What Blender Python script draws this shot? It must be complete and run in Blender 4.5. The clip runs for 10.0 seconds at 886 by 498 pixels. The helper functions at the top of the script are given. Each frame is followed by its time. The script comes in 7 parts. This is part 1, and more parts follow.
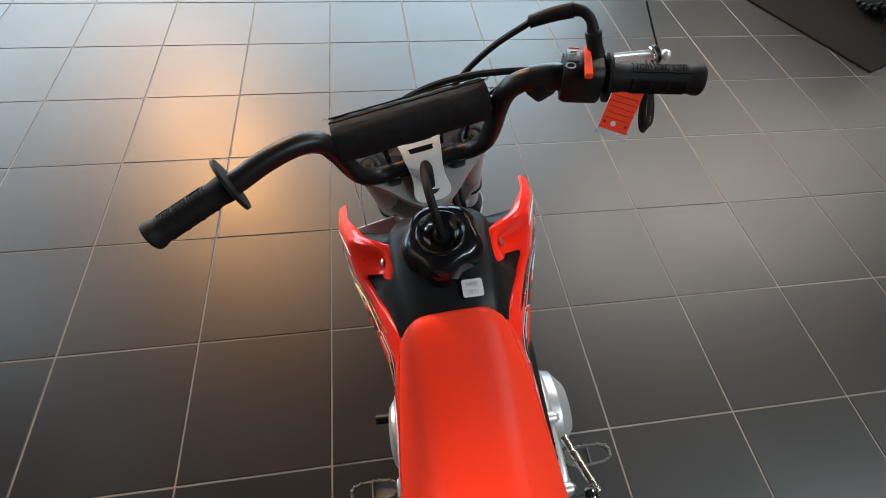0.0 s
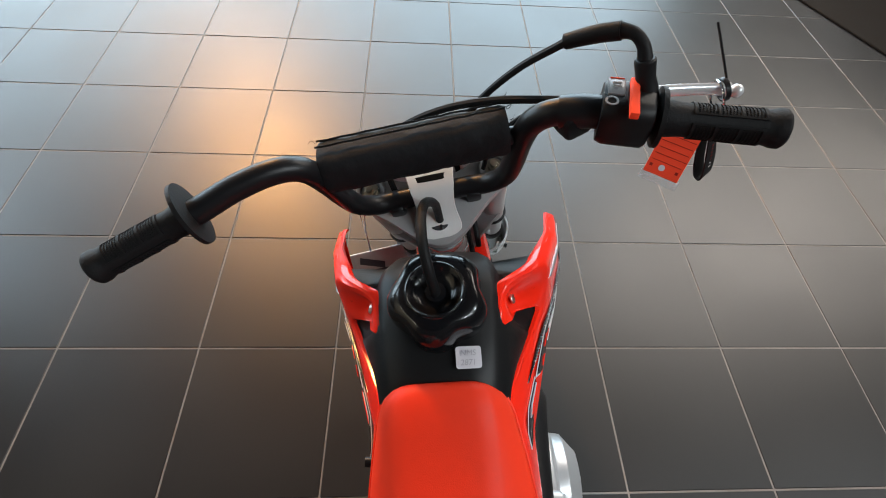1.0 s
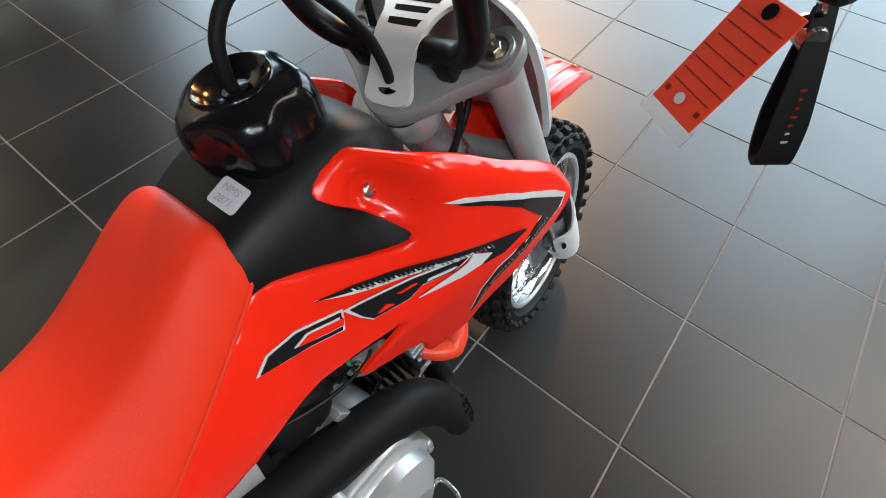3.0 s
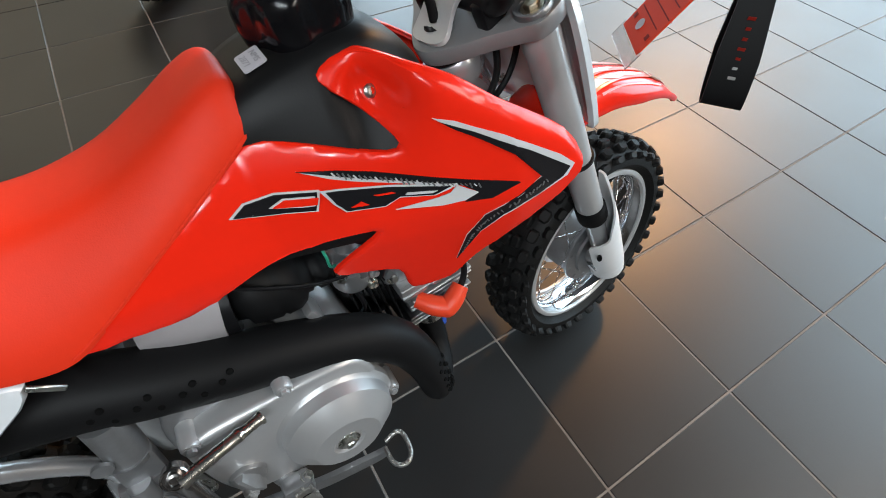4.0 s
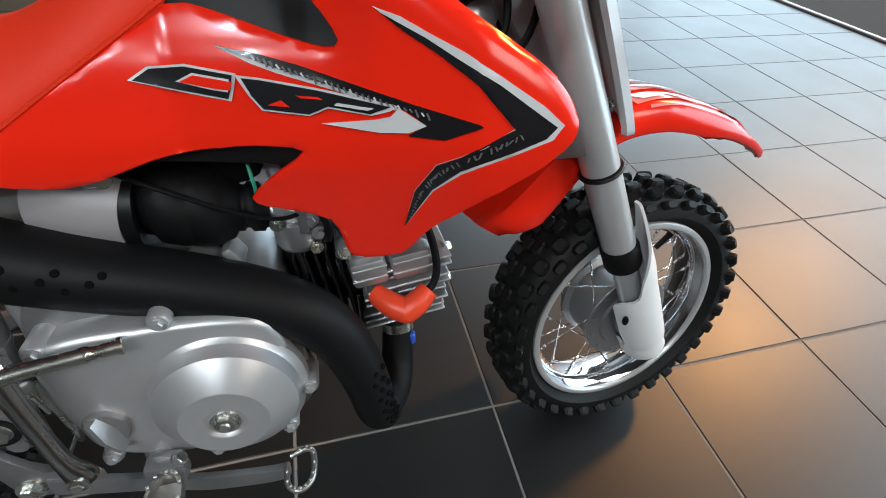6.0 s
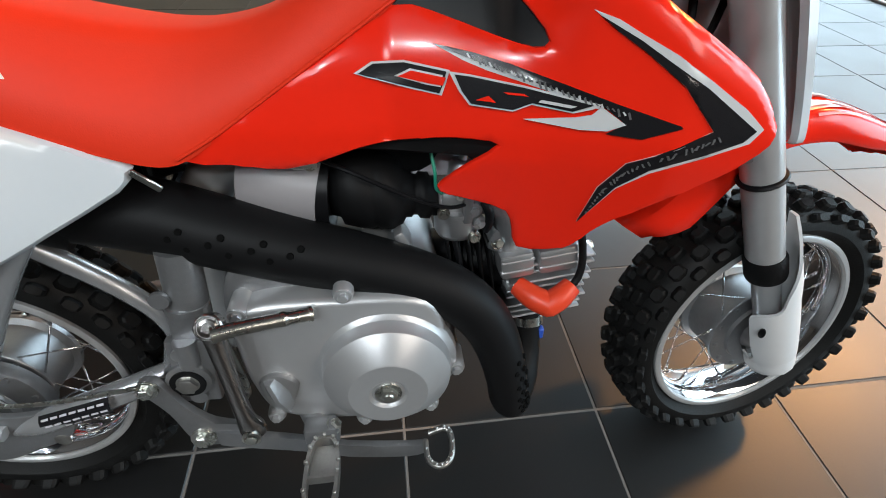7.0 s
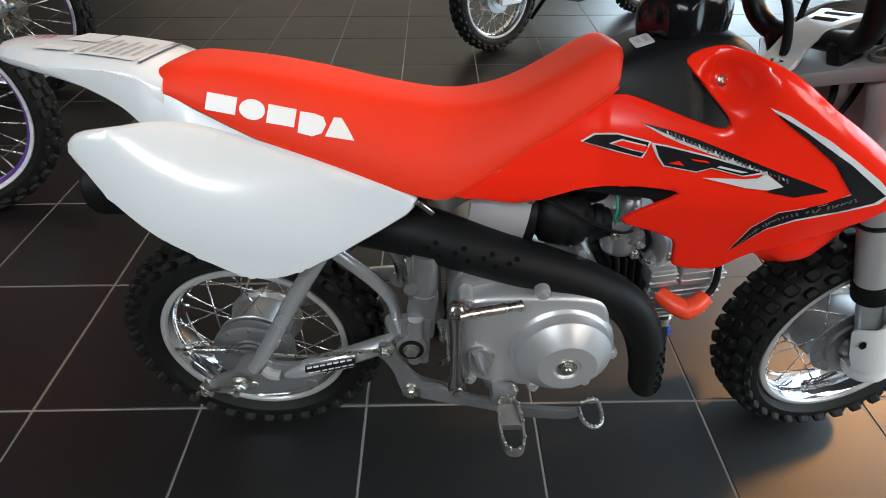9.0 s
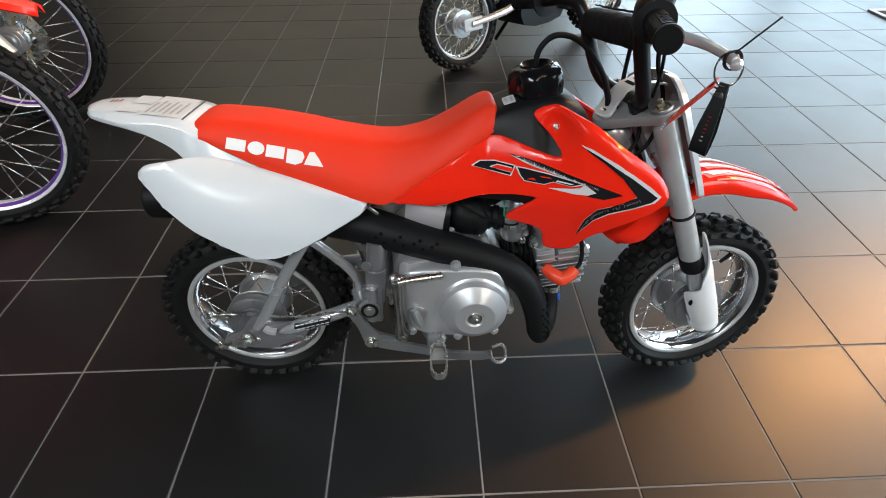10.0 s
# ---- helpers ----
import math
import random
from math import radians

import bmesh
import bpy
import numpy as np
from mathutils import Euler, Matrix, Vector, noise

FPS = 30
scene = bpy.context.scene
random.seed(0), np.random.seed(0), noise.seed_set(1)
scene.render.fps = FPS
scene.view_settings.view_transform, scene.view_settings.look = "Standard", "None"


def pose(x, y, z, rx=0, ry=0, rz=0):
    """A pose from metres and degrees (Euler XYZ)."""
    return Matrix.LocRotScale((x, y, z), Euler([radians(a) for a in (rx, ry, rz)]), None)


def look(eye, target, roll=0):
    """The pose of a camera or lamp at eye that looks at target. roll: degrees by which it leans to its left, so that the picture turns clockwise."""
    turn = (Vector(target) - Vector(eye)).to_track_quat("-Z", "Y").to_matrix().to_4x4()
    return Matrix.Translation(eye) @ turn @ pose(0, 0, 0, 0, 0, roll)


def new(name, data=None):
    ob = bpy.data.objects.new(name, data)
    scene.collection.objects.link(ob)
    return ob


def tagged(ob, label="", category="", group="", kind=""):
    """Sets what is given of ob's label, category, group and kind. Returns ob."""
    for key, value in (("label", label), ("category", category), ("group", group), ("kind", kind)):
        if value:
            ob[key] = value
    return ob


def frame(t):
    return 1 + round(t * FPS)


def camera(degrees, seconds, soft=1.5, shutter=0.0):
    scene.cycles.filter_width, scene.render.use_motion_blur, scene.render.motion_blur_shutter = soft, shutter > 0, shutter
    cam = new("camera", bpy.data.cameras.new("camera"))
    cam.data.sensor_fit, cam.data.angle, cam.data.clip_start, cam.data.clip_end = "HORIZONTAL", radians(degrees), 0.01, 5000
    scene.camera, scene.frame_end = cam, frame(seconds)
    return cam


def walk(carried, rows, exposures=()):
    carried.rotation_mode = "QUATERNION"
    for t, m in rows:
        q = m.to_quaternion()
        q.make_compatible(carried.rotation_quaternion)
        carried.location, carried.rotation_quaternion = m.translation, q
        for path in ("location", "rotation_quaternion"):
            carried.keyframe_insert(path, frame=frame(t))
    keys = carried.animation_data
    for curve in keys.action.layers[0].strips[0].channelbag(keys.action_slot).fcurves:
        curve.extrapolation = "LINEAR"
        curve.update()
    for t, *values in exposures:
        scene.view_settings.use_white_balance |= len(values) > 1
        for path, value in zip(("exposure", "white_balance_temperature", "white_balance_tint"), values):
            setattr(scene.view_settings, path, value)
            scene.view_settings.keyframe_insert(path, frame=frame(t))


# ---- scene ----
from mathutils import geometry

cam = camera(87.4, 10.0, soft=1.0)
PATH = [
    (0, (-0.494, 0.169, 1.037), (0.618, -0.097, -0.603), 6.7),
    (0.5, (-0.431, 0.14, 1.022), (0.687, -0.052, -0.625), 6.2),
    (1, (-0.408, 0.123, 1.0), (0.716, 0.006, -0.65), 5.6),
    (1.5, (-0.423, 0.089, 0.963), (0.748, 0.073, -0.658), 5.8),
    (2, (-0.439, 0.027, 0.942), (0.717, 0.225, -0.679), 4.5),
    (2.5, (-0.398, -0.056, 0.903), (0.671, 0.377, -0.731), 3.9),
    (3, (-0.328, -0.135, 0.836), (0.579, 0.496, -0.831), 3.7),
    (3.2, (-0.324, -0.151, 0.838), (0.523, 0.499, -0.853), 4.7),
    (4.3, (-0.294, -0.286, 0.786), (0.321, 0.837, -0.752), 2.6),
    (4.5, (-0.275, -0.291, 0.774), (0.305, 0.904, -0.721), 2.8),
    (5, (-0.184, -0.303, 0.722), (0.328, 0.997, -0.709), 3.5),
    (5.2, (-0.165, -0.308, 0.699), (0.33, 1.014, -0.718), 3.8),
    (6.3, (-0.223, -0.329, 0.671), (0.143, 1.099, -0.68), 3.3),
    (6.5, (-0.241, -0.328, 0.671), (0.071, 1.111, -0.683), 2.7),
    (7, (-0.301, -0.327, 0.673), (-0.082, 1.121, -0.688), 2.1),
    (7.5, (-0.366, -0.326, 0.686), (-0.224, 1.12, -0.689), 1.5),
    (8, (-0.423, -0.332, 0.701), (-0.347, 1.114, -0.678), 0.9),
    (8.5, (-0.468, -0.357, 0.731), (-0.432, 1.086, -0.653), 0.6),
    (9, (-0.469, -0.408, 0.789), (-0.445, 1.027, -0.604), -0.0),
    (9.5, (-0.428, -0.491, 0.857), (-0.384, 0.938, -0.542), 0.2),
    (10, (-0.389, -0.609, 0.95), (-0.333, 0.831, -0.438), -0.1),
]
EXPOSURE = [(0, 0.05), (1.0, 0.18), (2.5, 0.20), (3.0, 0.06), (4.5, -0.12), (6.5, -0.30), (7.5, -0.15), (9.0, -0.20), (10.0, -0.18)]
walk(cam, [(t, look(eye, target, roll)) for t, eye, target, roll in PATH], EXPOSURE)

# ---------------------------------------------------------------- light
world = bpy.data.worlds.new("world")
scene.world = world
world.use_nodes = True
wn = world.node_tree
sky = wn.nodes.new("ShaderNodeTexSky")
sky.sky_type = "NISHITA"
sky.sun_disc = False
sky.sun_elevation, sky.sun_rotation = radians(40), radians(200)
wn.links.new(sky.outputs["Color"], wn.nodes["Background"].inputs["Color"])
wn.nodes["Background"].inputs["Strength"].default_value = 0.1


def area_lamp(name, eye, target, sx, sy, watts, colour, shape="RECTANGLE"):
    lamp = bpy.data.lights.new(name, "AREA")
    lamp.shape, lamp.size, lamp.size_y = shape, sx, sy
    lamp.energy, lamp.color = watts, colour
    ob = new(name, lamp)
    ob.matrix_world = look(eye, target)
    return ob


# daylight in the opening of the front window, and the ceiling spots over the display
area_lamp("daylight_front", (4.15, 1.725, 1.57), (0, 1.725, 1.57), 7.75, 2.54, 405, (0.65, 0.865, 1.0))
area_lamp("daylight_entrance", (4.15, -1.24, 3.28), (0, -1.24, 3.28), 1.75, 0.82, 57, (0.74, 0.90, 1.0))
area_lamp("daylight_corner", (2.9, 5.95, 2.15), (2.9, 0, 2.15), 2.4, 3.7, 250, (0.68, 0.87, 1.0))
area_lamp("warm_spot", (3.95, 1.95, 3.42), (0.1, 0.0, 0.2), 0.34, 0.52, 230, (1.0, 0.465, 0.125), "ELLIPSE")
area_lamp("ceiling_panel", (3.1, -4.2, 3.98), (3.1, -4.2, 0.0), 1.8, 4.4, 290, (1.0, 0.91, 0.82))
for x, y, watts in ((-2.9, -2.0, 42), (-2.3, -3.2, 54), (-1.5, -4.4, 66), (-3.6, -3.4, 34)):
    area_lamp("ceiling_spot", (x, y, 3.9), (-0.25, 0.0, 0.4), 0.16, 0.16, watts, (0.88, 0.96, 1.0), "DISK")
# fill added to brighten the north wall in the floor's reflections; no known fixture
area_lamp("north_wall_fill", (-2.0, 5.2, 3.9), (-2.0, 6.3, 1.4), 3.6, 0.3, 70, (1.0, 0.95, 0.80))


# ---------------------------------------------------------------- materials
def material(name, colour, rough=0.5, metal=0.0, vary=0.06, scale=8.0, bump=0.0, bump_scale=200.0, coat=0.0, spec=0.5,
             rough_vary=0.08, per_object=0.0, transmission=0.0):
    m = bpy.data.materials.new(name)
    m.use_nodes = True
    nt = m.node_tree
    b = nt.nodes["Principled BSDF"]
    b.inputs["Metallic"].default_value = metal
    b.inputs["Specular IOR Level"].default_value = spec
    b.inputs["Coat Weight"].default_value = coat
    b.inputs["Coat Roughness"].default_value = 0.06
    b.inputs["Transmission Weight"].default_value = transmission
    tc = nt.nodes.new("ShaderNodeTexCoord")
    n1 = nt.nodes.new("ShaderNodeTexNoise")
    n1.inputs["Scale"].default_value, n1.inputs["Detail"].default_value = scale, 6
    nt.links.new(tc.outputs["Object"], n1.inputs["Vector"])
    n2 = nt.nodes.new("ShaderNodeTexNoise")
    n2.inputs["Scale"].default_value, n2.inputs["Detail"].default_value = scale * 14, 3
    nt.links.new(tc.outputs["Object"], n2.inputs["Vector"])
    add = nt.nodes.new("ShaderNodeMath")
    add.operation = "MULTIPLY_ADD"
    nt.links.new(n2.outputs["Fac"], add.inputs[0])
    add.inputs[1].default_value = 0.4
    nt.links.new(n1.outputs["Fac"], add.inputs[2])
    last = add.outputs[0]
    if per_object:
        info = nt.nodes.new("ShaderNodeObjectInfo")
        mad = nt.nodes.new("ShaderNodeMath")
        mad.operation = "MULTIPLY_ADD"
        nt.links.new(info.outputs["Random"], mad.inputs[0])
        mad.inputs[1].default_value = per_object
        nt.links.new(last, mad.inputs[2])
        last = mad.outputs[0]
    ramp = nt.nodes.new("ShaderNodeMapRange")
    ramp.inputs["From Min"].default_value, ramp.inputs["From Max"].default_value = 0.35, 1.05
    nt.links.new(last, ramp.inputs["Value"])
    mix = nt.nodes.new("ShaderNodeMix")
    mix.data_type = "RGBA"
    mix.inputs["A"].default_value = (*[c * (1 - vary) for c in colour], 1)
    mix.inputs["B"].default_value = (*[min(1, c * (1 + vary)) for c in colour], 1)
    nt.links.new(ramp.outputs["Result"], mix.inputs["Factor"])
    nt.links.new(mix.outputs["Result"], b.inputs["Base Color"])
    rr = nt.nodes.new("ShaderNodeMapRange")
    rr.inputs["To Min"].default_value, rr.inputs["To Max"].default_value = max(0.02, rough - rough_vary), min(1, rough + rough_vary)
    nt.links.new(n1.outputs["Fac"], rr.inputs["Value"])
    nt.links.new(rr.outputs["Result"], b.inputs["Roughness"])
    if bump:
        n3 = nt.nodes.new("ShaderNodeTexNoise")
        n3.inputs["Scale"].default_value, n3.inputs["Detail"].default_value = bump_scale, 4
        nt.links.new(tc.outputs["Object"], n3.inputs["Vector"])
        bp = nt.nodes.new("ShaderNodeBump")
        bp.inputs["Strength"].default_value, bp.inputs["Distance"].default_value = bump, 0.002
        nt.links.new(n3.outputs["Fac"], bp.inputs["Height"])
        nt.links.new(bp.outputs["Normal"], b.inputs["Normal"])
    return m


RED = material("red_plastic", (0.90, 0.022, 0.007), 0.20, vary=0.04, spec=0.29, coat=0.18, rough_vary=0.04)
SEAT = material("red_vinyl", (0.80, 0.038, 0.012), 0.52, spec=0.20, vary=0.05, bump=0.10, bump_scale=900)
WHITE = material("white_plastic", (0.66, 0.69, 0.715), 0.20, vary=0.03, coat=0.3, rough_vary=0.05)
MILKY = material("milky_plastic", (0.72, 0.73, 0.74), 0.42, vary=0.04, bump=0.03, bump_scale=300)
BLACK = material("black_plastic", (0.006, 0.006, 0.0065), 0.46, spec=0.20, vary=0.15, bump=0.06, bump_scale=700)
GLOSS_BLACK = material("gloss_black", (0.005, 0.005, 0.006), 0.17, spec=0.28, vary=0.1, coat=0.15, rough_vary=0.04)
RUBBER = material("rubber", (0.006, 0.006, 0.0065), 0.58, spec=0.16, vary=0.25, bump=0.2, bump_scale=400)
TYRE = material("tyre_rubber", (0.0065, 0.0065, 0.0065), 0.55, spec=0.20, vary=0.3, scale=16, bump=0.25, bump_scale=500)
FABRIC = material("black_nylon", (0.006, 0.006, 0.007), 0.72, spec=0.2, vary=0.25, scale=14, bump=0.6, bump_scale=90)
STEEL_BLACK = material("black_painted_steel", (0.006, 0.006, 0.007), 0.38, spec=0.22, vary=0.12, bump=0.03)
EXHAUST = material("matt_black_exhaust", (0.0068, 0.0068, 0.0073), 0.50, spec=0.14, vary=0.12, scale=12, bump=0.05, bump_scale=600)
SILVER = material("silver_paint", (0.45, 0.455, 0.46), 0.30, metal=0.36, vary=0.08, bump=0.04, bump_scale=500)
CASTING = material("cast_aluminium", (0.46, 0.465, 0.475), 0.36, metal=0.82, vary=0.10, scale=10, bump=0.14, bump_scale=800)
COVER = material("painted_engine_cover", (0.50, 0.505, 0.515), 0.36, metal=0.60, vary=0.05, bump=0.06, bump_scale=900)
ARM = material("bright_silver_paint", (0.56, 0.57, 0.585), 0.26, metal=0.68, vary=0.06, bump=0.03, bump_scale=500)
YOKE = material("satin_silver_yoke", (0.27, 0.266, 0.27), 0.40, metal=0.25, vary=0.08, bump=0.04, bump_scale=500)
LEVER = material("polished_lever", (0.78, 0.78, 0.79), 0.20, metal=0.55, vary=0.05)
BRACKET = material("bright_aluminium", (0.60, 0.59, 0.585), 0.36, metal=0.20, vary=0.06, bump=0.03)
RAW = material("raw_grey_casting", (0.30, 0.304, 0.312), 0.38, metal=0.75, vary=0.15, scale=12, bump=0.15, bump_scale=700)
DULL_STEEL = material("dull_steel", (0.40, 0.39, 0.37), 0.34, metal=0.9, vary=0.2, scale=30, bump=0.05)
DARK_CHROME = material("dark_chrome", (0.38, 0.365, 0.355), 0.20, metal=1.0, vary=0.15, scale=40, rough_vary=0.06)
RIM_PALE = material("pale_anodised_rim", (0.82, 0.82, 0.85), 0.28, metal=0.35, vary=0.06)
CHROME = material("chrome", (0.80, 0.80, 0.82), 0.09, metal=1.0, vary=0.05, rough_vary=0.05)
ZINC = material("zinc_bolt", (0.60, 0.60, 0.56), 0.28, metal=1.0, vary=0.2, scale=60)
PLATE_BACK = material("pale_plate_back", (0.66, 0.65, 0.65), 0.40, vary=0.08)
GREY_PLATE = material("grey_plate_back", (0.30, 0.285, 0.295), 0.40, vary=0.08)
ORANGE = material("orange_rubber", (0.80, 0.060, 0.020), 0.40, vary=0.06)
DECAL_BLACK = material("decal_black", (0.010, 0.010, 0.012), 0.22, vary=0.1, coat=0.3)
DECAL_SILVER = material("decal_silver", (0.62, 0.63, 0.64), 0.28, vary=0.05, coat=0.3)
DECAL_GREY = material("decal_grey", (0.13, 0.13, 0.135), 0.3, vary=0.2, scale=60)
DECAL_WHITE = material("decal_white", (0.82, 0.80, 0.79), 0.40, vary=0.03)
PAPER = material("paper", (0.54, 0.52, 0.56), 0.6, vary=0.05, scale=30)
INK = material("ink", (0.06, 0.06, 0.08), 0.6)
SOFT_BLACK = material("soft_black_rubber", (0.004, 0.004, 0.0045), 0.55, spec=0.2, vary=0.2)
PEN = material("faint_pen", (0.34, 0.33, 0.36), 0.6)
# near-black on solid pads and discs: the shade inside slots and holes as colour
HOLE = material("hole_shade", (0.003, 0.003, 0.003), 0.9, spec=0.1)
FADED = material("faded_print", (0.58, 0.585, 0.59), 0.45, vary=0.10, scale=90)
PRINT = material("worn_grey_print", (0.36, 0.355, 0.35), 0.6, vary=0.35, scale=160)
TAG_RED = material("red_tag_card", (0.80, 0.064, 0.025), 0.60, spec=0.12, vary=0.06)
TAG_INK = material("tag_ink", (0.24, 0.016, 0.010), 0.6, spec=0.12)
CLEAR = material("clear_vinyl", (0.9, 0.9, 0.92), 0.08, transmission=0.9, vary=0.01)
GREEN = material("green_wire", (0.02, 0.32, 0.20), 0.4)
BLUE = material("blue_clip", (0.03, 0.10, 0.55), 0.35)
BRASS = material("yellow_zinc", (0.46, 0.41, 0.32), 0.3, metal=1.0, vary=0.2, scale=50)
WALL = material("plaster_wall", (0.56, 0.50, 0.40), 0.85, vary=0.08, scale=1.5, bump=0.1, bump_scale=60)
WALL_DARK = material("dark_wall_paint", (0.05, 0.047, 0.043), 0.8, vary=0.1, scale=1.5, bump=0.1, bump_scale=60)
CEIL = material("dark_ceiling", (0.022, 0.022, 0.025), 0.9, vary=0.1, scale=1.0)
FRAME_M = material("window_frame", (0.03, 0.03, 0.033), 0.45, metal=0.3)
GLASS_M = material("window_glass", (0.9, 0.95, 0.95), 0.02, transmission=1.0, vary=0.01, rough_vary=0.01)
TILE = material("dark_tile", (0.0036, 0.0033, 0.0033), 0.42, vary=0.16, scale=3.5, bump=0.05, bump_scale=260, rough_vary=0.06, per_object=0.25, spec=0.68)
GROUT = material("grout", (0.20, 0.187, 0.176), 0.9, spec=0.15, vary=0.25, scale=9, bump=0.2, bump_scale=300)
PURPLE = material("purple_stripe", (0.10, 0.035, 0.26), 0.35, vary=0.1)
GOLD = material("gold_disc_carrier", (0.62, 0.44, 0.22), 0.30, metal=0.9, vary=0.1)
PINK = material("pink_film", (0.80, 0.22, 0.20), 0.3, vary=0.05, coat=0.2)
MAT_GREY = material("dark_grey_mat", (0.020, 0.019, 0.018), 0.85, spec=0.1, vary=0.3, scale=30, bump=0.6, bump_scale=120)
MAT_BROWN = material("brown_mat", (0.012, 0.0095, 0.0075), 0.85, spec=0.08, vary=0.15, scale=4)


# ---------------------------------------------------------------- mesh tools
def part(name, bm, mat, parent=None, label="", smooth=40):
    """Links a bmesh as one mesh object under a thing or under a part."""
    bmesh.ops.recalc_face_normals(bm, faces=bm.faces[:])
    me = bpy.data.meshes.new(name)
    if smooth:
        for f in bm.faces:
            f.smooth = True
        lim = radians(smooth)
        for e in bm.edges:
            if len(e.link_faces) == 2 and e.calc_face_angle(0) > lim:
                e.smooth = False
    bm.to_mesh(me)
    bm.free()
    me.materials.append(mat)
    ob = new(name, me)
    ob.parent = parent
    if label:
        tagged(ob, label)
    return ob


def spline(points, per=6, closed=False):
    """Catmull-Rom through points of any size."""
    p = [np.array(q, float) for q in points]
    n = len(p)
    out = []
    for i in range(n if closed else n - 1):
        if closed:
            a, b, c, d = p[i - 1], p[i], p[(i + 1) % n], p[(i + 2) % n]
        else:
            b, c = p[i], p[i + 1]
            a = p[i - 1] if i else 2 * b - c
            d = p[i + 2] if i + 2 < n else 2 * c - b
        for k in range(per):
            t = k / per
            out.append(0.5 * (2 * b + (c - a) * t + (2 * a - 5 * b + 4 * c - d) * t * t + (3 * b - a - 3 * c + d) * t ** 3))
    if not closed:
        out.append(p[-1])
    return out


def loft(bm, rings, closed=True, caps=True, m=None):
    rows = [[bm.verts.new(m @ Vector(v) if m else Vector(v)) for v in r] for r in rings]
    n = len(rows[0])
    for a, b in zip(rows, rows[1:]):
        for i in range(n if closed else n - 1):
            j = (i + 1) % n
            bm.faces.new((a[i], a[j], b[j], b[i]))
    if caps and closed:
        bm.faces.new(rows[0][::-1])
        bm.faces.new(rows[-1])
    return rows


def tube(bm, pts, radius, seg=12, per=6, m=None, caps=True, flat=1.0):
    """A round bar along a smooth line; radius is a number or one for each point; flat squeezes it across."""
    if not isinstance(radius, (list, tuple)):
        radius = [radius] * len(pts)
    line = spline([(*p, r) for p, r in zip(pts, radius)], per) if per > 1 else [np.array((*p, r)) for p, r in zip(pts, radius)]
    xyz = [Vector(q[:3]) for q in line]
    rings, nrm = [], None
    for i, q in enumerate(xyz):
        d = (xyz[min(i + 1, len(xyz) - 1)] - xyz[max(i - 1, 0)]).normalized()
        if nrm is None:
            ref = Vector((0, 0, 1)) if abs(d.z) < 0.9 else Vector((1, 0, 0))
            nrm = (ref - d * ref.dot(d)).normalized()
        else:
            nrm = (nrm - d * nrm.dot(d)).normalized()
        bi = d.cross(nrm)
        r = line[i][3]
        rings.append([q + (nrm * math.cos(2 * math.pi * k / seg) + bi * flat * math.sin(2 * math.pi * k / seg)) * r for k in range(seg)])
    loft(bm, rings, True, caps, m)


def lathe(bm, profile, m=None, seg=32, closed_profile=False):
    """Turns (radius, height) round the local y axis."""
    rings = []
    for k in range(seg):
        a = 2 * math.pi * k / seg
        rings.append([(r * math.cos(a), h, r * math.sin(a)) for r, h in profile])
    rows = [[bm.verts.new(m @ Vector(v) if m else Vector(v)) for v in r] for r in rings]
    n = len(profile)
    for k in range(seg):
        a, b = rows[k], rows[(k + 1) % seg]
        for i in range(n if closed_profile else n - 1):
            j = (i + 1) % n
            bm.faces.new((a[i], a[j], b[j], b[i]))
    bmesh.ops.remove_doubles(bm, verts=[v for r in rows for v in r], dist=1e-6)


def axis_to(direction, at):
    """A matrix that turns the local y axis to a direction, at a place."""
    return Matrix.Translation(at) @ Vector(direction).to_track_quat("Y", "Z").to_matrix().to_4x4()


def box(bm, size, m, bevel=0.0, seg=2):
    made = bmesh.ops.create_cube(bm, size=1.0, matrix=m @ Matrix.Diagonal((*size, 1)))
    if bevel:
        es = {e for v in made["verts"] for e in v.link_edges}
        bmesh.ops.bevel(bm, geom=list(es), offset=bevel, segments=seg, profile=0.5, affect="EDGES")


def bolt(bm, at, direction, r=0.006, h=0.006, m=None, washer=True):
    mm = axis_to(direction, at)
    mm = m @ mm if m else mm
    if washer:
        lathe(bm, [(0, 0), (r * 1.45, 0), (r * 1.45, 0.0015), (0, 0.0015)], mm, 16)
    ring = lambda y, s: [(r * s * math.cos(k * math.pi / 3), y, r * s * math.sin(k * math.pi / 3)) for k in range(6)]
    loft(bm, [ring(0.001, 1), ring(h * 0.85, 1), ring(h, 0.85)], True, True, mm)


def inside(x, z, poly):
    hit = False
    for (x1, z1), (x2, z2) in zip(poly, poly[1:] + poly[:1]):
        if (z1 > z) != (z2 > z) and x < (x2 - x1) * (z - z1) / (z2 - z1) + x1:
            hit = not hit
    return hit


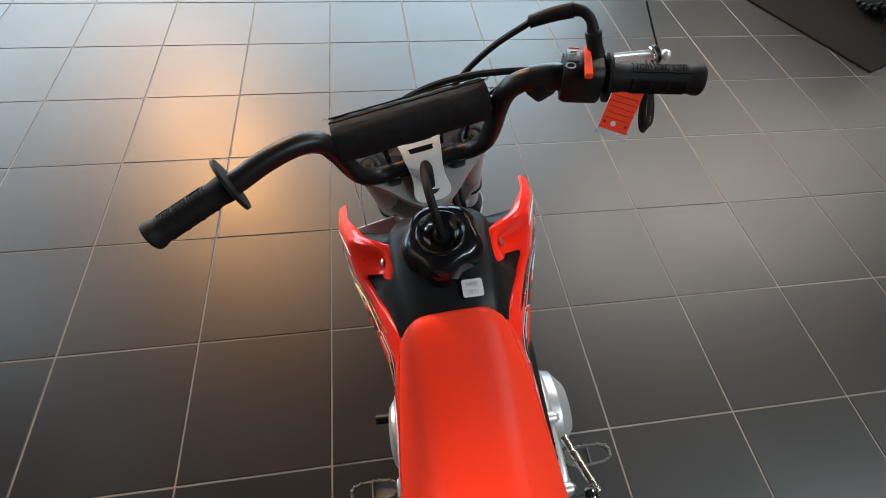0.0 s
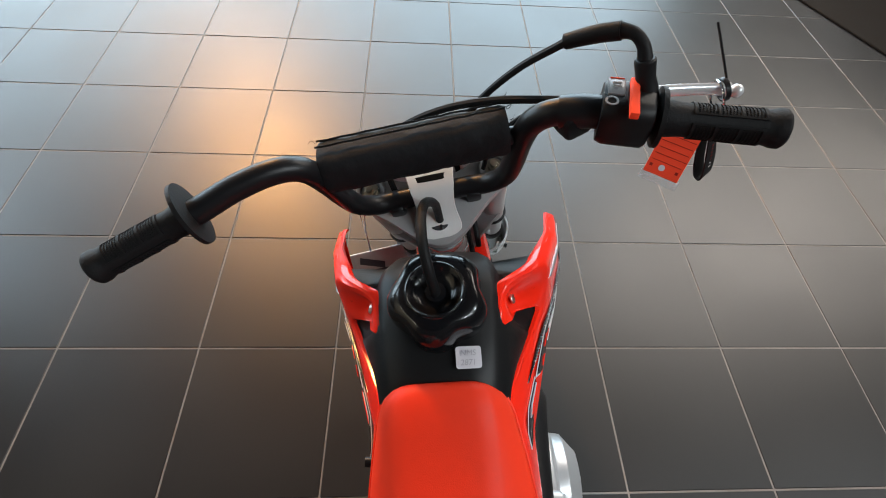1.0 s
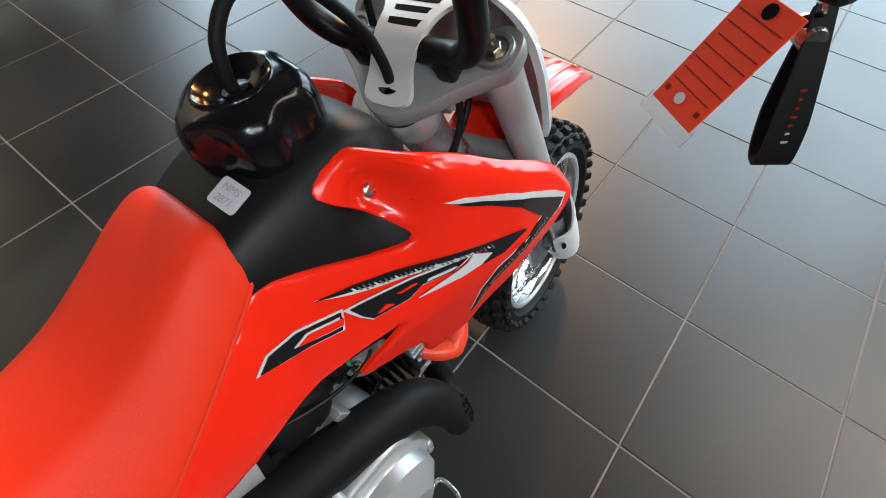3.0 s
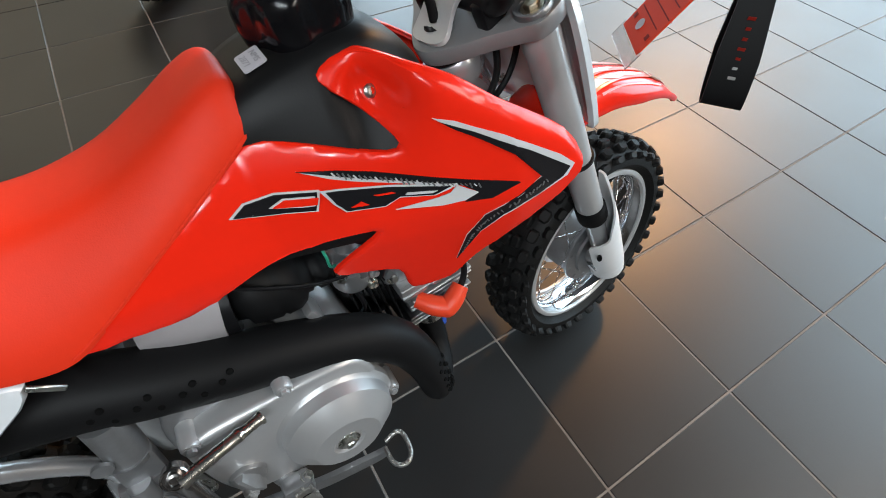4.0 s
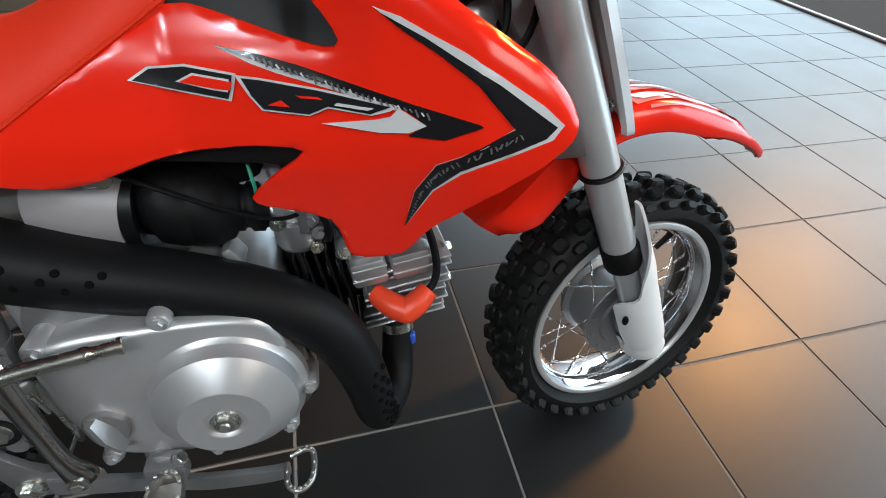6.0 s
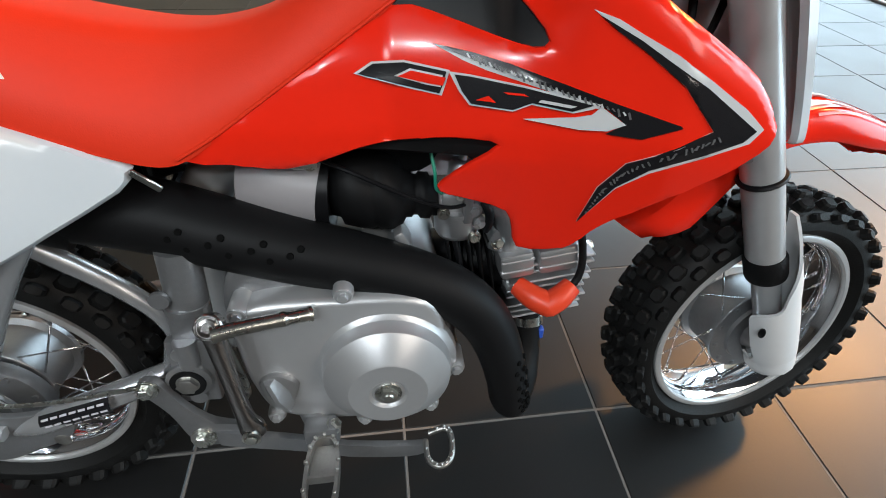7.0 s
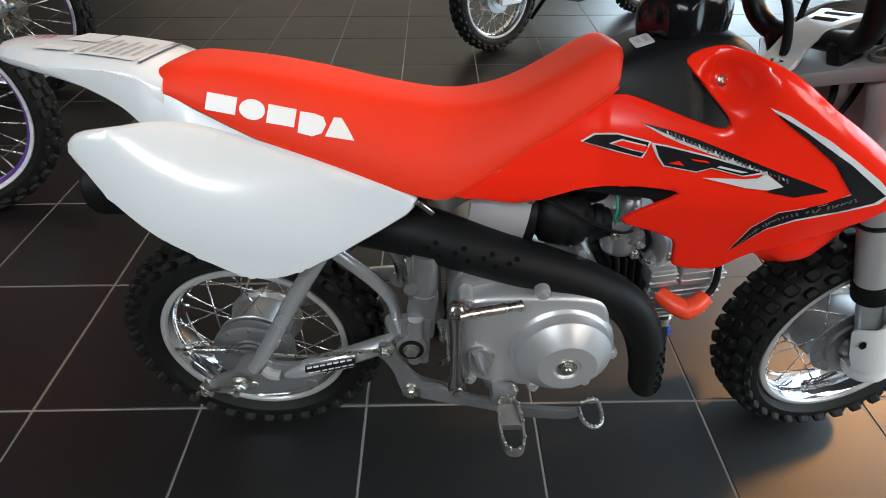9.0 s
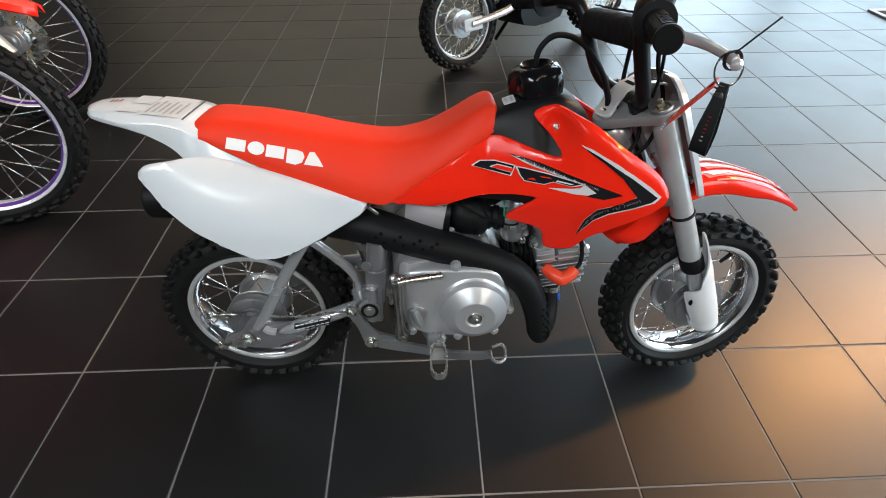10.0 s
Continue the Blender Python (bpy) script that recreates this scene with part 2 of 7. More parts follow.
def sheet(bm, outline, surface, thick=0.004, step=0.009, per=4, sides=(1,), lift=0.0, rim=0.0025):
    """A shaped panel: a closed outline in x and z, laid on y = -surface(x, z), with its own thickness and a rolled rim."""
    poly = [tuple(q) for q in (spline(outline, per, True) if per > 1 else outline)]
    xs, zs = [q[0] for q in poly], [q[1] for q in poly]
    pts = [Vector(q) for q in poly]
    edges = [(i, (i + 1) % len(poly)) for i in range(len(poly))]
    gx = np.arange(min(xs) + step / 2, max(xs), step)
    gz = np.arange(min(zs) + step / 2, max(zs), step)
    edge_pts = np.array(poly)
    for i, x in enumerate(gx):
        for z in gz:
            zz = z + (step / 2 if i % 2 else 0)
            if inside(x, zz, poly) and np.min(np.hypot(edge_pts[:, 0] - x, edge_pts[:, 1] - zz)) > step * 0.5:
                pts.append(Vector((x, zz)))
    vs, es, fs, *_ = geometry.delaunay_2d_cdt(pts, edges, [list(range(len(poly)))], 1, 1e-6)
    for side in sides:
        cx, cz = sum(xs) / len(xs), sum(zs) / len(zs)
        front = [bm.verts.new((v.x, -side * (surface(v.x, v.y) + lift), v.y)) for v in vs]
        for f in fs:
            try:
                bm.faces.new([front[i] for i in f])
            except ValueError:
                pass
        bm.verts.ensure_lookup_table()
        fe = {}
        for f in fs:
            for a, b in zip(f, list(f[1:]) + [f[0]]):
                fe[(min(a, b), max(a, b))] = fe.get((min(a, b), max(a, b)), 0) + 1
        border = [k for k, n in fe.items() if n == 1]
        near, back = {}, {}
        for a, b in border:
            for i in (a, b):
                if i not in near:
                    v = vs[i]
                    y = surface(v.x, v.y) + lift
                    near[i] = bm.verts.new((v.x, -side * (y - rim), v.y)) if rim else front[i]
                    back[i] = bm.verts.new((v.x, -side * (y - thick), v.y))
        if rim:
            ctr = {}
            for a, b in border:
                for i, j in ((a, b), (b, a)):
                    ctr.setdefault(i, []).append(j)
            for i, js in ctr.items():
                d = Vector((0, 0))
                if len(js) == 2:
                    t = (vs[js[1]] - vs[js[0]])
                    n = Vector((-t.y, t.x)).normalized()
                    if not inside(vs[i].x + n.x * 0.002, vs[i].y + n.y * 0.002, poly):
                        n = -n
                    d = n
                front[i].co.x += d.x * rim * 0.7
                front[i].co.z += d.y * rim * 0.7
        for a, b in border:
            if rim:
                bm.faces.new((front[a], front[b], near[b], near[a]))
            bm.faces.new((near[a], near[b], back[b], back[a]))


def patch(bm, poly, surface, lift=0.0012, step=0.008, sides=(1,)):
    """A thin printed film on a panel."""
    sheet(bm, poly, surface, 0.0008, step, 1, sides, lift, 0)


# ---------------------------------------------------------------- the showroom
def slab(name, size, at, mat, label, category):
    bm = bmesh.new()
    box(bm, size, Matrix.Translation(at))
    return tagged(part(name, bm, mat, None, smooth=0), label, category, kind="structure")


XA, XB, YA, YB, TOP = -4.2, 4.2, -7.2, 6.0, 4.1
floor = slab("floor", (XB - XA + 0.4, YB - YA + 0.4, 0.1), ((XA + XB) / 2, (YA + YB) / 2, -0.0517), GROUT,
             "dark satin ceramic tile floor with pale grout joints", "floor")
slab("ceiling", (XB - XA + 0.4, YB - YA + 0.4, 0.12), ((XA + XB) / 2, (YA + YB) / 2, TOP + 0.06), CEIL, "dark painted showroom ceiling", "ceiling")
slab("wall_west", (0.15, YB - YA, TOP), (XA - 0.075, (YA + YB) / 2, TOP / 2), WALL_DARK, "dark painted showroom wall", "wall")


def window_wall(name, along, at, a, b, sill, head, count, paint, lo=None, hi=None):
    """A wall with a band of tall windows: plinth, header, ends; the window's frame bars and panes are parts."""
    bm = bmesh.new()
    ends = (YA, YB) if along == "y" else (XA, XB)
    lo, hi = ends[0] if lo is None else lo, ends[1] if hi is None else hi

    def put(u0, u1, z0, z1, deep=0.15):
        size = (deep, u1 - u0, z1 - z0) if along == "y" else (u1 - u0, deep, z1 - z0)
        c = (at, (u0 + u1) / 2, (z0 + z1) / 2) if along == "y" else ((u0 + u1) / 2, at, (z0 + z1) / 2)
        return size, Matrix.Translation(c)
    for q in ((lo, a, 0, TOP), (b, hi, 0, TOP), (a, b, 0, sill), (a, b, head, TOP)):
        if q[1] - q[0] > 0.01 and q[3] - q[2] > 0.01:
            box(bm, *put(*q))
    tagged(part("wall_" + name, bm, paint, None, smooth=0), "plain plaster wall round a tall shop window", "wall", kind="structure")
    win = tagged(new("window_" + name), "tall shop window with dark metal frame bars", "window", kind="structure")
    for k in range(count + 1):
        u = a + (b - a) * k / count
        bm = bmesh.new()
        box(bm, *put(u - 0.03, u + 0.03, sill, head, 0.09))
        part("mullion", bm, FRAME_M, win, smooth=0)
    for z in (sill + 0.03, 0.55 * (sill + head), head - 0.03):
        bm = bmesh.new()
        box(bm, *put(a, b, z - 0.025, z + 0.025, 0.07))
        part("transom", bm, FRAME_M, win, smooth=0)
    for k in range(count):
        u0, u1 = a + (b - a) * k / count, a + (b - a) * (k + 1) / count
        bm = bmesh.new()
        box(bm, *put(u0 + 0.03, u1 - 0.03, sill, head, 0.008))
        pane = part("pane", bm, GLASS_M, win, smooth=0)
        pane.visible_shadow = False


window_wall("east", "y", XB + 0.075, -0.24, 5.6, 0.3, 2.85, 5, WALL_DARK, lo=-0.3)
# the entrance bay is taller than the window beside it
window_wall("entrance", "y", XB + 0.075, -2.15, -0.34, 0.3, 3.72, 2, WALL_DARK, hi=-0.3)
window_wall("north", "x", YB + 0.075, 1.7, 4.1, 0.3, 4.0, 2, WALL)
slab("wall_south", (XB - XA, 0.15, TOP), ((XA + XB) / 2, YA - 0.075, TOP / 2), WALL_DARK, "dark painted showroom wall", "wall")


# ---------------------------------------------------------------- wheels
def wheel(parent, at, name, R=0.193, W=0.077, rim=0.1335, hub_r=0.056, hub_w=0.074, spokes=28, knobs=34, m=None, drum_side=1, disc=0.0, rim_mat=None, detail=True, hub_mat=None, stripe=False):
    """hub (a part) > tyre, rim, each spoke; m poses the whole wheel."""
    wm = (m or Matrix()) @ Matrix.Translation(at)
    bm = bmesh.new()
    h = hub_w / 2
    lathe(bm, [(0.010, -h - 0.012), (0.020, -h - 0.012), (0.024, -h), (hub_r * 0.68, -h + 0.000), (hub_r * 0.70, -h + 0.0045),
               (hub_r * 0.98, -h + 0.006), (hub_r, -h + 0.007), (hub_r, -h + 0.012), (hub_r * 0.90, -h + 0.016), (hub_r * 0.88, h - 0.016), (hub_r, h - 0.012),
               (hub_r, h - 0.006), (hub_r * 0.70, h - 0.0045), (hub_r * 0.68, h - 0.001), (0.024, h), (0.020, h + 0.012), (0.010, h + 0.012)], None, 40)
    for s in (-1, 1):
        for k in range(12):
            a = 2 * math.pi * (k + 0.5) / 12
            lathe(bm, [(0, 0), (0.0032, 0), (0.0032, 0.002), (0, 0.003)], axis_to((0, s, 0), (hub_r * 0.88 * math.cos(a), s * (h - 0.006), hub_r * 0.88 * math.sin(a))), 8)
    hub = part(name, bm, hub_mat or CASTING, parent, "cast aluminium drum hub", 28)
    hub.matrix_basis = wm
    bm = bmesh.new()
    c = R - 0.010
    w = W / 2
    prof = [(rim + 0.000, -w * 0.62), (rim + 0.010, -w * 0.80), (rim + 0.35 * (c - rim), -w * 1.0), (rim + 0.62 * (c - rim), -w * 0.98), (rim + 0.85 * (c - rim), -w * 0.80),
            (c - 0.001, -w * 0.45), (c, 0)]
    prof = prof + [(r, -y) for r, y in prof[-2::-1]]
    lathe(bm, prof, None, 72)
    part("tyre", bm, TYRE, hub, "black knobbly off-road tyre", smooth=35)
    # tread blocks: one mesh for each kind of block, repeated round the tyre
    pitch = 2 * math.pi / knobs
    la = R * pitch
    for y, r, ln, wd, lean, turn in ((-0.22, -0.002, 0.55, 0.35, 0, 0.0), (0.22, -0.002, 0.55, 0.35, 0, 0.12), (-0.62, -0.005, 0.53, 0.38, -0.45, 0.46), (0.62, -0.005, 0.53, 0.38, 0.45, 0.54), (-0.90, -0.014, 0.48, 0.27, -0.95, 0.02), (0.90, -0.014, 0.48, 0.27, 0.95, 0.02)):
        mm = Matrix.Translation((c + r, y * w, 0)) @ Matrix.Rotation(lean, 4, "Z")
        bm = bmesh.new()
        vs = []
        corner8 = ((-1, -0.55), (-0.6, -1), (0.6, -1), (1, -0.55), (1, 0.55), (0.6, 1), (-0.6, 1), (-1, 0.55))
        for x, sc in ((-0.004, 1.15), (0.0078, 0.98), (0.0104, 0.78)):
            vs.append([bm.verts.new(mm @ Vector((x, sc * sy * wd * w / 2, sc * sz * ln * la / 2))) for sy, sz in corner8])
        bm.faces.new(vs[2])
        for q in (0, 1):
            for i in range(8):
                bm.faces.new((vs[q][i], vs[q][(i + 1) % 8], vs[q + 1][(i + 1) % 8], vs[q + 1][i]))
        bmesh.ops.recalc_face_normals(bm, faces=bm.faces[:])
        block = bpy.data.meshes.new("tread_block")
        bm.to_mesh(block)
        bm.free()
        block.materials.append(TYRE)
        for k in range(knobs):
            ob = new("tread_block", block)
            ob.parent = hub
            ob.matrix_basis = Matrix.Rotation(-(k + turn) * pitch, 4, "Y")
    bm = bmesh.new()
    rw = W * 0.33
    prof = [(rim - 0.010, -rw * 0.55), (rim - 0.002, -rw * 0.85), (rim + 0.002, -rw), (rim + 0.0035, -rw - 0.002), (rim + 0.002, -rw - 0.004), (rim - 0.004, -rw - 0.002),
            (rim - 0.0125, -rw * 0.6), (rim - 0.014, 0)]
    prof = prof + [(r, -y) for r, y in prof[-2::-1]]
    lathe(bm, prof, None, 72, True)
    part("rim", bm, rim_mat or CHROME, hub, "polished steel rim")
    if not rim_mat:
        for s in (-1, 1):
            bm = bmesh.new()
            lathe(bm, [(rim + 0.0045, s * (rw + 0.001)), (rim + 0.0040, s * (rw + 0.0050)), (rim + 0.0005, s * (rw + 0.0068)), (rim - 0.0030, s * (rw + 0.0062)), (rim - 0.0050, s * (rw + 0.0035)), (rim - 0.0045, s * rw)], None, 72, True)
            part("rim_lip", bm, SILVER, hub, "satin silver rim lip")
    if stripe:
        for s in (-1, 1):
            bm = bmesh.new()
            lathe(bm, [(rim - 0.0135, s * rw * 0.52), (rim - 0.0065, s * (rw * 0.80 + 0.003)), (rim - 0.0065, s * (rw * 0.80 + 0.004)), (rim - 0.0140, s * (rw * 0.52 + 0.001))], None, 72, True)
            part("rim_stripe", bm, PURPLE, hub, "thin purple stripe on the rim")
    # laced spokes: four kinds, each one mesh, turned round the axle
    kinds = []
    for s in (-1, 1):
        for d in (-1, 1):
            bm = bmesh.new()
            a1 = d * 0.62
            p0 = Vector((hub_r * 0.95, s * (h - 0.009), 0))
            p1 = Vector(((rim - 0.013) * math.cos(a1), s * 0.004, (rim - 0.013) * math.sin(a1)))
            q = p0.lerp(p1, 0.86)
            tube(bm, [p0, q], 0.0011 if R < 0.25 else 0.0016, 6, 1)
            tube(bm, [q, p1], 0.0024, 6, 1)
            me = bpy.data.meshes.new("spoke")
            for f in bm.faces:
                f.smooth = True
            bm.to_mesh(me)
            bm.free()
            me.materials.append(ZINC if not detail else CHROME)
            kinds.append(me)
    for k in range(spokes):
        sp = new("spoke", kinds[k % 4])
        sp.parent = hub
        sp.matrix_basis = Matrix.Rotation(-2 * math.pi * k / spokes, 4, "Y")
    bm = bmesh.new()
    tube(bm, [(rim - 0.012, 0, 0), (rim - 0.040, 0.004, 0)], [0.0045, 0.0035], 8, 1)
    v = part("valve", bm, RUBBER, hub)
    v.matrix_basis = Matrix.Rotation(radians(-52), 4, "Y")
    if disc:
        bm = bmesh.new()
        n, r0 = 48, disc * 0.62
        rings = [[((r0 if kk < 2 else disc * (1 + 0.035 * math.cos(8 * a))) * math.cos(a), drum_side * (h + 0.012) + (0.002 if kk in (0, 3) else -0.002),
                   (r0 if kk < 2 else disc * (1 + 0.035 * math.cos(8 * a))) * math.sin(a)) for kk in range(4)] for a in [2 * math.pi * i / n for i in range(n)]]
        rings.append(rings[0])
        loft(bm, rings, True, False)
        bmesh.ops.remove_doubles(bm, verts=bm.verts[:], dist=1e-6)
        part("brake_disc", bm, ZINC, hub, "drilled steel brake disc")
        for k in range(5):
            bm = bmesh.new()
            a = 2 * math.pi * k / 5
            box(bm, (disc * 0.5, 0.004, 0.012), Matrix.Rotation(-a, 4, "Y") @ Matrix.Translation((disc * 0.45, drum_side * (h + 0.011), 0)))
            part("disc_arm", bm, GOLD, hub, smooth=0)
    return hub


# ---------------------------------------------------------------- the small red dirt bike
LEAN, REAR = 9.5, -0.745
bike = tagged(new("dirt_bike"), "small red dirt bike with white side panels, on its side stand", "motorcycle")
bike.matrix_world = pose(REAR, 0.0, 0.0, -LEAN, 0, 0)
bpy.context.view_layer.update()
RAKE = radians(24.5)
STEER = radians(6.5)
HEAD = Vector((0.662, 0, 0.60))
UP = Vector((-math.sin(RAKE), 0, math.cos(RAKE)))
ST = Matrix.Translation(HEAD) @ Matrix.Rotation(STEER, 4, UP) @ Matrix.Translation(-HEAD)


def mirrored(points):
    return [(x, -y, z) for x, y, z in points]


WING_TOP = [(0.430, 0.560), (0.526, 0.6105), (0.546, 0.617), (0.566, 0.616), (0.605, 0.599), (0.640, 0.574), (0.665, 0.558), (0.688, 0.543), (0.703, 0.532), (0.715, 0.519), (0.7215, 0.508)]
WING_X, WING_Z = zip(*[tuple(q) for q in spline(WING_TOP, 6)])


def flank(x, z):
    """Half width of the tank covers: narrow at the tank, standing upright with a rounded top along the wing."""
    low = 0.089 - 0.2 * max(0, 0.49 - z)
    slim = low - 0.2 * max(0, z - 0.47) - 0.175 * (z - 0.545 + math.sqrt((z - 0.545) ** 2 + 0.0002)) + 0.0008
    d = min(1.0, max(0.0, 1 - (float(np.interp(x, WING_X, WING_Z)) - z) / 0.024))
    full = low - 0.12 * max(0, z - 0.47) - 0.011 * (1 - math.sqrt(1 - 0.96 * d * d))
    u = min(1.0, max(0.0, (x - 0.545) / 0.045))
    w = u * u * (3 - 2 * u)
    flare = min(max(0, x - 0.45), 0.2) * 0.28 + max(0, x - 0.65) * 0.1
    dimple = 0.0135 * math.exp(-(((x - 0.556) / 0.0180) ** 2 + ((z - 0.588) / 0.0180) ** 2) ** 1.7)
    return slim * (1 - w) + full * w + flare - dimple


COVER_OUTLINE = [(0.288, 0.4735), (0.340, 0.503), (0.395, 0.536), (0.430, 0.558), (0.456, 0.5735), (0.483, 0.5695), (0.525, 0.556), (0.552, 0.549),
                 (0.562, 0.553), (0.553, 0.569), (0.537, 0.586), (0.521, 0.602), (0.526, 0.6105), (0.546, 0.617), (0.566, 0.616), (0.605, 0.599), (0.640, 0.574), (0.665, 0.558),
                 (0.688, 0.543), (0.703, 0.532), (0.715, 0.519), (0.7215, 0.508), (0.7205, 0.496), (0.712, 0.482), (0.690, 0.463), (0.660, 0.444), (0.628, 0.422), (0.612, 0.406), (0.600, 0.389),
                 (0.580, 0.381), (0.555, 0.382), (0.549, 0.402), (0.541, 0.4215), (0.515, 0.430), (0.487, 0.4365), (0.489, 0.447), (0.510, 0.466),
                 (0.530, 0.482), (0.510, 0.4855), (0.483, 0.485), (0.455, 0.4815), (0.425, 0.476), (0.394, 0.466), (0.372, 0.461), (0.357, 0.4605), (0.325, 0.466)]
for side, nm in ((1, "right"), (-1, "left")):
    bm = bmesh.new()
    sheet(bm, COVER_OUTLINE, flank, 0.006, 0.0055, 2, (side,), 0.0, 0.0018)
    # the upper front edge folds inwards
    fold = spline([(0.530, 0.612), (0.548, 0.617), (0.566, 0.616), (0.605, 0.599), (0.640, 0.574), (0.665, 0.558), (0.688, 0.543), (0.705, 0.530)], 5)
    rows = []
    for i, (x, z) in enumerate(fold):
        t = i / (len(fold) - 1)
        y = flank(x, z)
        inw = 0.026 * (1 - t) ** 2.2 + 0.0035
        rows.append([(x - 0.0006, -side * (y - 0.0002), z - 0.0012), (x + 0.0006, -side * (y - 0.0022), z + 0.0004), (x + 0.0010, -side * (y - 0.35 * inw - 0.001), z + 0.0006), (x + 0.0006, -side * (y - 0.7 * inw - 0.001), z - 0.0006), (x - 0.001, -side * (y - inw - 0.001), z - 0.005)])
    loft(bm, rows, False, False)
    cover = part("tank_cover", bm, RED, bike, "glossy red plastic tank cover with black and silver graphics", 35)
    bm = bmesh.new()
    y = flank(0.556, 0.588)
    n = Vector((0.1, -side * 0.93, 0.35))
    lathe(bm, [(0.0056, 0), (0.0056, 0.0018), (0.0044, 0.0030), (0.0030, 0.0032), (0.0028, 0.0008), (0, 0.0008)], axis_to(n, (0.556, -side * (y + 0.0005), 0.588)), 16)
    part("screw", bm, ZINC, cover)

    # graphics: a silver-edged black chevron, a long dart and slanted silver-edged blocks
    def film(name, poly, mat, lift, fine=0.009):
        fb = bmesh.new()
        patch(fb, poly, flank, lift, fine, (side,))
        part(name, fb, mat, cover)
    OUTER = [(0.584, 0.5742), (0.6000, 0.5690), (0.6155, 0.5607), (0.6387, 0.5491), (0.6643, 0.5333), (0.6931, 0.5147), (0.7085, 0.5015), (0.7010, 0.4915), (0.6722, 0.4804), (0.6378, 0.4676), (0.6181, 0.4519), (0.5977, 0.4168)]
    INNER = [(0.6050, 0.4520), (0.6195, 0.4744), (0.6369, 0.4813), (0.6730, 0.5000), (0.6466, 0.5299), (0.6195, 0.5498), (0.6000, 0.5620)]
    film("graphic", OUTER + INNER, DECAL_SILVER, 0.0008, 0.0045)
    film("graphic", [(0.570, 0.5800), (0.5900, 0.5700), (0.6142, 0.5575), (0.6337, 0.5455), (0.6620, 0.5290), (0.7030, 0.5005), (0.6955, 0.4928), (0.6722, 0.4834), (0.6365, 0.4703), (0.6172, 0.4535), (0.5975, 0.4175)] + INNER, DECAL_BLACK, 0.0018, 0.0045)
    rg = random.Random(5 + side)
    # scribbled pale marks on the lower limb and along the dart
    for k in range(34):
        t = (k + rg.random()) / 34
        a = np.array(spline([(0.6012, 0.428), (0.6095, 0.452), (0.6235, 0.4700), (0.652, 0.4845), (0.680, 0.4965)], 8)[int(t * 32)])
        h = rg.uniform(0.0012, 0.0024) * min(1, 0.3 + 1.5 * t)
        u = rg.uniform(-0.0018, 0.0018)
        film("graphic", [(a[0] + u, a[1] - h), (a[0] + u + 0.0010, a[1] - h * 0.8), (a[0] - u * 0.5 + 0.0012, a[1] + h), (a[0] - u * 0.5, a[1] + h * 0.9)], DECAL_GREY, 0.0030)
    film("graphic", [(0.4819, 0.5501), (0.5090, 0.5455), (0.5349, 0.5390), (0.5748, 0.5268), (0.6050, 0.5171), (0.6490, 0.5040), (0.6505, 0.5025), (0.6250, 0.4937), (0.6010, 0.4962), (0.6129, 0.5034), (0.6000, 0.5130), (0.5600, 0.5255), (0.5237, 0.5360), (0.5000, 0.5440)], DECAL_BLACK, 0.0020)
    film("graphic", [(0.4819, 0.5500), (0.5000, 0.5443), (0.5237, 0.5362), (0.5600, 0.5257), (0.5960, 0.5150), (0.5940, 0.5128), (0.5560, 0.5240), (0.5200, 0.5340), (0.5030, 0.5400)], DECAL_SILVER, 0.0012)
    for k in range(30):
        t = k / 29
        x0, z0 = 0.5050 + 0.108 * t, 0.5440 - 0.0335 * t - 0.004 * t * (1 - t)
        h = rg.uniform(0.0012, 0.0036)
        film("graphic", [(x0, z0 + h * 0.3), (x0 + 0.0011, z0 + h * 0.5), (x0 + 0.0028, z0 - h), (x0 + 0.0016, z0 - h * 1.2)], DECAL_SILVER if k % 4 == 0 else DECAL_GREY, 0.0030)
    film("graphic", [(0.5443, 0.5034), (0.5796, 0.5069), (0.5899, 0.5092), (0.5955, 0.5148), (0.6129, 0.5034), (0.6010, 0.4985), (0.5821, 0.4985)], DECAL_SILVER, 0.0030)
    # a long wedge and a stepped block, black with silver borders and red nicks
    film("graphic", [(0.4248, 0.5300), (0.4380, 0.5376), (0.4613, 0.5388), (0.4935, 0.5334), (0.4905, 0.5240), (0.4875, 0.5163), (0.4631, 0.5205)], DECAL_SILVER, 0.0014)
    film("graphic", [(0.4278, 0.5300), (0.4390, 0.5364), (0.4613, 0.5375), (0.4910, 0.5326), (0.4885, 0.5240), (0.4858, 0.5180), (0.4635, 0.5218)], DECAL_BLACK, 0.0024)
    film("graphic", [(0.4540, 0.5286), (0.4655, 0.5338), (0.4885, 0.5302), (0.4866, 0.5224), (0.4770, 0.5236)], DECAL_SILVER, 0.0032)
    film("graphic", [(0.4566, 0.5285), (0.4660, 0.5326), (0.4905, 0.5287), (0.4880, 0.5236), (0.4775, 0.5248)], RED, 0.0040)
    film("graphic", [(0.4926, 0.5328), (0.5072, 0.5314), (0.5442, 0.5256), (0.5955, 0.5160), (0.5900, 0.5128), (0.5775, 0.5094), (0.5500, 0.5132), (0.5373, 0.5080), (0.5068, 0.5110), (0.4996, 0.5200)], DECAL_SILVER, 0.0026)
    film("graphic", [(0.4965, 0.5312), (0.5076, 0.5302), (0.5442, 0.5244), (0.5900, 0.5156), (0.5765, 0.5107), (0.5500, 0.5146), (0.5370, 0.5094), (0.5078, 0.5122), (0.5015, 0.5202)], DECAL_BLACK, 0.0036)
    film("graphic", [(0.5110, 0.5150), (0.5200, 0.5182), (0.5250, 0.5140)], RED, 0.0046)
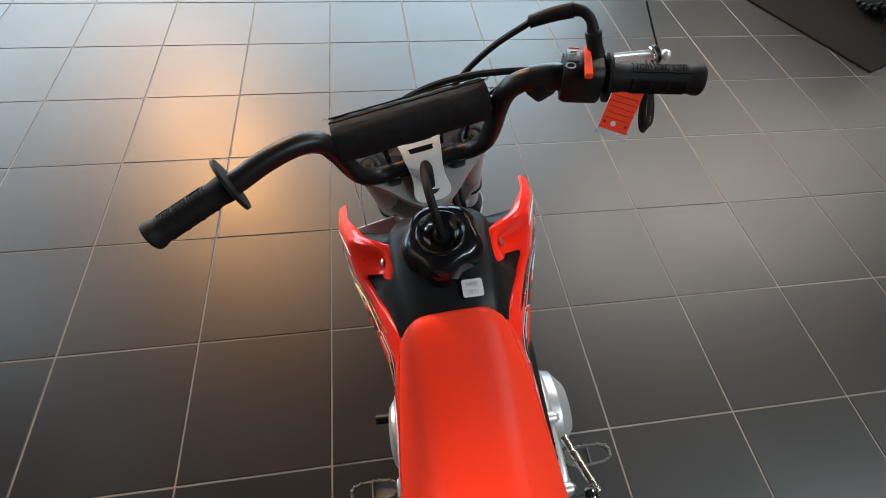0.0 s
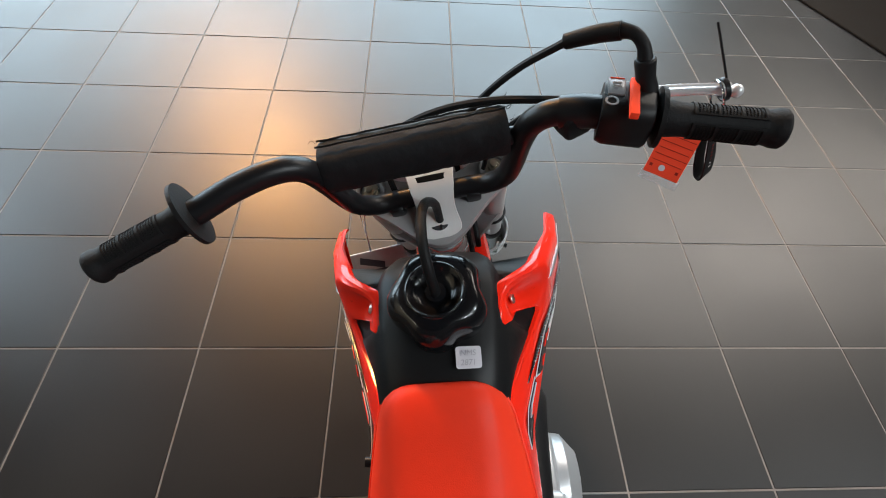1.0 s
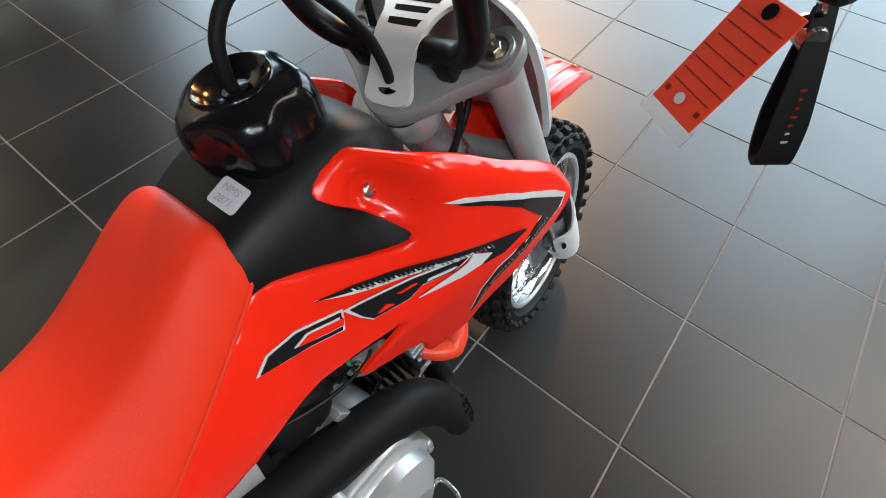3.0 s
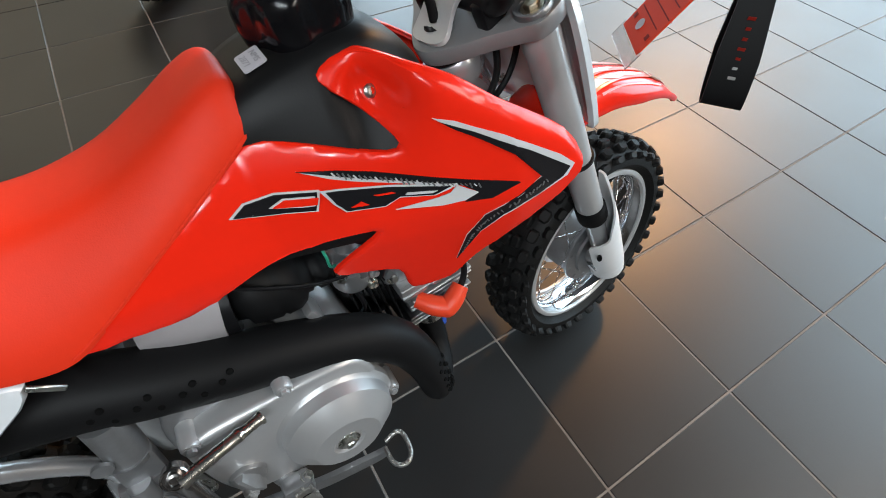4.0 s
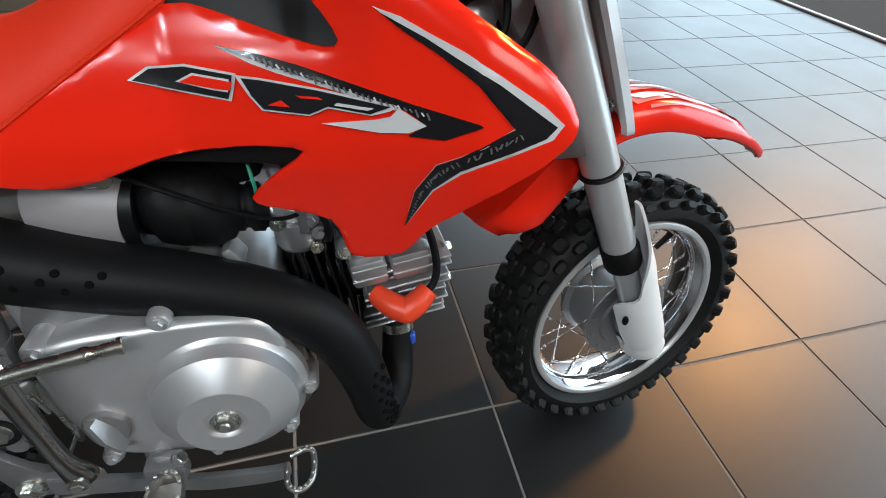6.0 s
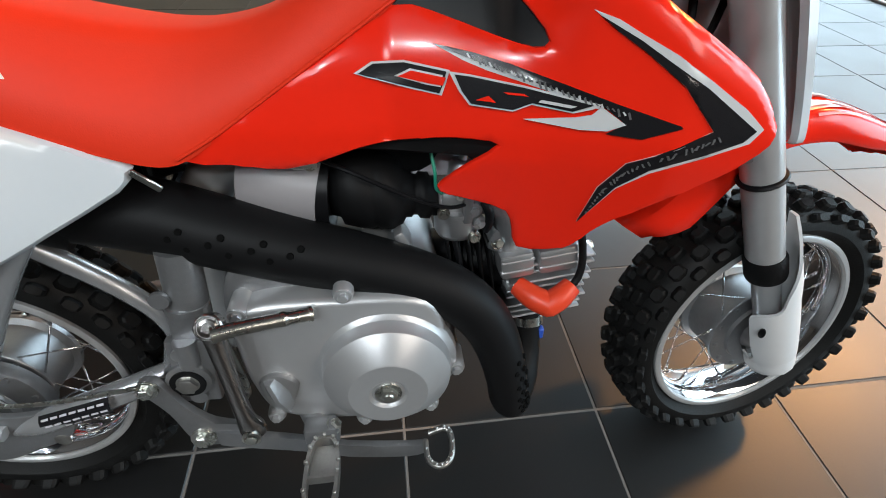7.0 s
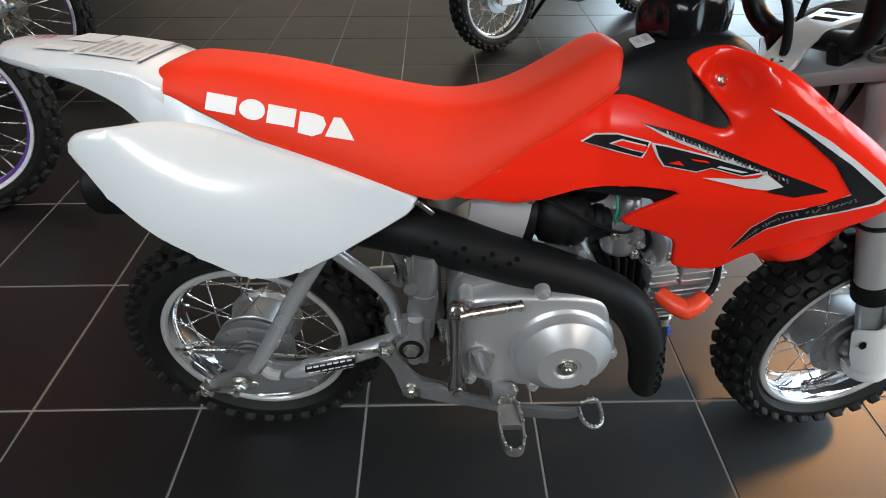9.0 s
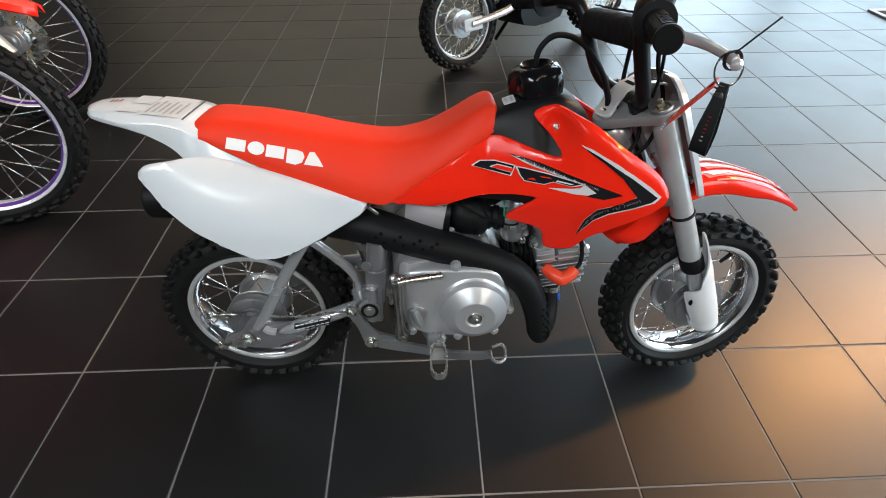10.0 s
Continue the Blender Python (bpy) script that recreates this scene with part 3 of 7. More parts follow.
    film("graphic", [(0.5300, 0.5212), (0.5440, 0.5205), (0.5470, 0.5190), (0.5330, 0.5198)], RED, 0.0046)
    film("graphic", [(0.5560, 0.5172), (0.5790, 0.5146), (0.5750, 0.5132), (0.5540, 0.5156)], DECAL_SILVER, 0.0046)

# seat: station, top, bottom edge, half width at top and at bottom edge
SEAT_ST = [(-0.014, 0.591, 0.580, 0.036, 0.046), (0.000, 0.598, 0.577, 0.044, 0.060), (0.020, 0.600, 0.570, 0.048, 0.064), (0.050, 0.598, 0.554, 0.049, 0.067), (0.090, 0.594, 0.534, 0.050, 0.073),
           (0.150, 0.583, 0.511, 0.052, 0.079), (0.210, 0.570, 0.488, 0.050, 0.084), (0.260, 0.561, 0.471, 0.050, 0.087), (0.290, 0.558, 0.470, 0.050, 0.088), (0.320, 0.559, 0.486, 0.050, 0.085),
           (0.360, 0.568, 0.511, 0.050, 0.0795), (0.400, 0.587, 0.536, 0.050, 0.073), (0.432, 0.606, 0.556, 0.048, 0.066), (0.452, 0.615, 0.569, 0.045, 0.061), (0.464, 0.614, 0.576, 0.040, 0.055), (0.470, 0.605, 0.581, 0.032, 0.046)]
rings = []
for x, zt, zb, wt, wb in spline(SEAT_ST, 4):
    h = zt - zb
    half = [(wb, zb), (wb * 0.995 + 0.001, zb + 0.10 * h), (wb * 0.80 + wt * 0.20, zb + 0.38 * h), (wb * 0.30 + wt * 0.70, zb + 0.70 * h), (wt * 0.99, zb + 0.85 * h), (wt * 0.86, zb + 0.945 * h), (wt * 0.60, zb + 0.985 * h), (wt * 0.28, zt), (0, zt)]
    rings.append([(x, -y, z) for y, z in half] + [(x, y, z) for y, z in half[-2::-1]])
bm = bmesh.new()
loft(bm, rings)
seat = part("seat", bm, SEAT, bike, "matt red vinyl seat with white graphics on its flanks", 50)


def seat_side(x, z):
    """Half width of the seat's flank."""
    for (x0, a0, b0, t0, w0), (x1, a1, b1, t1, w1) in zip(SEAT_ST, SEAT_ST[1:]):
        if x0 <= x <= x1:
            k = (x - x0) / (x1 - x0)
            zt, zb, wt, wb = a0 + (a1 - a0) * k, b0 + (b1 - b0) * k, t0 + (t1 - t0) * k, w0 + (w1 - w0) * k
            f = (z - zb) / (zt - zb)
            return float(np.interp(f, (0, 0.10, 0.38, 0.70, 0.85), (wb, wb + 0.001, wb * 0.8 + wt * 0.2, wb * 0.3 + wt * 0.7, wt * 0.99)))
    return 0.08


def round_shape(cx, cz, a, b, slope, n=20, power=1.0):
    """An oval outline that leans with the seat's edge."""
    out = []
    for k in range(n):
        q = 2 * math.pi * k / n
        u, v = a * math.copysign(abs(math.cos(q)) ** power, math.cos(q)), b * math.copysign(abs(math.sin(q)) ** power, math.sin(q))
        out.append((cx + u + 0.23 * v, cz + v - slope * u))
    return out


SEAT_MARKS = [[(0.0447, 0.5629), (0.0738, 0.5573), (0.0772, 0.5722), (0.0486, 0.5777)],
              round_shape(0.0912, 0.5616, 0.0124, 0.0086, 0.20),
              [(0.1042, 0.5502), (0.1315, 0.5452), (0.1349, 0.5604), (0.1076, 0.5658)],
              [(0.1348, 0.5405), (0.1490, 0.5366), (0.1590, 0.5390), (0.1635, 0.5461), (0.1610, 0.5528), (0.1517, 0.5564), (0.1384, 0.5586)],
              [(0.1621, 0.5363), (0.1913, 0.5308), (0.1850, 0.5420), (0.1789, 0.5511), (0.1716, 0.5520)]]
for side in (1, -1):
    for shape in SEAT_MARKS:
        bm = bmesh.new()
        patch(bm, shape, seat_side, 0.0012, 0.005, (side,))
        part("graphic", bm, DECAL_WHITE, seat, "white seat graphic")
# seam piping along the seat's lower front edge
for s in (-1, 1):
    bm = bmesh.new()
    tube(bm, [(x, s * (wb + 0.001), zb + 0.004) for x, zt, zb, wt, wb in SEAT_ST[8:15]], 0.0016, 6, 4)
    part("piping", bm, SEAT, seat)


# white side panels and the rear mudguard
def panel_top(x):
    return 0.5555 - 0.075 * x - 1.05 * max(0.0, x) ** 2 if x < 0.19 else 0.5034 - 0.474 * (x - 0.19)


def side_panel(x, z):
    """Half width of the panel's outer skin: full below, drawn in along the top to the seat's edge."""
    b = 0.129 - 0.28 * max(0, x - 0.02) ** 1.5 - 0.02 * max(0, 0.43 - z) - 2.0 * max(0, -x) ** 2
    d = max(0.0, panel_top(x) - z)
    u = min(1.0, max(0.0, (x + 0.09) / 0.15))
    lean = 0.040 * u * u * (3 - 2 * u) + 0.012
    v = min(1.0, max(0.0, (x - 0.06) / 0.20))
    return b - lean * (1 - 0.78 * v * v * (3 - 2 * v)) * max(0.0, 1 - d / 0.115) ** 2


for side in (1, -1):
    bm = bmesh.new()
    sheet(bm, [(-0.0790, 0.5350), (-0.0720, 0.5480), (-0.0580, 0.5540), (-0.0280, 0.5560), (0.0000, 0.5570), (0.0310, 0.5510), (0.0870, 0.5340), (0.1440, 0.5150), (0.1990, 0.4940), (0.2490, 0.4720), (0.2530, 0.4640), (0.2420, 0.4500), (0.1920, 0.4250), (0.1620, 0.4100), (0.1300, 0.3970), (0.1070, 0.3890), (0.0850, 0.3880), (0.0640, 0.3930), (0.0450, 0.4040), (0.0160, 0.4260), (-0.0130, 0.4480), (-0.0370, 0.4730), (-0.0550, 0.4950), (-0.0660, 0.5150)], side_panel, 0.007, 0.008, 2, (side,), 0.0, 0.004)
    part("side_panel", bm, WHITE, bike, "glossy white plastic side number panel", 40)

# mudguard: station, middle height, half width, edge drop
GUARD = [(-0.172, 0.616, 0.018, 0.008), (-0.160, 0.618, 0.036, 0.011), (-0.135, 0.617, 0.048, 0.014), (-0.100, 0.614, 0.056, 0.019), (-0.070, 0.611, 0.060, 0.026), (-0.040, 0.607, 0.064, 0.036), (-0.018, 0.603, 0.066, 0.048),
         (0.006, 0.592, 0.068, 0.040)]
bm = bmesh.new()
rings = []
for x, z, w, d in spline(GUARD, 5):
    top = [(-w, z - d), (-w * 0.995, z - d * 0.75), (-w * 0.94, z - 0.011), (-w * 0.84, z - 0.0035), (-w * 0.5, z - 0.0005), (0, z)]
    top = top + [(-y, q) for y, q in top[-2::-1]]
    low = [(y * 0.95, q - 0.004) for y, q in top[::-1]]
    rings.append([(x, y, q) for y, q in top + low])
loft(bm, rings)
mud = part("rear_mudguard", bm, WHITE, bike, "white plastic rear mudguard", 50)
# the mudguard's arms run forward between the seat's edge and the side panel
for s in (-1, 1):
    bm = bmesh.new()
    rows = []
    for x in np.linspace(-0.100, 0.090, 34):
        zb = float(np.interp(x, (-0.100, -0.046, -0.014) + tuple(q[0] for q in SEAT_ST[1:6]), (0.595, 0.594, 0.588) + tuple(q[2] for q in SEAT_ST[1:6])))
        wb = float(np.interp(x, (-0.100, -0.046, -0.014) + tuple(q[0] for q in SEAT_ST[1:6]), (0.0560, 0.0636, 0.0660) + tuple(q[4] + 0.001 for q in SEAT_ST[1:6])))
        low = float(np.interp(x, (-0.100, -0.070, -0.046, -0.034, -0.018, 0.0, 0.03, 0.11), (0.5955, 0.5840, 0.5715, 0.564, 0.546, 0.535, 0.530, 0.524)))
        out = float(np.interp(x, (-0.100, -0.046, -0.018, 0.01, 0.06, 0.105), (0.0560, 0.0652, 0.072, 0.080, 0.080, 0.078)))
        up = zb + float(np.interp(x, (-0.046, 0.0, 0.03), (0.006, 0.004, -0.001)))
        rows.append([(x, s * (wb - 0.010), up - 0.002), (x, s * wb, up), (x, s * (wb + 0.35 * (out - wb) + 0.001), up + (low - up) * 0.35), (x, s * (wb + 0.75 * (out - wb)), up + (low - up) * 0.7), (x, s * out, low), (x, s * (out - 0.010), low)])
    loft(bm, rows)
    part("arm", bm, WHITE, mud, "", 50)


def guard_top(x):
    return float(np.interp(x, [g[0] for g in GUARD], [g[1] for g in GUARD]))


for x0, x1, y0, y1, mat in [(-0.078, -0.022, -0.045, 0.045, FADED), (-0.0175, -0.0150, -0.048, 0.048, INK), (-0.118, -0.085, -0.040, -0.022, FADED), (-0.112, -0.080, 0.0, 0.040, FADED)] + [(-0.074 + 0.0085 * k, -0.0705 + 0.0085 * k, -0.040 + 0.004 * (k % 3), 0.010 + 0.010 * (k % 2), PRINT) for k in range(6)] + [(-0.142 + 0.006 * k, -0.139 + 0.006 * k, -0.004 + 0.002 * k, 0.008 + 0.002 * k, TAG_INK) for k in range(3)]:
    bm = bmesh.new()
    rows = [[(x, y0 + (y1 - y0) * j / 3, guard_top(x) + (0.0018 if mat in (PRINT, TAG_INK) else 0.0012) - 0.4 * abs(y0 + (y1 - y0) * j / 3) ** 1.6 * 0.25) for j in range(4)] for x in np.linspace(x0, x1, 6)]
    loft(bm, rows, False, False)
    part("label", bm, mat, mud, "worn printed warning label")

# black tank between the covers
TANK_ST = [(0.430, 0.585, 0.045), (0.455, 0.600, 0.050), (0.480, 0.612, 0.053), (0.510, 0.621, 0.055), (0.540, 0.627, 0.057), (0.568, 0.627, 0.059), (0.592, 0.616, 0.054), (0.610, 0.599, 0.047), (0.622, 0.580, 0.038)]
rings = []
for x, zt, wt in spline(TANK_ST, 4):
    f = lambda z: min(flank(x, z) - 0.0045, 0.115)
    half = [(f(0.485) - 0.006, 0.474), (f(0.485), 0.485), (f(0.52), 0.520), (f(0.545), 0.545), (max(wt + 0.003, f(0.565) - (0.010 if 0.535 < x < 0.582 else 0.0)), 0.565), (wt + 0.010 if x < 0.53 else wt + 0.003, zt - 0.028), (wt, zt - 0.011), (wt * 0.86, zt - 0.0035), (wt * 0.5, zt), (0, zt + 0.001)]
    rings.append([(x, -y, z) for y, z in half] + [(x, y, z) for y, z in half[-2::-1]])
bm = bmesh.new()
loft(bm, rings)
tank = part("fuel_tank", bm, BLACK, bike, "matt black plastic fuel tank", 50)

# lobed filler cap with a recessed breather seat
bm = bmesh.new()
CAP = Vector((0.535, -0.003, 0.6235))
rings = []
for r, h, lobe in ((0.043, -0.008, 0.10), (0.0450, 0.003, 0.13), (0.0460, 0.012, 0.15), (0.0458, 0.021, 0.16), (0.0442, 0.028, 0.14), (0.0405, 0.0340, 0.09), (0.0355, 0.0378, 0.04), (0.0300, 0.0398, 0.01), (0.0268, 0.0404, 0.0),
                   (0.0262, 0.0424, 0.0), (0.0246, 0.0432, 0.0), (0.0230, 0.0424, 0.0), (0.0205, 0.0375, 0.0), (0.014, 0.0330, 0.0), (0.010, 0.0320, 0.0), (0.009, 0.036, 0.0), (0.006, 0.037, 0.0)):
    ring = []
    for k in range(80):
        a = 2 * math.pi * k / 80
        dent = (0.5 + 0.5 * math.cos(5 * a + 0.9)) ** 1.6
        rr = r * (1 - lobe * dent)
        ring.append((rr * math.cos(a), rr * math.sin(a), h))
    rings.append(ring)
loft(bm, rings, True, True, Matrix.Translation(CAP) @ Matrix.Rotation(radians(-7), 4, "Y"))
part("filler_cap", bm, GLOSS_BLACK, bike, "glossy black lobed fuel filler cap", 50)
bm = bmesh.new()
hp = [(0.530, -0.003, 0.652), (0.529, -0.003, 0.668), (0.535, -0.001, 0.688), (0.554, 0.002, 0.7035), (0.580, 0.003, 0.7025), (0.603, 0.002, 0.690), (0.624, 0.000, 0.668), (0.642, -0.002, 0.642), (0.6525, -0.002, 0.616), (0.6565, -0.002, 0.597)]
tube(bm, hp, 0.0046, 10, 6)
part("breather_hose", bm, RUBBER, bike, "black rubber breather hose arched from cap to steering stem")
# stock sticker with handwriting
sm = Matrix.Translation((0.4865, -0.0265, 0.6165)) @ Matrix.Rotation(radians(-17), 4, "Y") @ Matrix.Rotation(radians(11), 4, "X") @ Matrix.Rotation(radians(-90), 4, "Z")
bm = bmesh.new()
corner = [(sx * 0.0088 + 0.0026 * math.cos(a), sy * 0.0070 + 0.0026 * math.sin(a)) for sx, sy, a0 in ((1, 1, 0), (-1, 1, 90), (-1, -1, 180), (1, -1, 270)) for a in (radians(a0 + k * 22.5) for k in range(5))]
loft(bm, [[(x, y, z) for x, y in corner] for z in (-0.0004, 0.0004)], True, True, sm)
sticker = part("sticker", bm, PAPER, bike, "small white paper sticker with handwriting", 0)
for word, dx, dy in (("NMS", -0.0078, 0.0016), ("2871", -0.0078, -0.0066)):
    cu = bpy.data.curves.new("writing", "FONT")
    cu.body, cu.size, cu.extrude, cu.shear = word, 0.0070, 0.0001, 0.15
    cu.materials.append(PEN)
    probe = bpy.data.objects.new("writing", cu)
    scene.collection.objects.link(probe)
    bpy.context.view_layer.update()
    me = bpy.data.meshes.new_from_object(probe.evaluated_get(bpy.context.evaluated_depsgraph_get()))
    bpy.data.objects.remove(probe)
    ob = new("writing", me)
    ob.parent = sticker
    ob.matrix_basis = sm @ Matrix.Translation((dx, dy, 0.0009))

# ---------------------------------------------------------------- front end (all turned with the steering)
AXLE_F = Vector((0.906, 0.0, 0.193))


def on_fork(s, y):
    """A point on the fork's line, s metres up from the axle."""
    return AXLE_F + UP * s + Vector((-0.009, y, 0))


wheel(bike, AXLE_F + Vector((-0.006, -0.017, -0.005)), "front_wheel", R=0.188, rim=0.135, hub_r=0.062, m=ST, hub_mat=RAW)
for s in (-1, 1):
    y = s * 0.073
    bm = bmesh.new()
    m = ST @ axis_to(UP, on_fork(0, y))
    lathe(bm, [(0.0, 0.138), (0.0186, 0.138), (0.0186, 0.452), (0.0178, 0.455), (0, 0.455)], m, 24)
    leg = part("fork_leg", bm, SILVER, bike, "silver painted fork leg")
    bm = bmesh.new()
    lathe(bm, [(0.0, 0.118), (0.0205, 0.118), (0.0213, 0.122), (0.0213, 0.144), (0.0195, 0.149), (0, 0.149)], m, 24)
    part("dust_seal", bm, RUBBER, leg, "black rubber dust seal")
    bm = bmesh.new()
    lathe(bm, [(0, -0.03), (0.0145, -0.03), (0.0145, 0.13), (0, 0.13)], m, 20)
    part("slider", bm, SILVER, leg)
    bm = bmesh.new()
    lathe(bm, [(0.0184, 0.248), (0.0208, 0.248), (0.0210, 0.252), (0.0184, 0.253)], m, 24)
    tube(bm, [(0.0203 * math.cos(a), 0.25, 0.0203 * math.sin(a)) for a in np.linspace(0, 6.0, 12)], 0.0022, 6, 2, m)
    part("wire_ring", bm, STEEL_BLACK, leg)
    # milky guard wraps the front and outer side of the slider
    bm = bmesh.new()
    rows = []
    for h, r, a0, a1 in spline([(-0.042, 0.024, -1.0, 5.2), (-0.036, 0.029, -1.0, 5.2), (-0.016, 0.029, -1.0, 5.2), (-0.012, 0.0310, -0.9, 3.0), (0.020, 0.0325, -0.9, 2.9), (0.060, 0.0335, -0.85, 2.85), (0.076, 0.0335, -0.8, 2.80), (0.082, 0.0335, -0.8, 2.45), (0.086, 0.0338, -0.75, 1.85), (0.108, 0.035, -0.65, 1.60), (0.126, 0.0345, -0.45, 1.20), (0.145, 0.034, -0.28, 0.78), (0.168, 0.034, -0.15, 0.52), (0.190, 0.033, -0.02, 0.34)], 3):
        n = 14
        row = []
        for q in (0, 1):
            for i in range(n + 1):
                k = i if q == 0 else n - i
                a = a0 + (a1 - a0) * k / n
                a = min(a, a0 + 2 * math.pi)
                rr = 0.97 * r - (0.003 if q else 0)
                # angle 0 looks ahead, a quarter turn looks outwards
                row.append((on_fork(h, y) + Vector((math.cos(RAKE), 0, math.sin(RAKE))) * rr * math.cos(a) + Vector((0, s, 0)) * rr * math.sin(a)))
        rows.append(row)
    loft(bm, rows, True, True, ST)
    g = part("fork_guard", bm, MILKY, leg, "milky white plastic fork guard", 50)
    # axle nut and the small hole of the guard as a dark plug
    bm = bmesh.new()
    bolt(bm, on_fork(0.008, y + s * 0.018), (0, s, 0), 0.008, 0.008, ST)
    part("axle_nut", bm, ZINC, leg)
    bm = bmesh.new()
    lathe(bm, [(0, 0), (0.0065, 0), (0.0065, 0.0022), (0.0045, 0.0008), (0, 0.0006)], ST @ axis_to((-0.85, s * 0.55, 0), on_fork(0.048, y) + Vector((-0.029, s * 0.024, -0.002))) @ Matrix.Diagonal((0.55, 1.0, 0.95, 1.0)), 14)
    part("guard_slot", bm, BLACK, leg)
    # cap nut
    bm = bmesh.new()
    lathe(bm, [(0.0120, 0.0004), (0.0125, 0.0040), (0.0165, 0.0045), (0.0175, 0.0030), (0.0178, -0.001), (0, -0.001), (0, 0.0008)], ST @ axis_to(UP, on_fork(0.455, y)), 28)
    part("fork_cap", bm, RAW, leg)
    bm = bmesh.new()
    bolt(bm, on_fork(0.456, y), UP, 0.0072, 0.006, ST)
    lathe(bm, [(0, 0), (0.004, 0), (0.004, 0.006), (0, 0.007)], ST @ axis_to(UP, on_fork(0.465, y)), 10)
    part("cap_nut", bm, BRASS, leg)
bm = bmesh.new()
tube(bm, [(0.900, -0.10, 0.187), (0.900, 0.10, 0.187)], 0.006, 10, 1, ST)
part("axle", bm, ZINC, bike)


def yoke(height, thick, mat, name, back):
    """A plate that joins the stem and the two legs."""
    c = on_fork(height, 0)
    F = Vector((math.cos(RAKE), 0, math.sin(RAKE)))
    pts = [(0.012, -0.094), (0.023, -0.086), (0.025, -0.070), (0.012, -0.050), (0.004, -0.030), (0.002, 0), (0.004, 0.030), (0.012, 0.050), (0.025, 0.070), (0.023, 0.086), (0.012, 0.094),
           (-0.012, 0.093), (-0.024, 0.078), (-0.041, 0.056), (-0.060, 0.036), (-back, 0.016), (-back - 0.004, 0), (-back, -0.016), (-0.060, -0.036), (-0.041, -0.056), (-0.024, -0.078), (-0.012, -0.093)]
    if name == "lower_yoke":
        pts = [(f * 0.60 if f > 0 else f, y * 0.92) for f, y in pts]
    pts = spline(pts, 3, True)
    b = bmesh.new()
    rings = []
    for h, sc in ((-thick, 0.985), (-thick * 0.85, 1.0), (-thick * 0.15, 1.0), (0, 0.985)):
        rings.append([c + UP * h + F * (f * sc) + Vector((0, y * sc, 0)) for f, y in pts])
    loft(b, rings, True, True, ST)
    return part(name, b, mat, bike, smooth=45)


yoke(0.455, 0.016, YOKE, "top_yoke", 0.075)
yoke(0.296, 0.018, YOKE, "lower_yoke", 0.071)
bm = bmesh.new()
stem_at = on_fork(0, 0) - Vector((math.cos(RAKE), 0, math.sin(RAKE))) * 0.051
lathe(bm, [(0, 0.250), (0.024, 0.250), (0.028, 0.258), (0.028, 0.280), (0.0240, 0.286), (0.0240, 0.330), (0.0270, 0.334), (0.0270, 0.352), (0.0240, 0.356), (0.0240, 0.402), (0.028, 0.407), (0.028, 0.425), (0.024, 0.431), (0.012, 0.433), (0.012, 0.460), (0.0, 0.460)], axis_to(UP, stem_at), 28)
part("head_tube", bm, ARM, bike, "silver steering head tube", 40)
bm = bmesh.new()
lathe(bm, [(0.016, 0.434), (0.026, 0.434), (0.026, 0.439), (0.016, 0.439)], axis_to(UP, stem_at), 28)
part("bearing_cover", bm, RUBBER, bike)
bm = bmesh.new()
lathe(bm, [(0.020, 0.312), (0.0305, 0.312), (0.0315, 0.315), (0.0315, 0.324), (0.0300, 0.326), (0.0300, 0.338), (0.0285, 0.342), (0.020, 0.342)], axis_to(UP, stem_at), 32)
part("bearing_cup", bm, CHROME, bike, "polished steering bearing cup", 35)
bm = bmesh.new()
lathe(bm, [(0, 0.455), (0.016, 0.455), (0.016, 0.459), (0.012, 0.460), (0.012, 0.464), (0, 0.465)], ST @ axis_to(UP, stem_at), 24)
part("stem_nut", bm, CHROME, bike)
# bent clamp tongue with three slots, from the stem up to the number plate
bm = bmesh.new()
rows = []
for x, z, w in spline([(0.6430, 0.5810, 0.010), (0.6448, 0.5822, 0.018), (0.6480, 0.5845, 0.0232), (0.6520, 0.5885, 0.0248), (0.6562, 0.5945, 0.0238), (0.6605, 0.6020, 0.0222), (0.6655, 0.6105, 0.0215), (0.672, 0.618, 0.0225), (0.680, 0.6245, 0.0245), (0.689, 0.6292, 0.0258), (0.702, 0.6335, 0.0285), (0.715, 0.6365, 0.0360), (0.7280, 0.6365, 0.0440)], 4):
    rows.append([(x, -w, z), (x - 0.0012, -w * 0.97, z + 0.0012), (x - 0.0012, w * 0.97, z + 0.0012), (x, w, z), (x + 0.0018, w, z - 0.0022), (x + 0.0018, -w, z - 0.0022)])
loft(bm, rows, True, True, ST)
brk = part("plate_bracket", bm, BRACKET, bike, "bent silver bracket with three slots", 30)
for x, z, w, q, dz in ((0.6895, 0.6306, 0.0155, 0.0036, 23), (0.7035, 0.6350, 0.0175, 0.0034, 16), (0.7180, 0.6379, 0.0210, 0.0050, 4)):
    bm = bmesh.new()
    pts = spline([(-q, -w * 0.86), (-q * 0.9, w * 0.80), (-q * 0.3, w * 0.97), (q * 0.6, w * 1.02), (q, w * 0.92), (q, -w * 0.92), (q * 0.6, -w * 1.02), (-q * 0.3, -w * 0.97)], 3, True)
    mm = ST @ Matrix.Translation((x, 0.0, z)) @ Matrix.Rotation(radians(-dz), 4, "Y")
    loft(bm, [[(u, v, h) for u, v in pts] for h in (-0.001, 0.0006)], True, True, mm)
    part("slot", bm, HOLE, brk)
bm = bmesh.new()
lathe(bm, [(0, 0), (0.0072, 0), (0.0072, 0.0006), (0, 0.0008)], ST @ axis_to((-0.80, 0, 0.60), (0.6562, -0.0015, 0.5958)), 18)
part("hose_hole", bm, HOLE, brk)
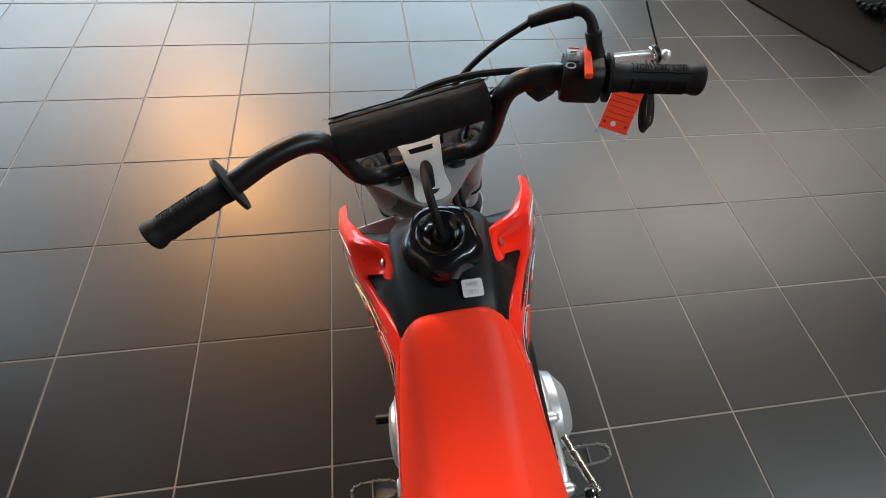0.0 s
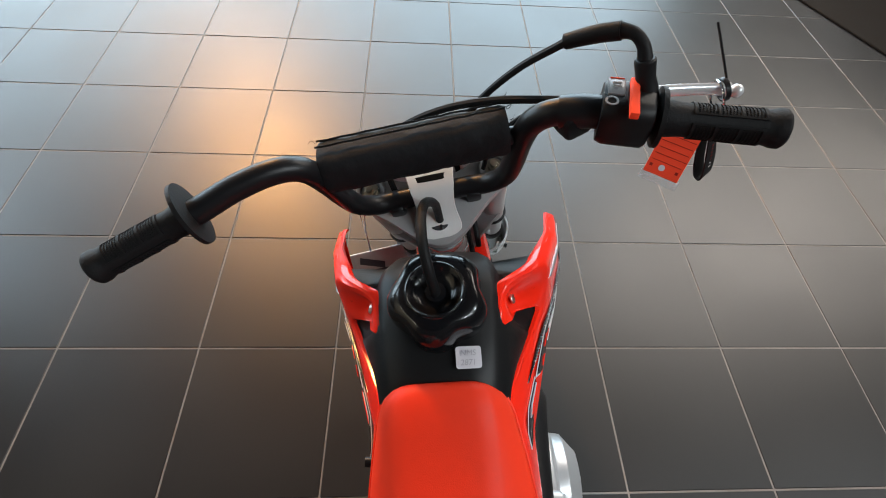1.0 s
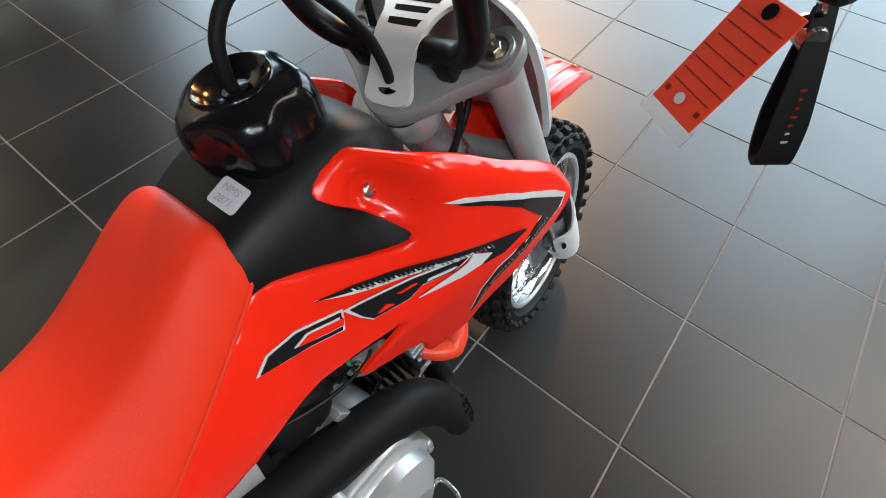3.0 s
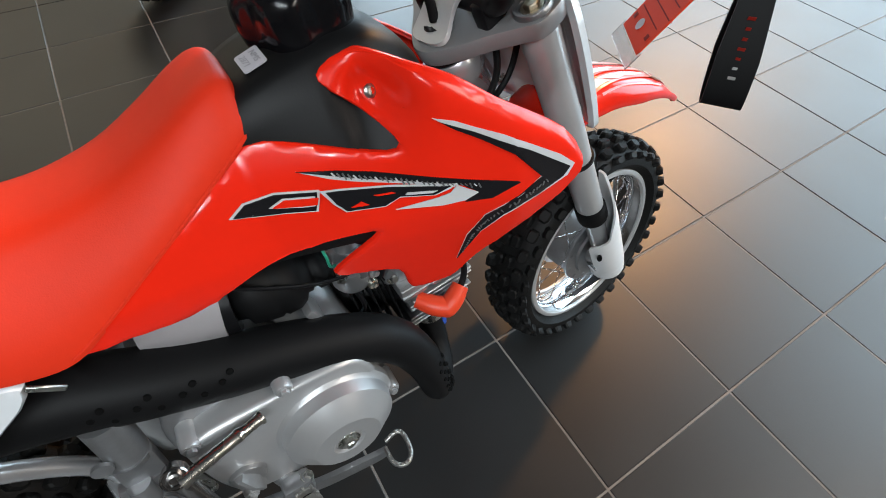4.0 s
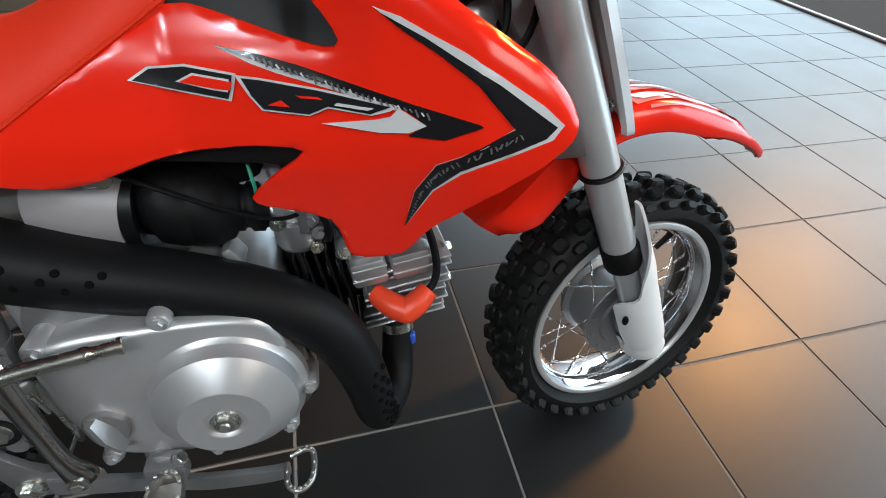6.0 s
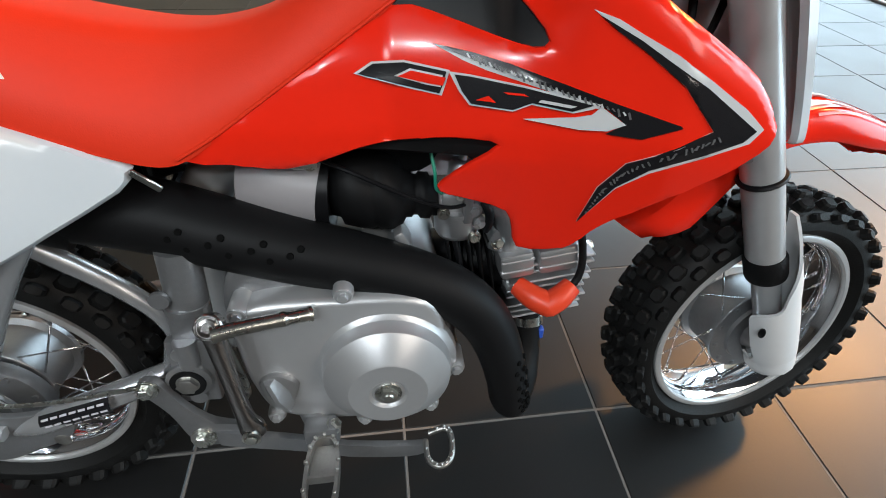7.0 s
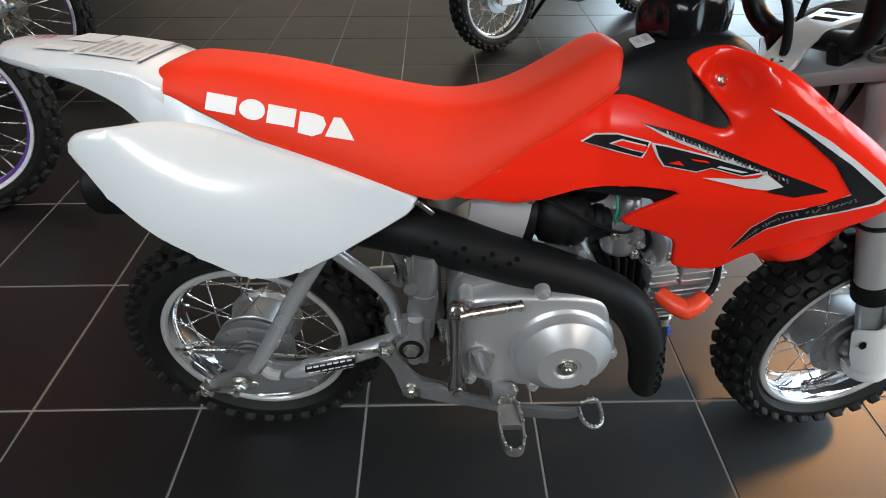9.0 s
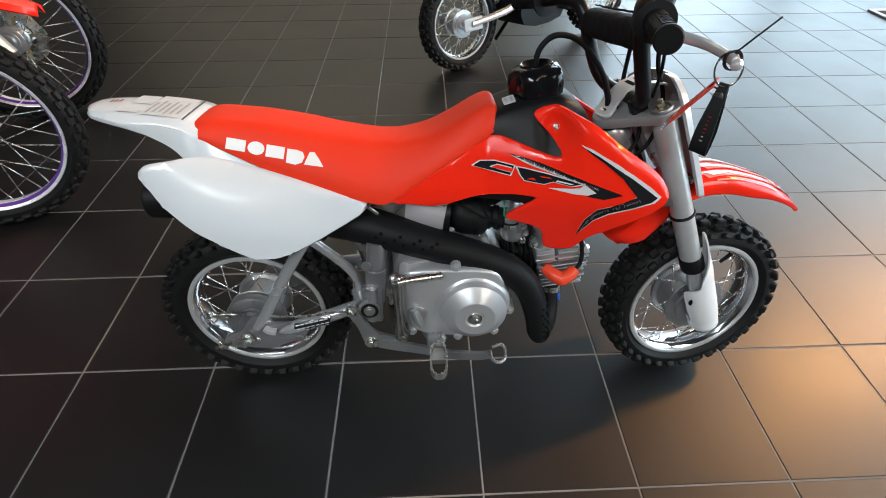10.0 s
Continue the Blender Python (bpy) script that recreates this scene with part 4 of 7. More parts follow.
# number plate in front of the fork: height and half width; the sides curl towards the rider
PL = [(0.6475, 0.022), (0.6450, 0.040), (0.6380, 0.060), (0.6250, 0.0820), (0.6050, 0.0940), (0.5680, 0.0965), (0.5300, 0.0925), (0.4950, 0.0870), (0.4650, 0.0800), (0.4530, 0.0740), (0.4490, 0.0660)]


def plate_x(y, z):
    return 1.026 - 0.47 * z + 0.022 * (1 - (abs(y) / 0.091) ** 2.2)


bm = bmesh.new()
rows = []
PLS = spline(PL, 4)
for z, w in PLS:
    n = 14
    ys = [w * (2 * k / n - 1) for k in range(n + 1)]
    rows.append([(plate_x(y, z) + 0.0035, y, z) for y in ys] + [(plate_x(w, z) - 0.007, w + 0.002, z), (plate_x(w, z) - 0.008, w - 0.0055, z)] + [(plate_x(y, z), y * 0.93, z) for y in ys[::-1]] + [(plate_x(w, z) - 0.008, -w + 0.0055, z), (plate_x(w, z) - 0.007, -w - 0.002, z)])
loft(bm, rows, True, True, ST)
plate = part("number_plate", bm, WHITE, bike, "white plastic front number plate, grey behind", 50)
bm = bmesh.new()
rows = []
for z, w in PLS[5:-3]:
    n = 14
    rows.append([(plate_x(y, z - 0.003) - 0.0015, y, z - 0.003) for y in [w * 0.90 * (2 * k / n - 1) for k in range(n + 1)]])
loft(bm, rows, False, False, ST)
part("plate_back", bm, PLATE_BACK, plate, "", 50)
for s in (-1, 1):
    bm = bmesh.new()
    bolt(bm, (0.800, s * 0.060, 0.478), (-1, s * 0.4, 0.3), 0.005, 0.006, ST)
    part("screw", bm, ZINC, plate)
# front mudguard: station, height, half width
FG = [(0.680, 0.362, 0.036), (0.690, 0.376, 0.050), (0.712, 0.398, 0.058), (0.755, 0.436, 0.056), (0.795, 0.462, 0.052), (0.840, 0.475, 0.053), (0.890, 0.475, 0.057), (0.940, 0.462, 0.059), (0.985, 0.446, 0.059), (1.022, 0.425, 0.056), (1.048, 0.405, 0.051), (1.060, 0.394, 0.044)]
bm = bmesh.new()
rings = []
FGS = spline(FG, 4)
for i, (x, z, w) in enumerate(FGS):
    ax, az, _ = FGS[max(0, i - 1)]
    bx, bz, _ = FGS[min(len(FGS) - 1, i + 1)]
    t = Vector((bx - ax, 0, bz - az)).normalized()
    nrm = Vector((-t.z, 0, t.x))
    drop = float(np.interp(x, (0.68, 0.71, 0.76, 0.82, 0.95, 1.00, 1.06), (0.030, 0.046, 0.040, 0.034, 0.026, 0.017, 0.006)))
    prof = [(-w, -drop), (-w * 0.985, -drop * 0.6), (-w * 0.90, -0.006), (-w * 0.72, -0.0015), (-w * 0.45, 0.000), (-w * 0.36, 0.003), (0, 0.0042)]
    prof = prof + [(-a, b) for a, b in prof[-2::-1]]
    low = [(a * 0.955, b - 0.0035) for a, b in prof[::-1]]
    rings.append([Vector((x, a, z)) + nrm * b for a, b in prof + low])
loft(bm, rings, True, True, ST)
fg = part("front_mudguard", bm, RED, bike, "glossy red front mudguard with pink and white graphics", 50)


def fg_at(x, y):
    z = float(np.interp(x, [q[0] for q in FGS], [q[1] for q in FGS]))
    w = float(np.interp(x, [q[0] for q in FGS], [q[2] for q in FGS]))
    f = abs(y) / w
    return z + float(np.interp(f, (0, 0.36, 0.45, 0.72, 0.9, 1), (0.0042, 0.003, 0.0, -0.0015, -0.006, -0.014))) + 0.0018


def guard_film(x0, x1, a0, a1, b0, b1, mat, lift, slant=0.0):
    """A printed film on both halves of the mudguard: from a0..a1 out from the middle at x0 to b0..b1 at x1."""
    for side in (-1, 1):
        fb = bmesh.new()
        rows = []
        for i in range(11):
            t = i / 10
            lo, hi = a0 + (b0 - a0) * t, a1 + (b1 - a1) * t
            row = []
            for j in range(7):
                y = lo + (hi - lo) * j / 6
                x = x0 + (x1 - x0) * t + slant * j / 6
                row.append(ST @ Vector((x, side * y, fg_at(x, y) + lift)))
            rows.append(row)
        loft(fb, rows, False, False)
        part("graphic", fb, mat, fg)


guard_film(0.835, 0.985, 0.026, 0.046, 0.024, 0.036, PINK, 0.0, 0.012)
guard_film(0.845, 0.985, 0.008, 0.022, 0.008, 0.018, PINK, 0.0, 0.012)
guard_film(0.985, 1.046, 0.006, 0.044, 0.006, 0.030, PINK, 0.0, 0.004)
for x0, x1, a0, a1, b0, b1, slant in ((0.842, 0.872, 0.030, 0.042, 0.028, 0.040, 0.014), (0.880, 0.900, 0.031, 0.041, 0.029, 0.036, 0.020), (0.908, 0.945, 0.028, 0.034, 0.027, 0.033, 0.012), (0.852, 0.890, 0.011, 0.019, 0.010, 0.020, 0.020), (0.897, 0.930, 0.010, 0.018, 0.010, 0.016, -0.014),
                                      (0.990, 1.012, 0.008, 0.040, 0.008, 0.036, 0.006), (1.015, 1.026, 0.012, 0.034, 0.010, 0.030, -0.008), (1.028, 1.043, 0.008, 0.028, 0.008, 0.026, 0.004)):
    guard_film(x0, x1, a0, a1, b0, b1, DECAL_WHITE, 0.0009, slant)
guard_film(0.996, 1.006, 0.016, 0.030, 0.014, 0.026, RED, 0.0016, 0.010)
guard_film(0.860, 0.985, 0.0495, 0.0515, 0.0530, 0.0545, PINK, 0.0)

# handlebar
BAR = [(0.570, 0.266, 0.7335), (0.585, 0.225, 0.738), (0.600, 0.186, 0.741), (0.614, 0.152, 0.745), (0.626, 0.120, 0.743), (0.634, 0.101, 0.731), (0.643, 0.092, 0.704), (0.655, 0.087, 0.668), (0.667, 0.080, 0.637), (0.677, 0.064, 0.619), (0.682, 0.042, 0.614), (0.683, 0.0, 0.614)]
BAR = BAR + mirrored(BAR[-2::-1])
bm = bmesh.new()
tube(bm, BAR, 0.0112, 16, 6, ST)
tube(bm, [(0.643, 0.092, 0.712), (0.643, -0.092, 0.712)], 0.0085, 12, 1, ST)
bar = part("handlebar", bm, STEEL_BLACK, bike, "black painted steel handlebar with a cross brace")
for s in (-1, 1):
    bm = bmesh.new()
    box(bm, (0.026, 0.018, 0.028), ST @ Matrix.Translation((0.685, s * 0.044, 0.605)) @ Matrix.Rotation(-RAKE, 4, "Y"), 0.004, 2)
    part("bar_clamp", bm, STEEL_BLACK, bar, "black bar clamp")
# nylon pad wrapped round the brace
bm = bmesh.new()
rings = []
rnd = random.Random(4)
NP = 44
for i in range(NP + 1):
    y = -0.0815 + 0.1700 * i / NP
    ring = []
    for k in range(28):
        a = 2 * math.pi * k / 28
        taper = 0.80 + 0.20 * i / NP
        rx, rz = 0.0222 * taper, 0.0215
        sq = (abs(math.cos(a)) ** 3 + abs(math.sin(a)) ** 3) ** (-1 / 3)
        wr = 1 + 0.05 * noise.noise(Vector((y * 60, math.cos(a) * 2, math.sin(a) * 2))) + 0.03 * noise.noise(Vector((y * 150, math.cos(a) * 4, math.sin(a) * 4 + 7)))
        end = 0.94 if i in (0, NP) else 1.0
        ring.append((0.6505 + rx * sq * wr * end * math.cos(a), y, 0.713 + rz * sq * wr * end * math.sin(a)))
    rings.append(ring)
loft(bm, rings, True, True, ST)
pad = part("bar_pad", bm, FABRIC, bike, "wrinkled black nylon bar pad", 60)
for a in (1.05, 1.5):
    bm = bmesh.new()
    tube(bm, [(0.648 + 0.0262 * math.cos(a) * 1.04, y, 0.713 + 0.0232 * math.sin(a) * 1.10 + 0.0004 * math.sin(y * 300)) for y in np.linspace(-0.0810, 0.088, 16)], 0.0010, 5, 2, ST)
    part("seam", bm, BLACK, pad)
rnd = random.Random(3)
for k in range(6):
    bm = bmesh.new()
    e = rnd.choice((-0.082, 0.089))
    p0 = Vector((0.648 + rnd.uniform(-0.02, 0.02), e, 0.735))
    tube(bm, [p0, p0 + Vector((rnd.uniform(-0.003, 0.003), math.copysign(0.003, e), 0.003)), p0 + Vector((rnd.uniform(-0.005, 0.005), math.copysign(0.005, e), rnd.uniform(-0.001, 0.006)))], 0.0003, 4, 2, ST)
    part("loose_thread", bm, BLACK, pad)

# grips with ribs
for s in (-1, 1):
    a, b = Vector((0.570, s * 0.269, 0.7335)), Vector((0.599, s * 0.190, 0.741))
    d = (b - a).normalized()
    L = (b - a).length
    m = ST @ axis_to(d, a)
    bm = bmesh.new()
    fr = 0.028 if s > 0 else 0.023
    lathe(bm, [(0, -0.004), (0.0130, -0.004), (0.0146, -0.002), (0.0146, 0.003), (0.0134, 0.006), (0.0128, 0.010), (0.0128, L - 0.016), (0.0138, L - 0.010), (0.0142, L - 0.004), (fr, L - 0.002), (fr, L + 0.0015), (0.014, L + 0.003), (0.011, L + 0.003)], m, 32)
    grip = part("grip", bm, RUBBER, bike, "black ribbed rubber grip with a round flange", 35)
    for i in range(4):
        for a0 in (0.5, 2.6, 4.7):
            bm = bmesh.new()
            h = 0.012 + i * 0.0160
            rows = []
            for aa in np.linspace(a0, a0 + 1.5, 8):
                rows.append([(r * math.cos(aa), h + q, r * math.sin(aa)) for r, q in ((0.0126, 0), (0.0139, 0), (0.0139, 0.0022), (0.0126, 0.0022))])
            loft(bm, rows, True, True, m)
            part("rib", bm, RUBBER, grip)
    for i in range(3):
        for a0 in (0.5, 2.6, 4.7):
            bm = bmesh.new()
            for q in range(9):
                for w in range(5):
                    aa, hh = a0 + 0.14 + 0.152 * q + (0.076 if w % 2 else 0), 0.0165 + i * 0.0160 + 0.0024 * w
                    box(bm, (0.0007, 0.0012, 0.0012), m @ Matrix.Rotation(-aa, 4, "Y") @ Matrix.Translation((0.0131, hh, 0)) @ Matrix.Rotation(0.785, 4, "X"))
            part("knurling", bm, RUBBER, grip, "", 0)
    for aa in (0.5, 2.0, 2.6, 4.1, 4.7, 6.2):
        bm = bmesh.new()
        box(bm, (0.0016, 0.050, 0.0016), m @ Matrix.Rotation(-aa, 4, "Y") @ Matrix.Translation((0.0131, 0.037, 0)))
        part("ridge", bm, RUBBER, grip, smooth=0)
# throttle housing with stop switch
a, b = Vector((0.599, -0.190, 0.741)), Vector((0.613, -0.152, 0.745))
d = (b - a).normalized()
m = ST @ axis_to(d, a)
bm = bmesh.new()
rings = []
for h, r in ((0.006, 0.0185), (0.009, 0.0205), (0.039, 0.0205), (0.044, 0.0185)):
    rings.append([((r * (abs(math.cos(q)) ** 4 + abs(math.sin(q)) ** 4) ** -0.25) * math.cos(q), h, (r * (abs(math.cos(q)) ** 4 + abs(math.sin(q)) ** 4) ** -0.25) * math.sin(q)) for q in [2 * math.pi * k / 32 for k in range(32)]])
loft(bm, rings, True, True, m)
tube(bm, [(0.610, -0.183, 0.752), (0.6125, -0.182, 0.762), (0.614, -0.181, 0.768), (0.617, -0.179, 0.782), (0.6173, -0.1788, 0.7835)], [0.0095, 0.0085, 0.0072, 0.0078, 0.0066], 14, 1, ST)
throttle = part("throttle_housing", bm, BLACK, bike, "black throttle housing with a red stop switch", 40)
for nm, mat, sz, at in (("stop_switch", TAG_RED, (0.040, 0.0066, 0.006), (-0.007, 0.0228, 0.0215)), ("switch_plate", DECAL_GREY, (0.019, 0.0125, 0.003), (0.005, 0.0355, 0.0203)), ("switch_mark", TAG_RED, (0.0012, 0.011, 0.0022), (0.0135, 0.0355, 0.0213)), ("switch_mark", PRINT, (0.0006, 0.006, 0.0004), (0.004, 0.0355, 0.0220)), ("switch_mark", PRINT, (0.0006, 0.006, 0.0004), (0.008, 0.0355, 0.0220))):
    bm = bmesh.new()
    box(bm, sz, m @ Matrix.Translation(at), 0.0008, 2)
    part(nm, bm, mat, throttle, {"stop_switch": "red plastic stop switch"}.get(nm, ""))
bm = bmesh.new()
lathe(bm, [(0.0035, 0), (0.005, 0.0), (0.005, 0.0008), (0.0035, 0.0008)], m @ axis_to((0, 0, 1), (-0.011, 0.0385, 0.0202)), 16, True)
part("screw_ring", bm, DECAL_GREY, throttle)
bm = bmesh.new()
box(bm, (0.024, 0.026, 0.022), ST @ Matrix.Translation((0.621, -0.131, 0.736)) @ Matrix.Rotation(0.35, 4, "Z"), 0.005, 2)
tube(bm, [(0.6135, -0.151, 0.745), (0.619, -0.137, 0.7445), (0.6255, -0.121, 0.743)], [0.0128, 0.0138, 0.0130], 16, 3, ST)
part("lever_perch", bm, STEEL_BLACK, bike, "black lever clamp on the handlebar")
# brake lever
bm = bmesh.new()
tube(bm, [(0.634, -0.146, 0.727), (0.647, -0.178, 0.722), (0.652, -0.212, 0.719), (0.650, -0.244, 0.7155), (0.645, -0.276, 0.7115)], [0.006, 0.0065, 0.006, 0.0055, 0.006], 12, 5, ST, True, 0.7)
bmesh.ops.create_uvsphere(bm, u_segments=16, v_segments=10, radius=0.0060, matrix=ST @ Matrix.Translation((0.643, -0.282, 0.7095)))
part("brake_lever", bm, LEVER, bike, "polished front brake lever with a ball end")
bm = bmesh.new()
tube(bm, [(0.645, -0.272, 0.719), (0.660, -0.272, 0.731), (0.685, -0.272, 0.751)], 0.0011, 6, 3, ST)
lathe(bm, [(0.0088, -0.002), (0.0102, -0.002), (0.0102, 0.002), (0.0088, 0.002)], ST @ axis_to((0, 1, -0.12), (0.6455, -0.271, 0.712)), 18, True)
part("cable_tie", bm, STEEL_BLACK, bike, "black cable tie with an upright tail on the lever")
# cables
bm = bmesh.new()
tube(bm, [(0.617, -0.179, 0.782), (0.622, -0.1778, 0.791), (0.629, -0.173, 0.797), (0.637, -0.165, 0.797)], [0.0056, 0.0048, 0.0048, 0.0062], 12, 5, ST)
tube(bm, [(0.636, -0.166, 0.797), (0.645, -0.150, 0.7925), (0.655, -0.131, 0.785)], [0.0070, 0.0068, 0.0060], 12, 4, ST)
part("throttle_boot", bm, RUBBER, bike, "black ribbed rubber throttle cable boot")
bm = bmesh.new()
tube(bm, [(0.654, -0.132, 0.7855), (0.672, -0.098, 0.758), (0.690, -0.066, 0.721), (0.701, -0.044, 0.685), (0.712, -0.036, 0.655), (0.730, -0.032, 0.620), (0.734, -0.032, 0.575), (0.715, -0.03, 0.525), (0.640, -0.03, 0.490), (0.560, -0.02, 0.47)], 0.0034, 8, 6, ST)
part("throttle_cable", bm, RUBBER, bike, "black throttle cable")
bm = bmesh.new()
tube(bm, [(0.634, -0.140, 0.742), (0.648, -0.110, 0.741), (0.668, -0.065, 0.735), (0.684, -0.020, 0.722), (0.694, 0.020, 0.700), (0.700, 0.042, 0.660), (0.704, 0.044, 0.600), (0.740, 0.040, 0.520), (0.795, 0.048, 0.430), (0.835, 0.055, 0.330), (0.88, 0.058, 0.215)], 0.0036, 8, 6, ST)
part("brake_cable", bm, RUBBER, bike, "black front brake cable")
bm = bmesh.new()
tube(bm, [(0.696, -0.060, 0.622), (0.694, -0.072, 0.660), (0.672, -0.100, 0.705), (0.640, -0.122, 0.734)], 0.0026, 8, 6, ST)
part("switch_wire", bm, RUBBER, bike, "thin black switch wire")
bm = bmesh.new()
tube(bm, [(0.690, -0.03, 0.60), (0.70, -0.035, 0.57), (0.695, -0.04, 0.54), (0.67, -0.04, 0.51)], 0.0035, 8, 6, ST)
part("switch_wire", bm, RUBBER, bike, "thin black wiring")

# ---------------------------------------------------------------- engine
def plate_between(bm, outline, y0, y1, bevel=0.004, per=3, sides=1):
    """A solid with an x-z outline between two side planes, its outer edge rounded."""
    pts = spline(outline, per, True) if per > 1 else outline
    cx, cz = sum(p[0] for p in pts) / len(pts), sum(p[1] for p in pts) / len(pts)

    def ring(y, inset):
        out = []
        for i, (x, z) in enumerate(pts):
            (ax, az), (bx, bz) = pts[i - 1], pts[(i + 1) % len(pts)]
            n = Vector((-(bz - az), bx - ax))
            n = n.normalized() if n.length else Vector((0, 0))
            if n.dot(Vector((cx - x, cz - z))) < 0:
                n = -n
            out.append((x + n.x * inset, y, z + n.y * inset))
        return out
    d = math.copysign(bevel, y1 - y0)
    loft(bm, [ring(y0, 0), ring(y1 - d, 0), ring(y1 - 0.3 * d, bevel * 0.3), ring(y1, bevel)])


CASE = [(0.288, 0.300), (0.292, 0.350), (0.310, 0.376), (0.360, 0.384), (0.420, 0.376), (0.474, 0.362), (0.492, 0.330), (0.503, 0.280), (0.505, 0.232), (0.486, 0.194), (0.440, 0.182), (0.380, 0.184), (0.318, 0.196), (0.292, 0.230)]
bm = bmesh.new()
plate_between(bm, CASE, 0.0, -0.092, 0.006)
plate_between(bm, CASE, 0.0, 0.092, 0.006)
engine = part("engine_case", bm, RAW, bike, "cast aluminium horizontal engine case", 45)
COVER_IN = [(0.300, 0.300), (0.303, 0.338), (0.330, 0.352), (0.390, 0.353), (0.450, 0.350), (0.480, 0.336), (0.492, 0.290), (0.494, 0.236), (0.474, 0.202), (0.430, 0.192), (0.370, 0.196), (0.322, 0.212), (0.306, 0.245)]
bm = bmesh.new()
plate_between(bm, COVER_IN, -0.088, -0.118, 0.007)
part("clutch_cover", bm, COVER, engine, "silver painted right crankcase cover", 45)
bm = bmesh.new()
plate_between(bm, COVER_IN, 0.088, 0.112, 0.007)
lathe(bm, [(0, 0.126), (0.046, 0.126), (0.054, 0.120), (0.056, 0.10)], Matrix.Translation((0.43, 0, 0.275)), 36)
part("dynamo_cover", bm, COVER, engine, "silver painted left crankcase cover", 45)
# stepped round boss with centre bolt
bm = bmesh.new()
BOSS = (0.4325, 0.0, 0.2685)
lathe(bm, [(0.0690, -0.108), (0.0675, -0.1165), (0.0640, -0.1190), (0.0615, -0.1220), (0.0595, -0.1335), (0.0590, -0.1355), (0.0578, -0.1364), (0.0370, -0.1528), (0.0358, -0.1533), (0.0180, -0.1535), (0.0165, -0.1525), (0.0150, -0.1510), (0.0, -0.1510)], Matrix.Translation(BOSS), 56)
for x, z in ((0.462, 0.245), (0.478, 0.250)):
    lathe(bm, [(0, 0), (0.0062, 0), (0.0066, 0.004), (0.0050, 0.010), (0, 0.0105)], axis_to((0.75, -0.6, -0.1), (x - 0.004, -0.132, z)), 14)
part("clutch_boss", bm, COVER, engine, "round silver clutch housing boss", 22)
bm = bmesh.new()
bolt(bm, (BOSS[0], -0.151, BOSS[2]), (0, -1, 0), 0.0085, 0.006)
lathe(bm, [(0.0, 0.006), (0.005, 0.006), (0.004, 0.0075), (0, 0.0075)], axis_to((0, -1, 0), (BOSS[0], -0.151, BOSS[2])), 12)
part("boss_bolt", bm, ZINC, engine)
for x, z in ((0.310, 0.345), (0.400, 0.358), (0.500, 0.255), (0.474, 0.204), (0.405, 0.193), (0.318, 0.210)):
    bm = bmesh.new()
    lathe(bm, [(0.0095, 0), (0.0090, 0.026), (0.0075, 0.029), (0, 0.029)], axis_to((0, -1, 0), (x, -0.090, z)), 18)
    bolt(bm, (x, -0.1185, z), (0, -1, 0), 0.0048, 0.005)
    part("cover_bolt", bm, COVER, engine)
bm = bmesh.new()
plate_between(bm, [(0.3135, 0.2660), (0.3290, 0.2735), (0.3455, 0.2625), (0.3465, 0.2500), (0.3390, 0.2330), (0.3270, 0.2255), (0.3165, 0.2350), (0.3120, 0.2520)], -0.114, -0.124, 0.004)
rows = []
for t in np.linspace(0, 1, 7):
    w = 0.0030 + 0.0075 * math.sin(math.pi * min(1, 0.12 + 0.8 * t))
    x, z = 0.3225 + 0.0125 * t, 0.2690 - 0.0390 * t
    rows.append([(x - w, -0.1225, z - w * 0.3), (x - 0.002, -0.1345 + 0.004 * abs(2 * t - 1), z), (x + 0.002, -0.1345 + 0.004 * abs(2 * t - 1), z), (x + w, -0.1225, z + w * 0.3)])
loft(bm, rows)
part("oil_cap", bm, CASTING, engine, "winged oil filler cap", 40)
# cylinder with fins, and head
bm = bmesh.new()
tube(bm, [(0.48, 0, 0.300), (0.565, 0, 0.313)], 0.040, 24, 1)
part("cylinder", bm, STEEL_BLACK, engine, "black finned cylinder", 30)
for k in range(5):
    x = 0.508 + 0.0100 * k
    z = 0.3040 + 0.15 * (x - 0.512)
    bm = bmesh.new()
    box(bm, (0.0030, 0.104, 0.106), Matrix.Translation((x, 0, z)) @ Matrix.Rotation(radians(-8), 4, "Y"), 0.0012, 1)
    part("fin", bm, RUBBER, engine, "", 30)
TILT_H = Matrix.Rotation(radians(-8), 4, "Y")
bm = bmesh.new()
box(bm, (0.080, 0.092, 0.084), Matrix.Translation((0.602, 0, 0.312)) @ TILT_H, 0.008, 2)
head = part("cylinder_head", bm, RAW, engine, "cast finned cylinder head", 35)
for k in range(8):
    bm = bmesh.new()
    box(bm, (0.092 - 0.005 * (k % 2), 0.114 + 0.004 * (k % 3), 0.0030), Matrix.Translation((0.603 + 0.0012 * k, 0, 0.264 + 0.0100 * k)) @ TILT_H, 0.0012, 1)
    part("fin", bm, CASTING, head, "", 30)
for x, z, w, h in ((0.5700, 0.3345, 0.036, 0.030), (0.6130, 0.3390, 0.042, 0.030)):
    bm = bmesh.new()
    box(bm, (w, 0.128, h), Matrix.Translation((x, 0, z)) @ TILT_H, 0.005, 2)
    part("valve_cover", bm, CASTING, head, "", 35)
    for q in (-0.005, 0.007):
        bm = bmesh.new()
        box(bm, (w * 0.96, 0.1305, 0.0018), Matrix.Translation((x, 0, z + q)) @ TILT_H, 0.0006, 1)
        part("cover_edge", bm, COVER, head, "", 35)
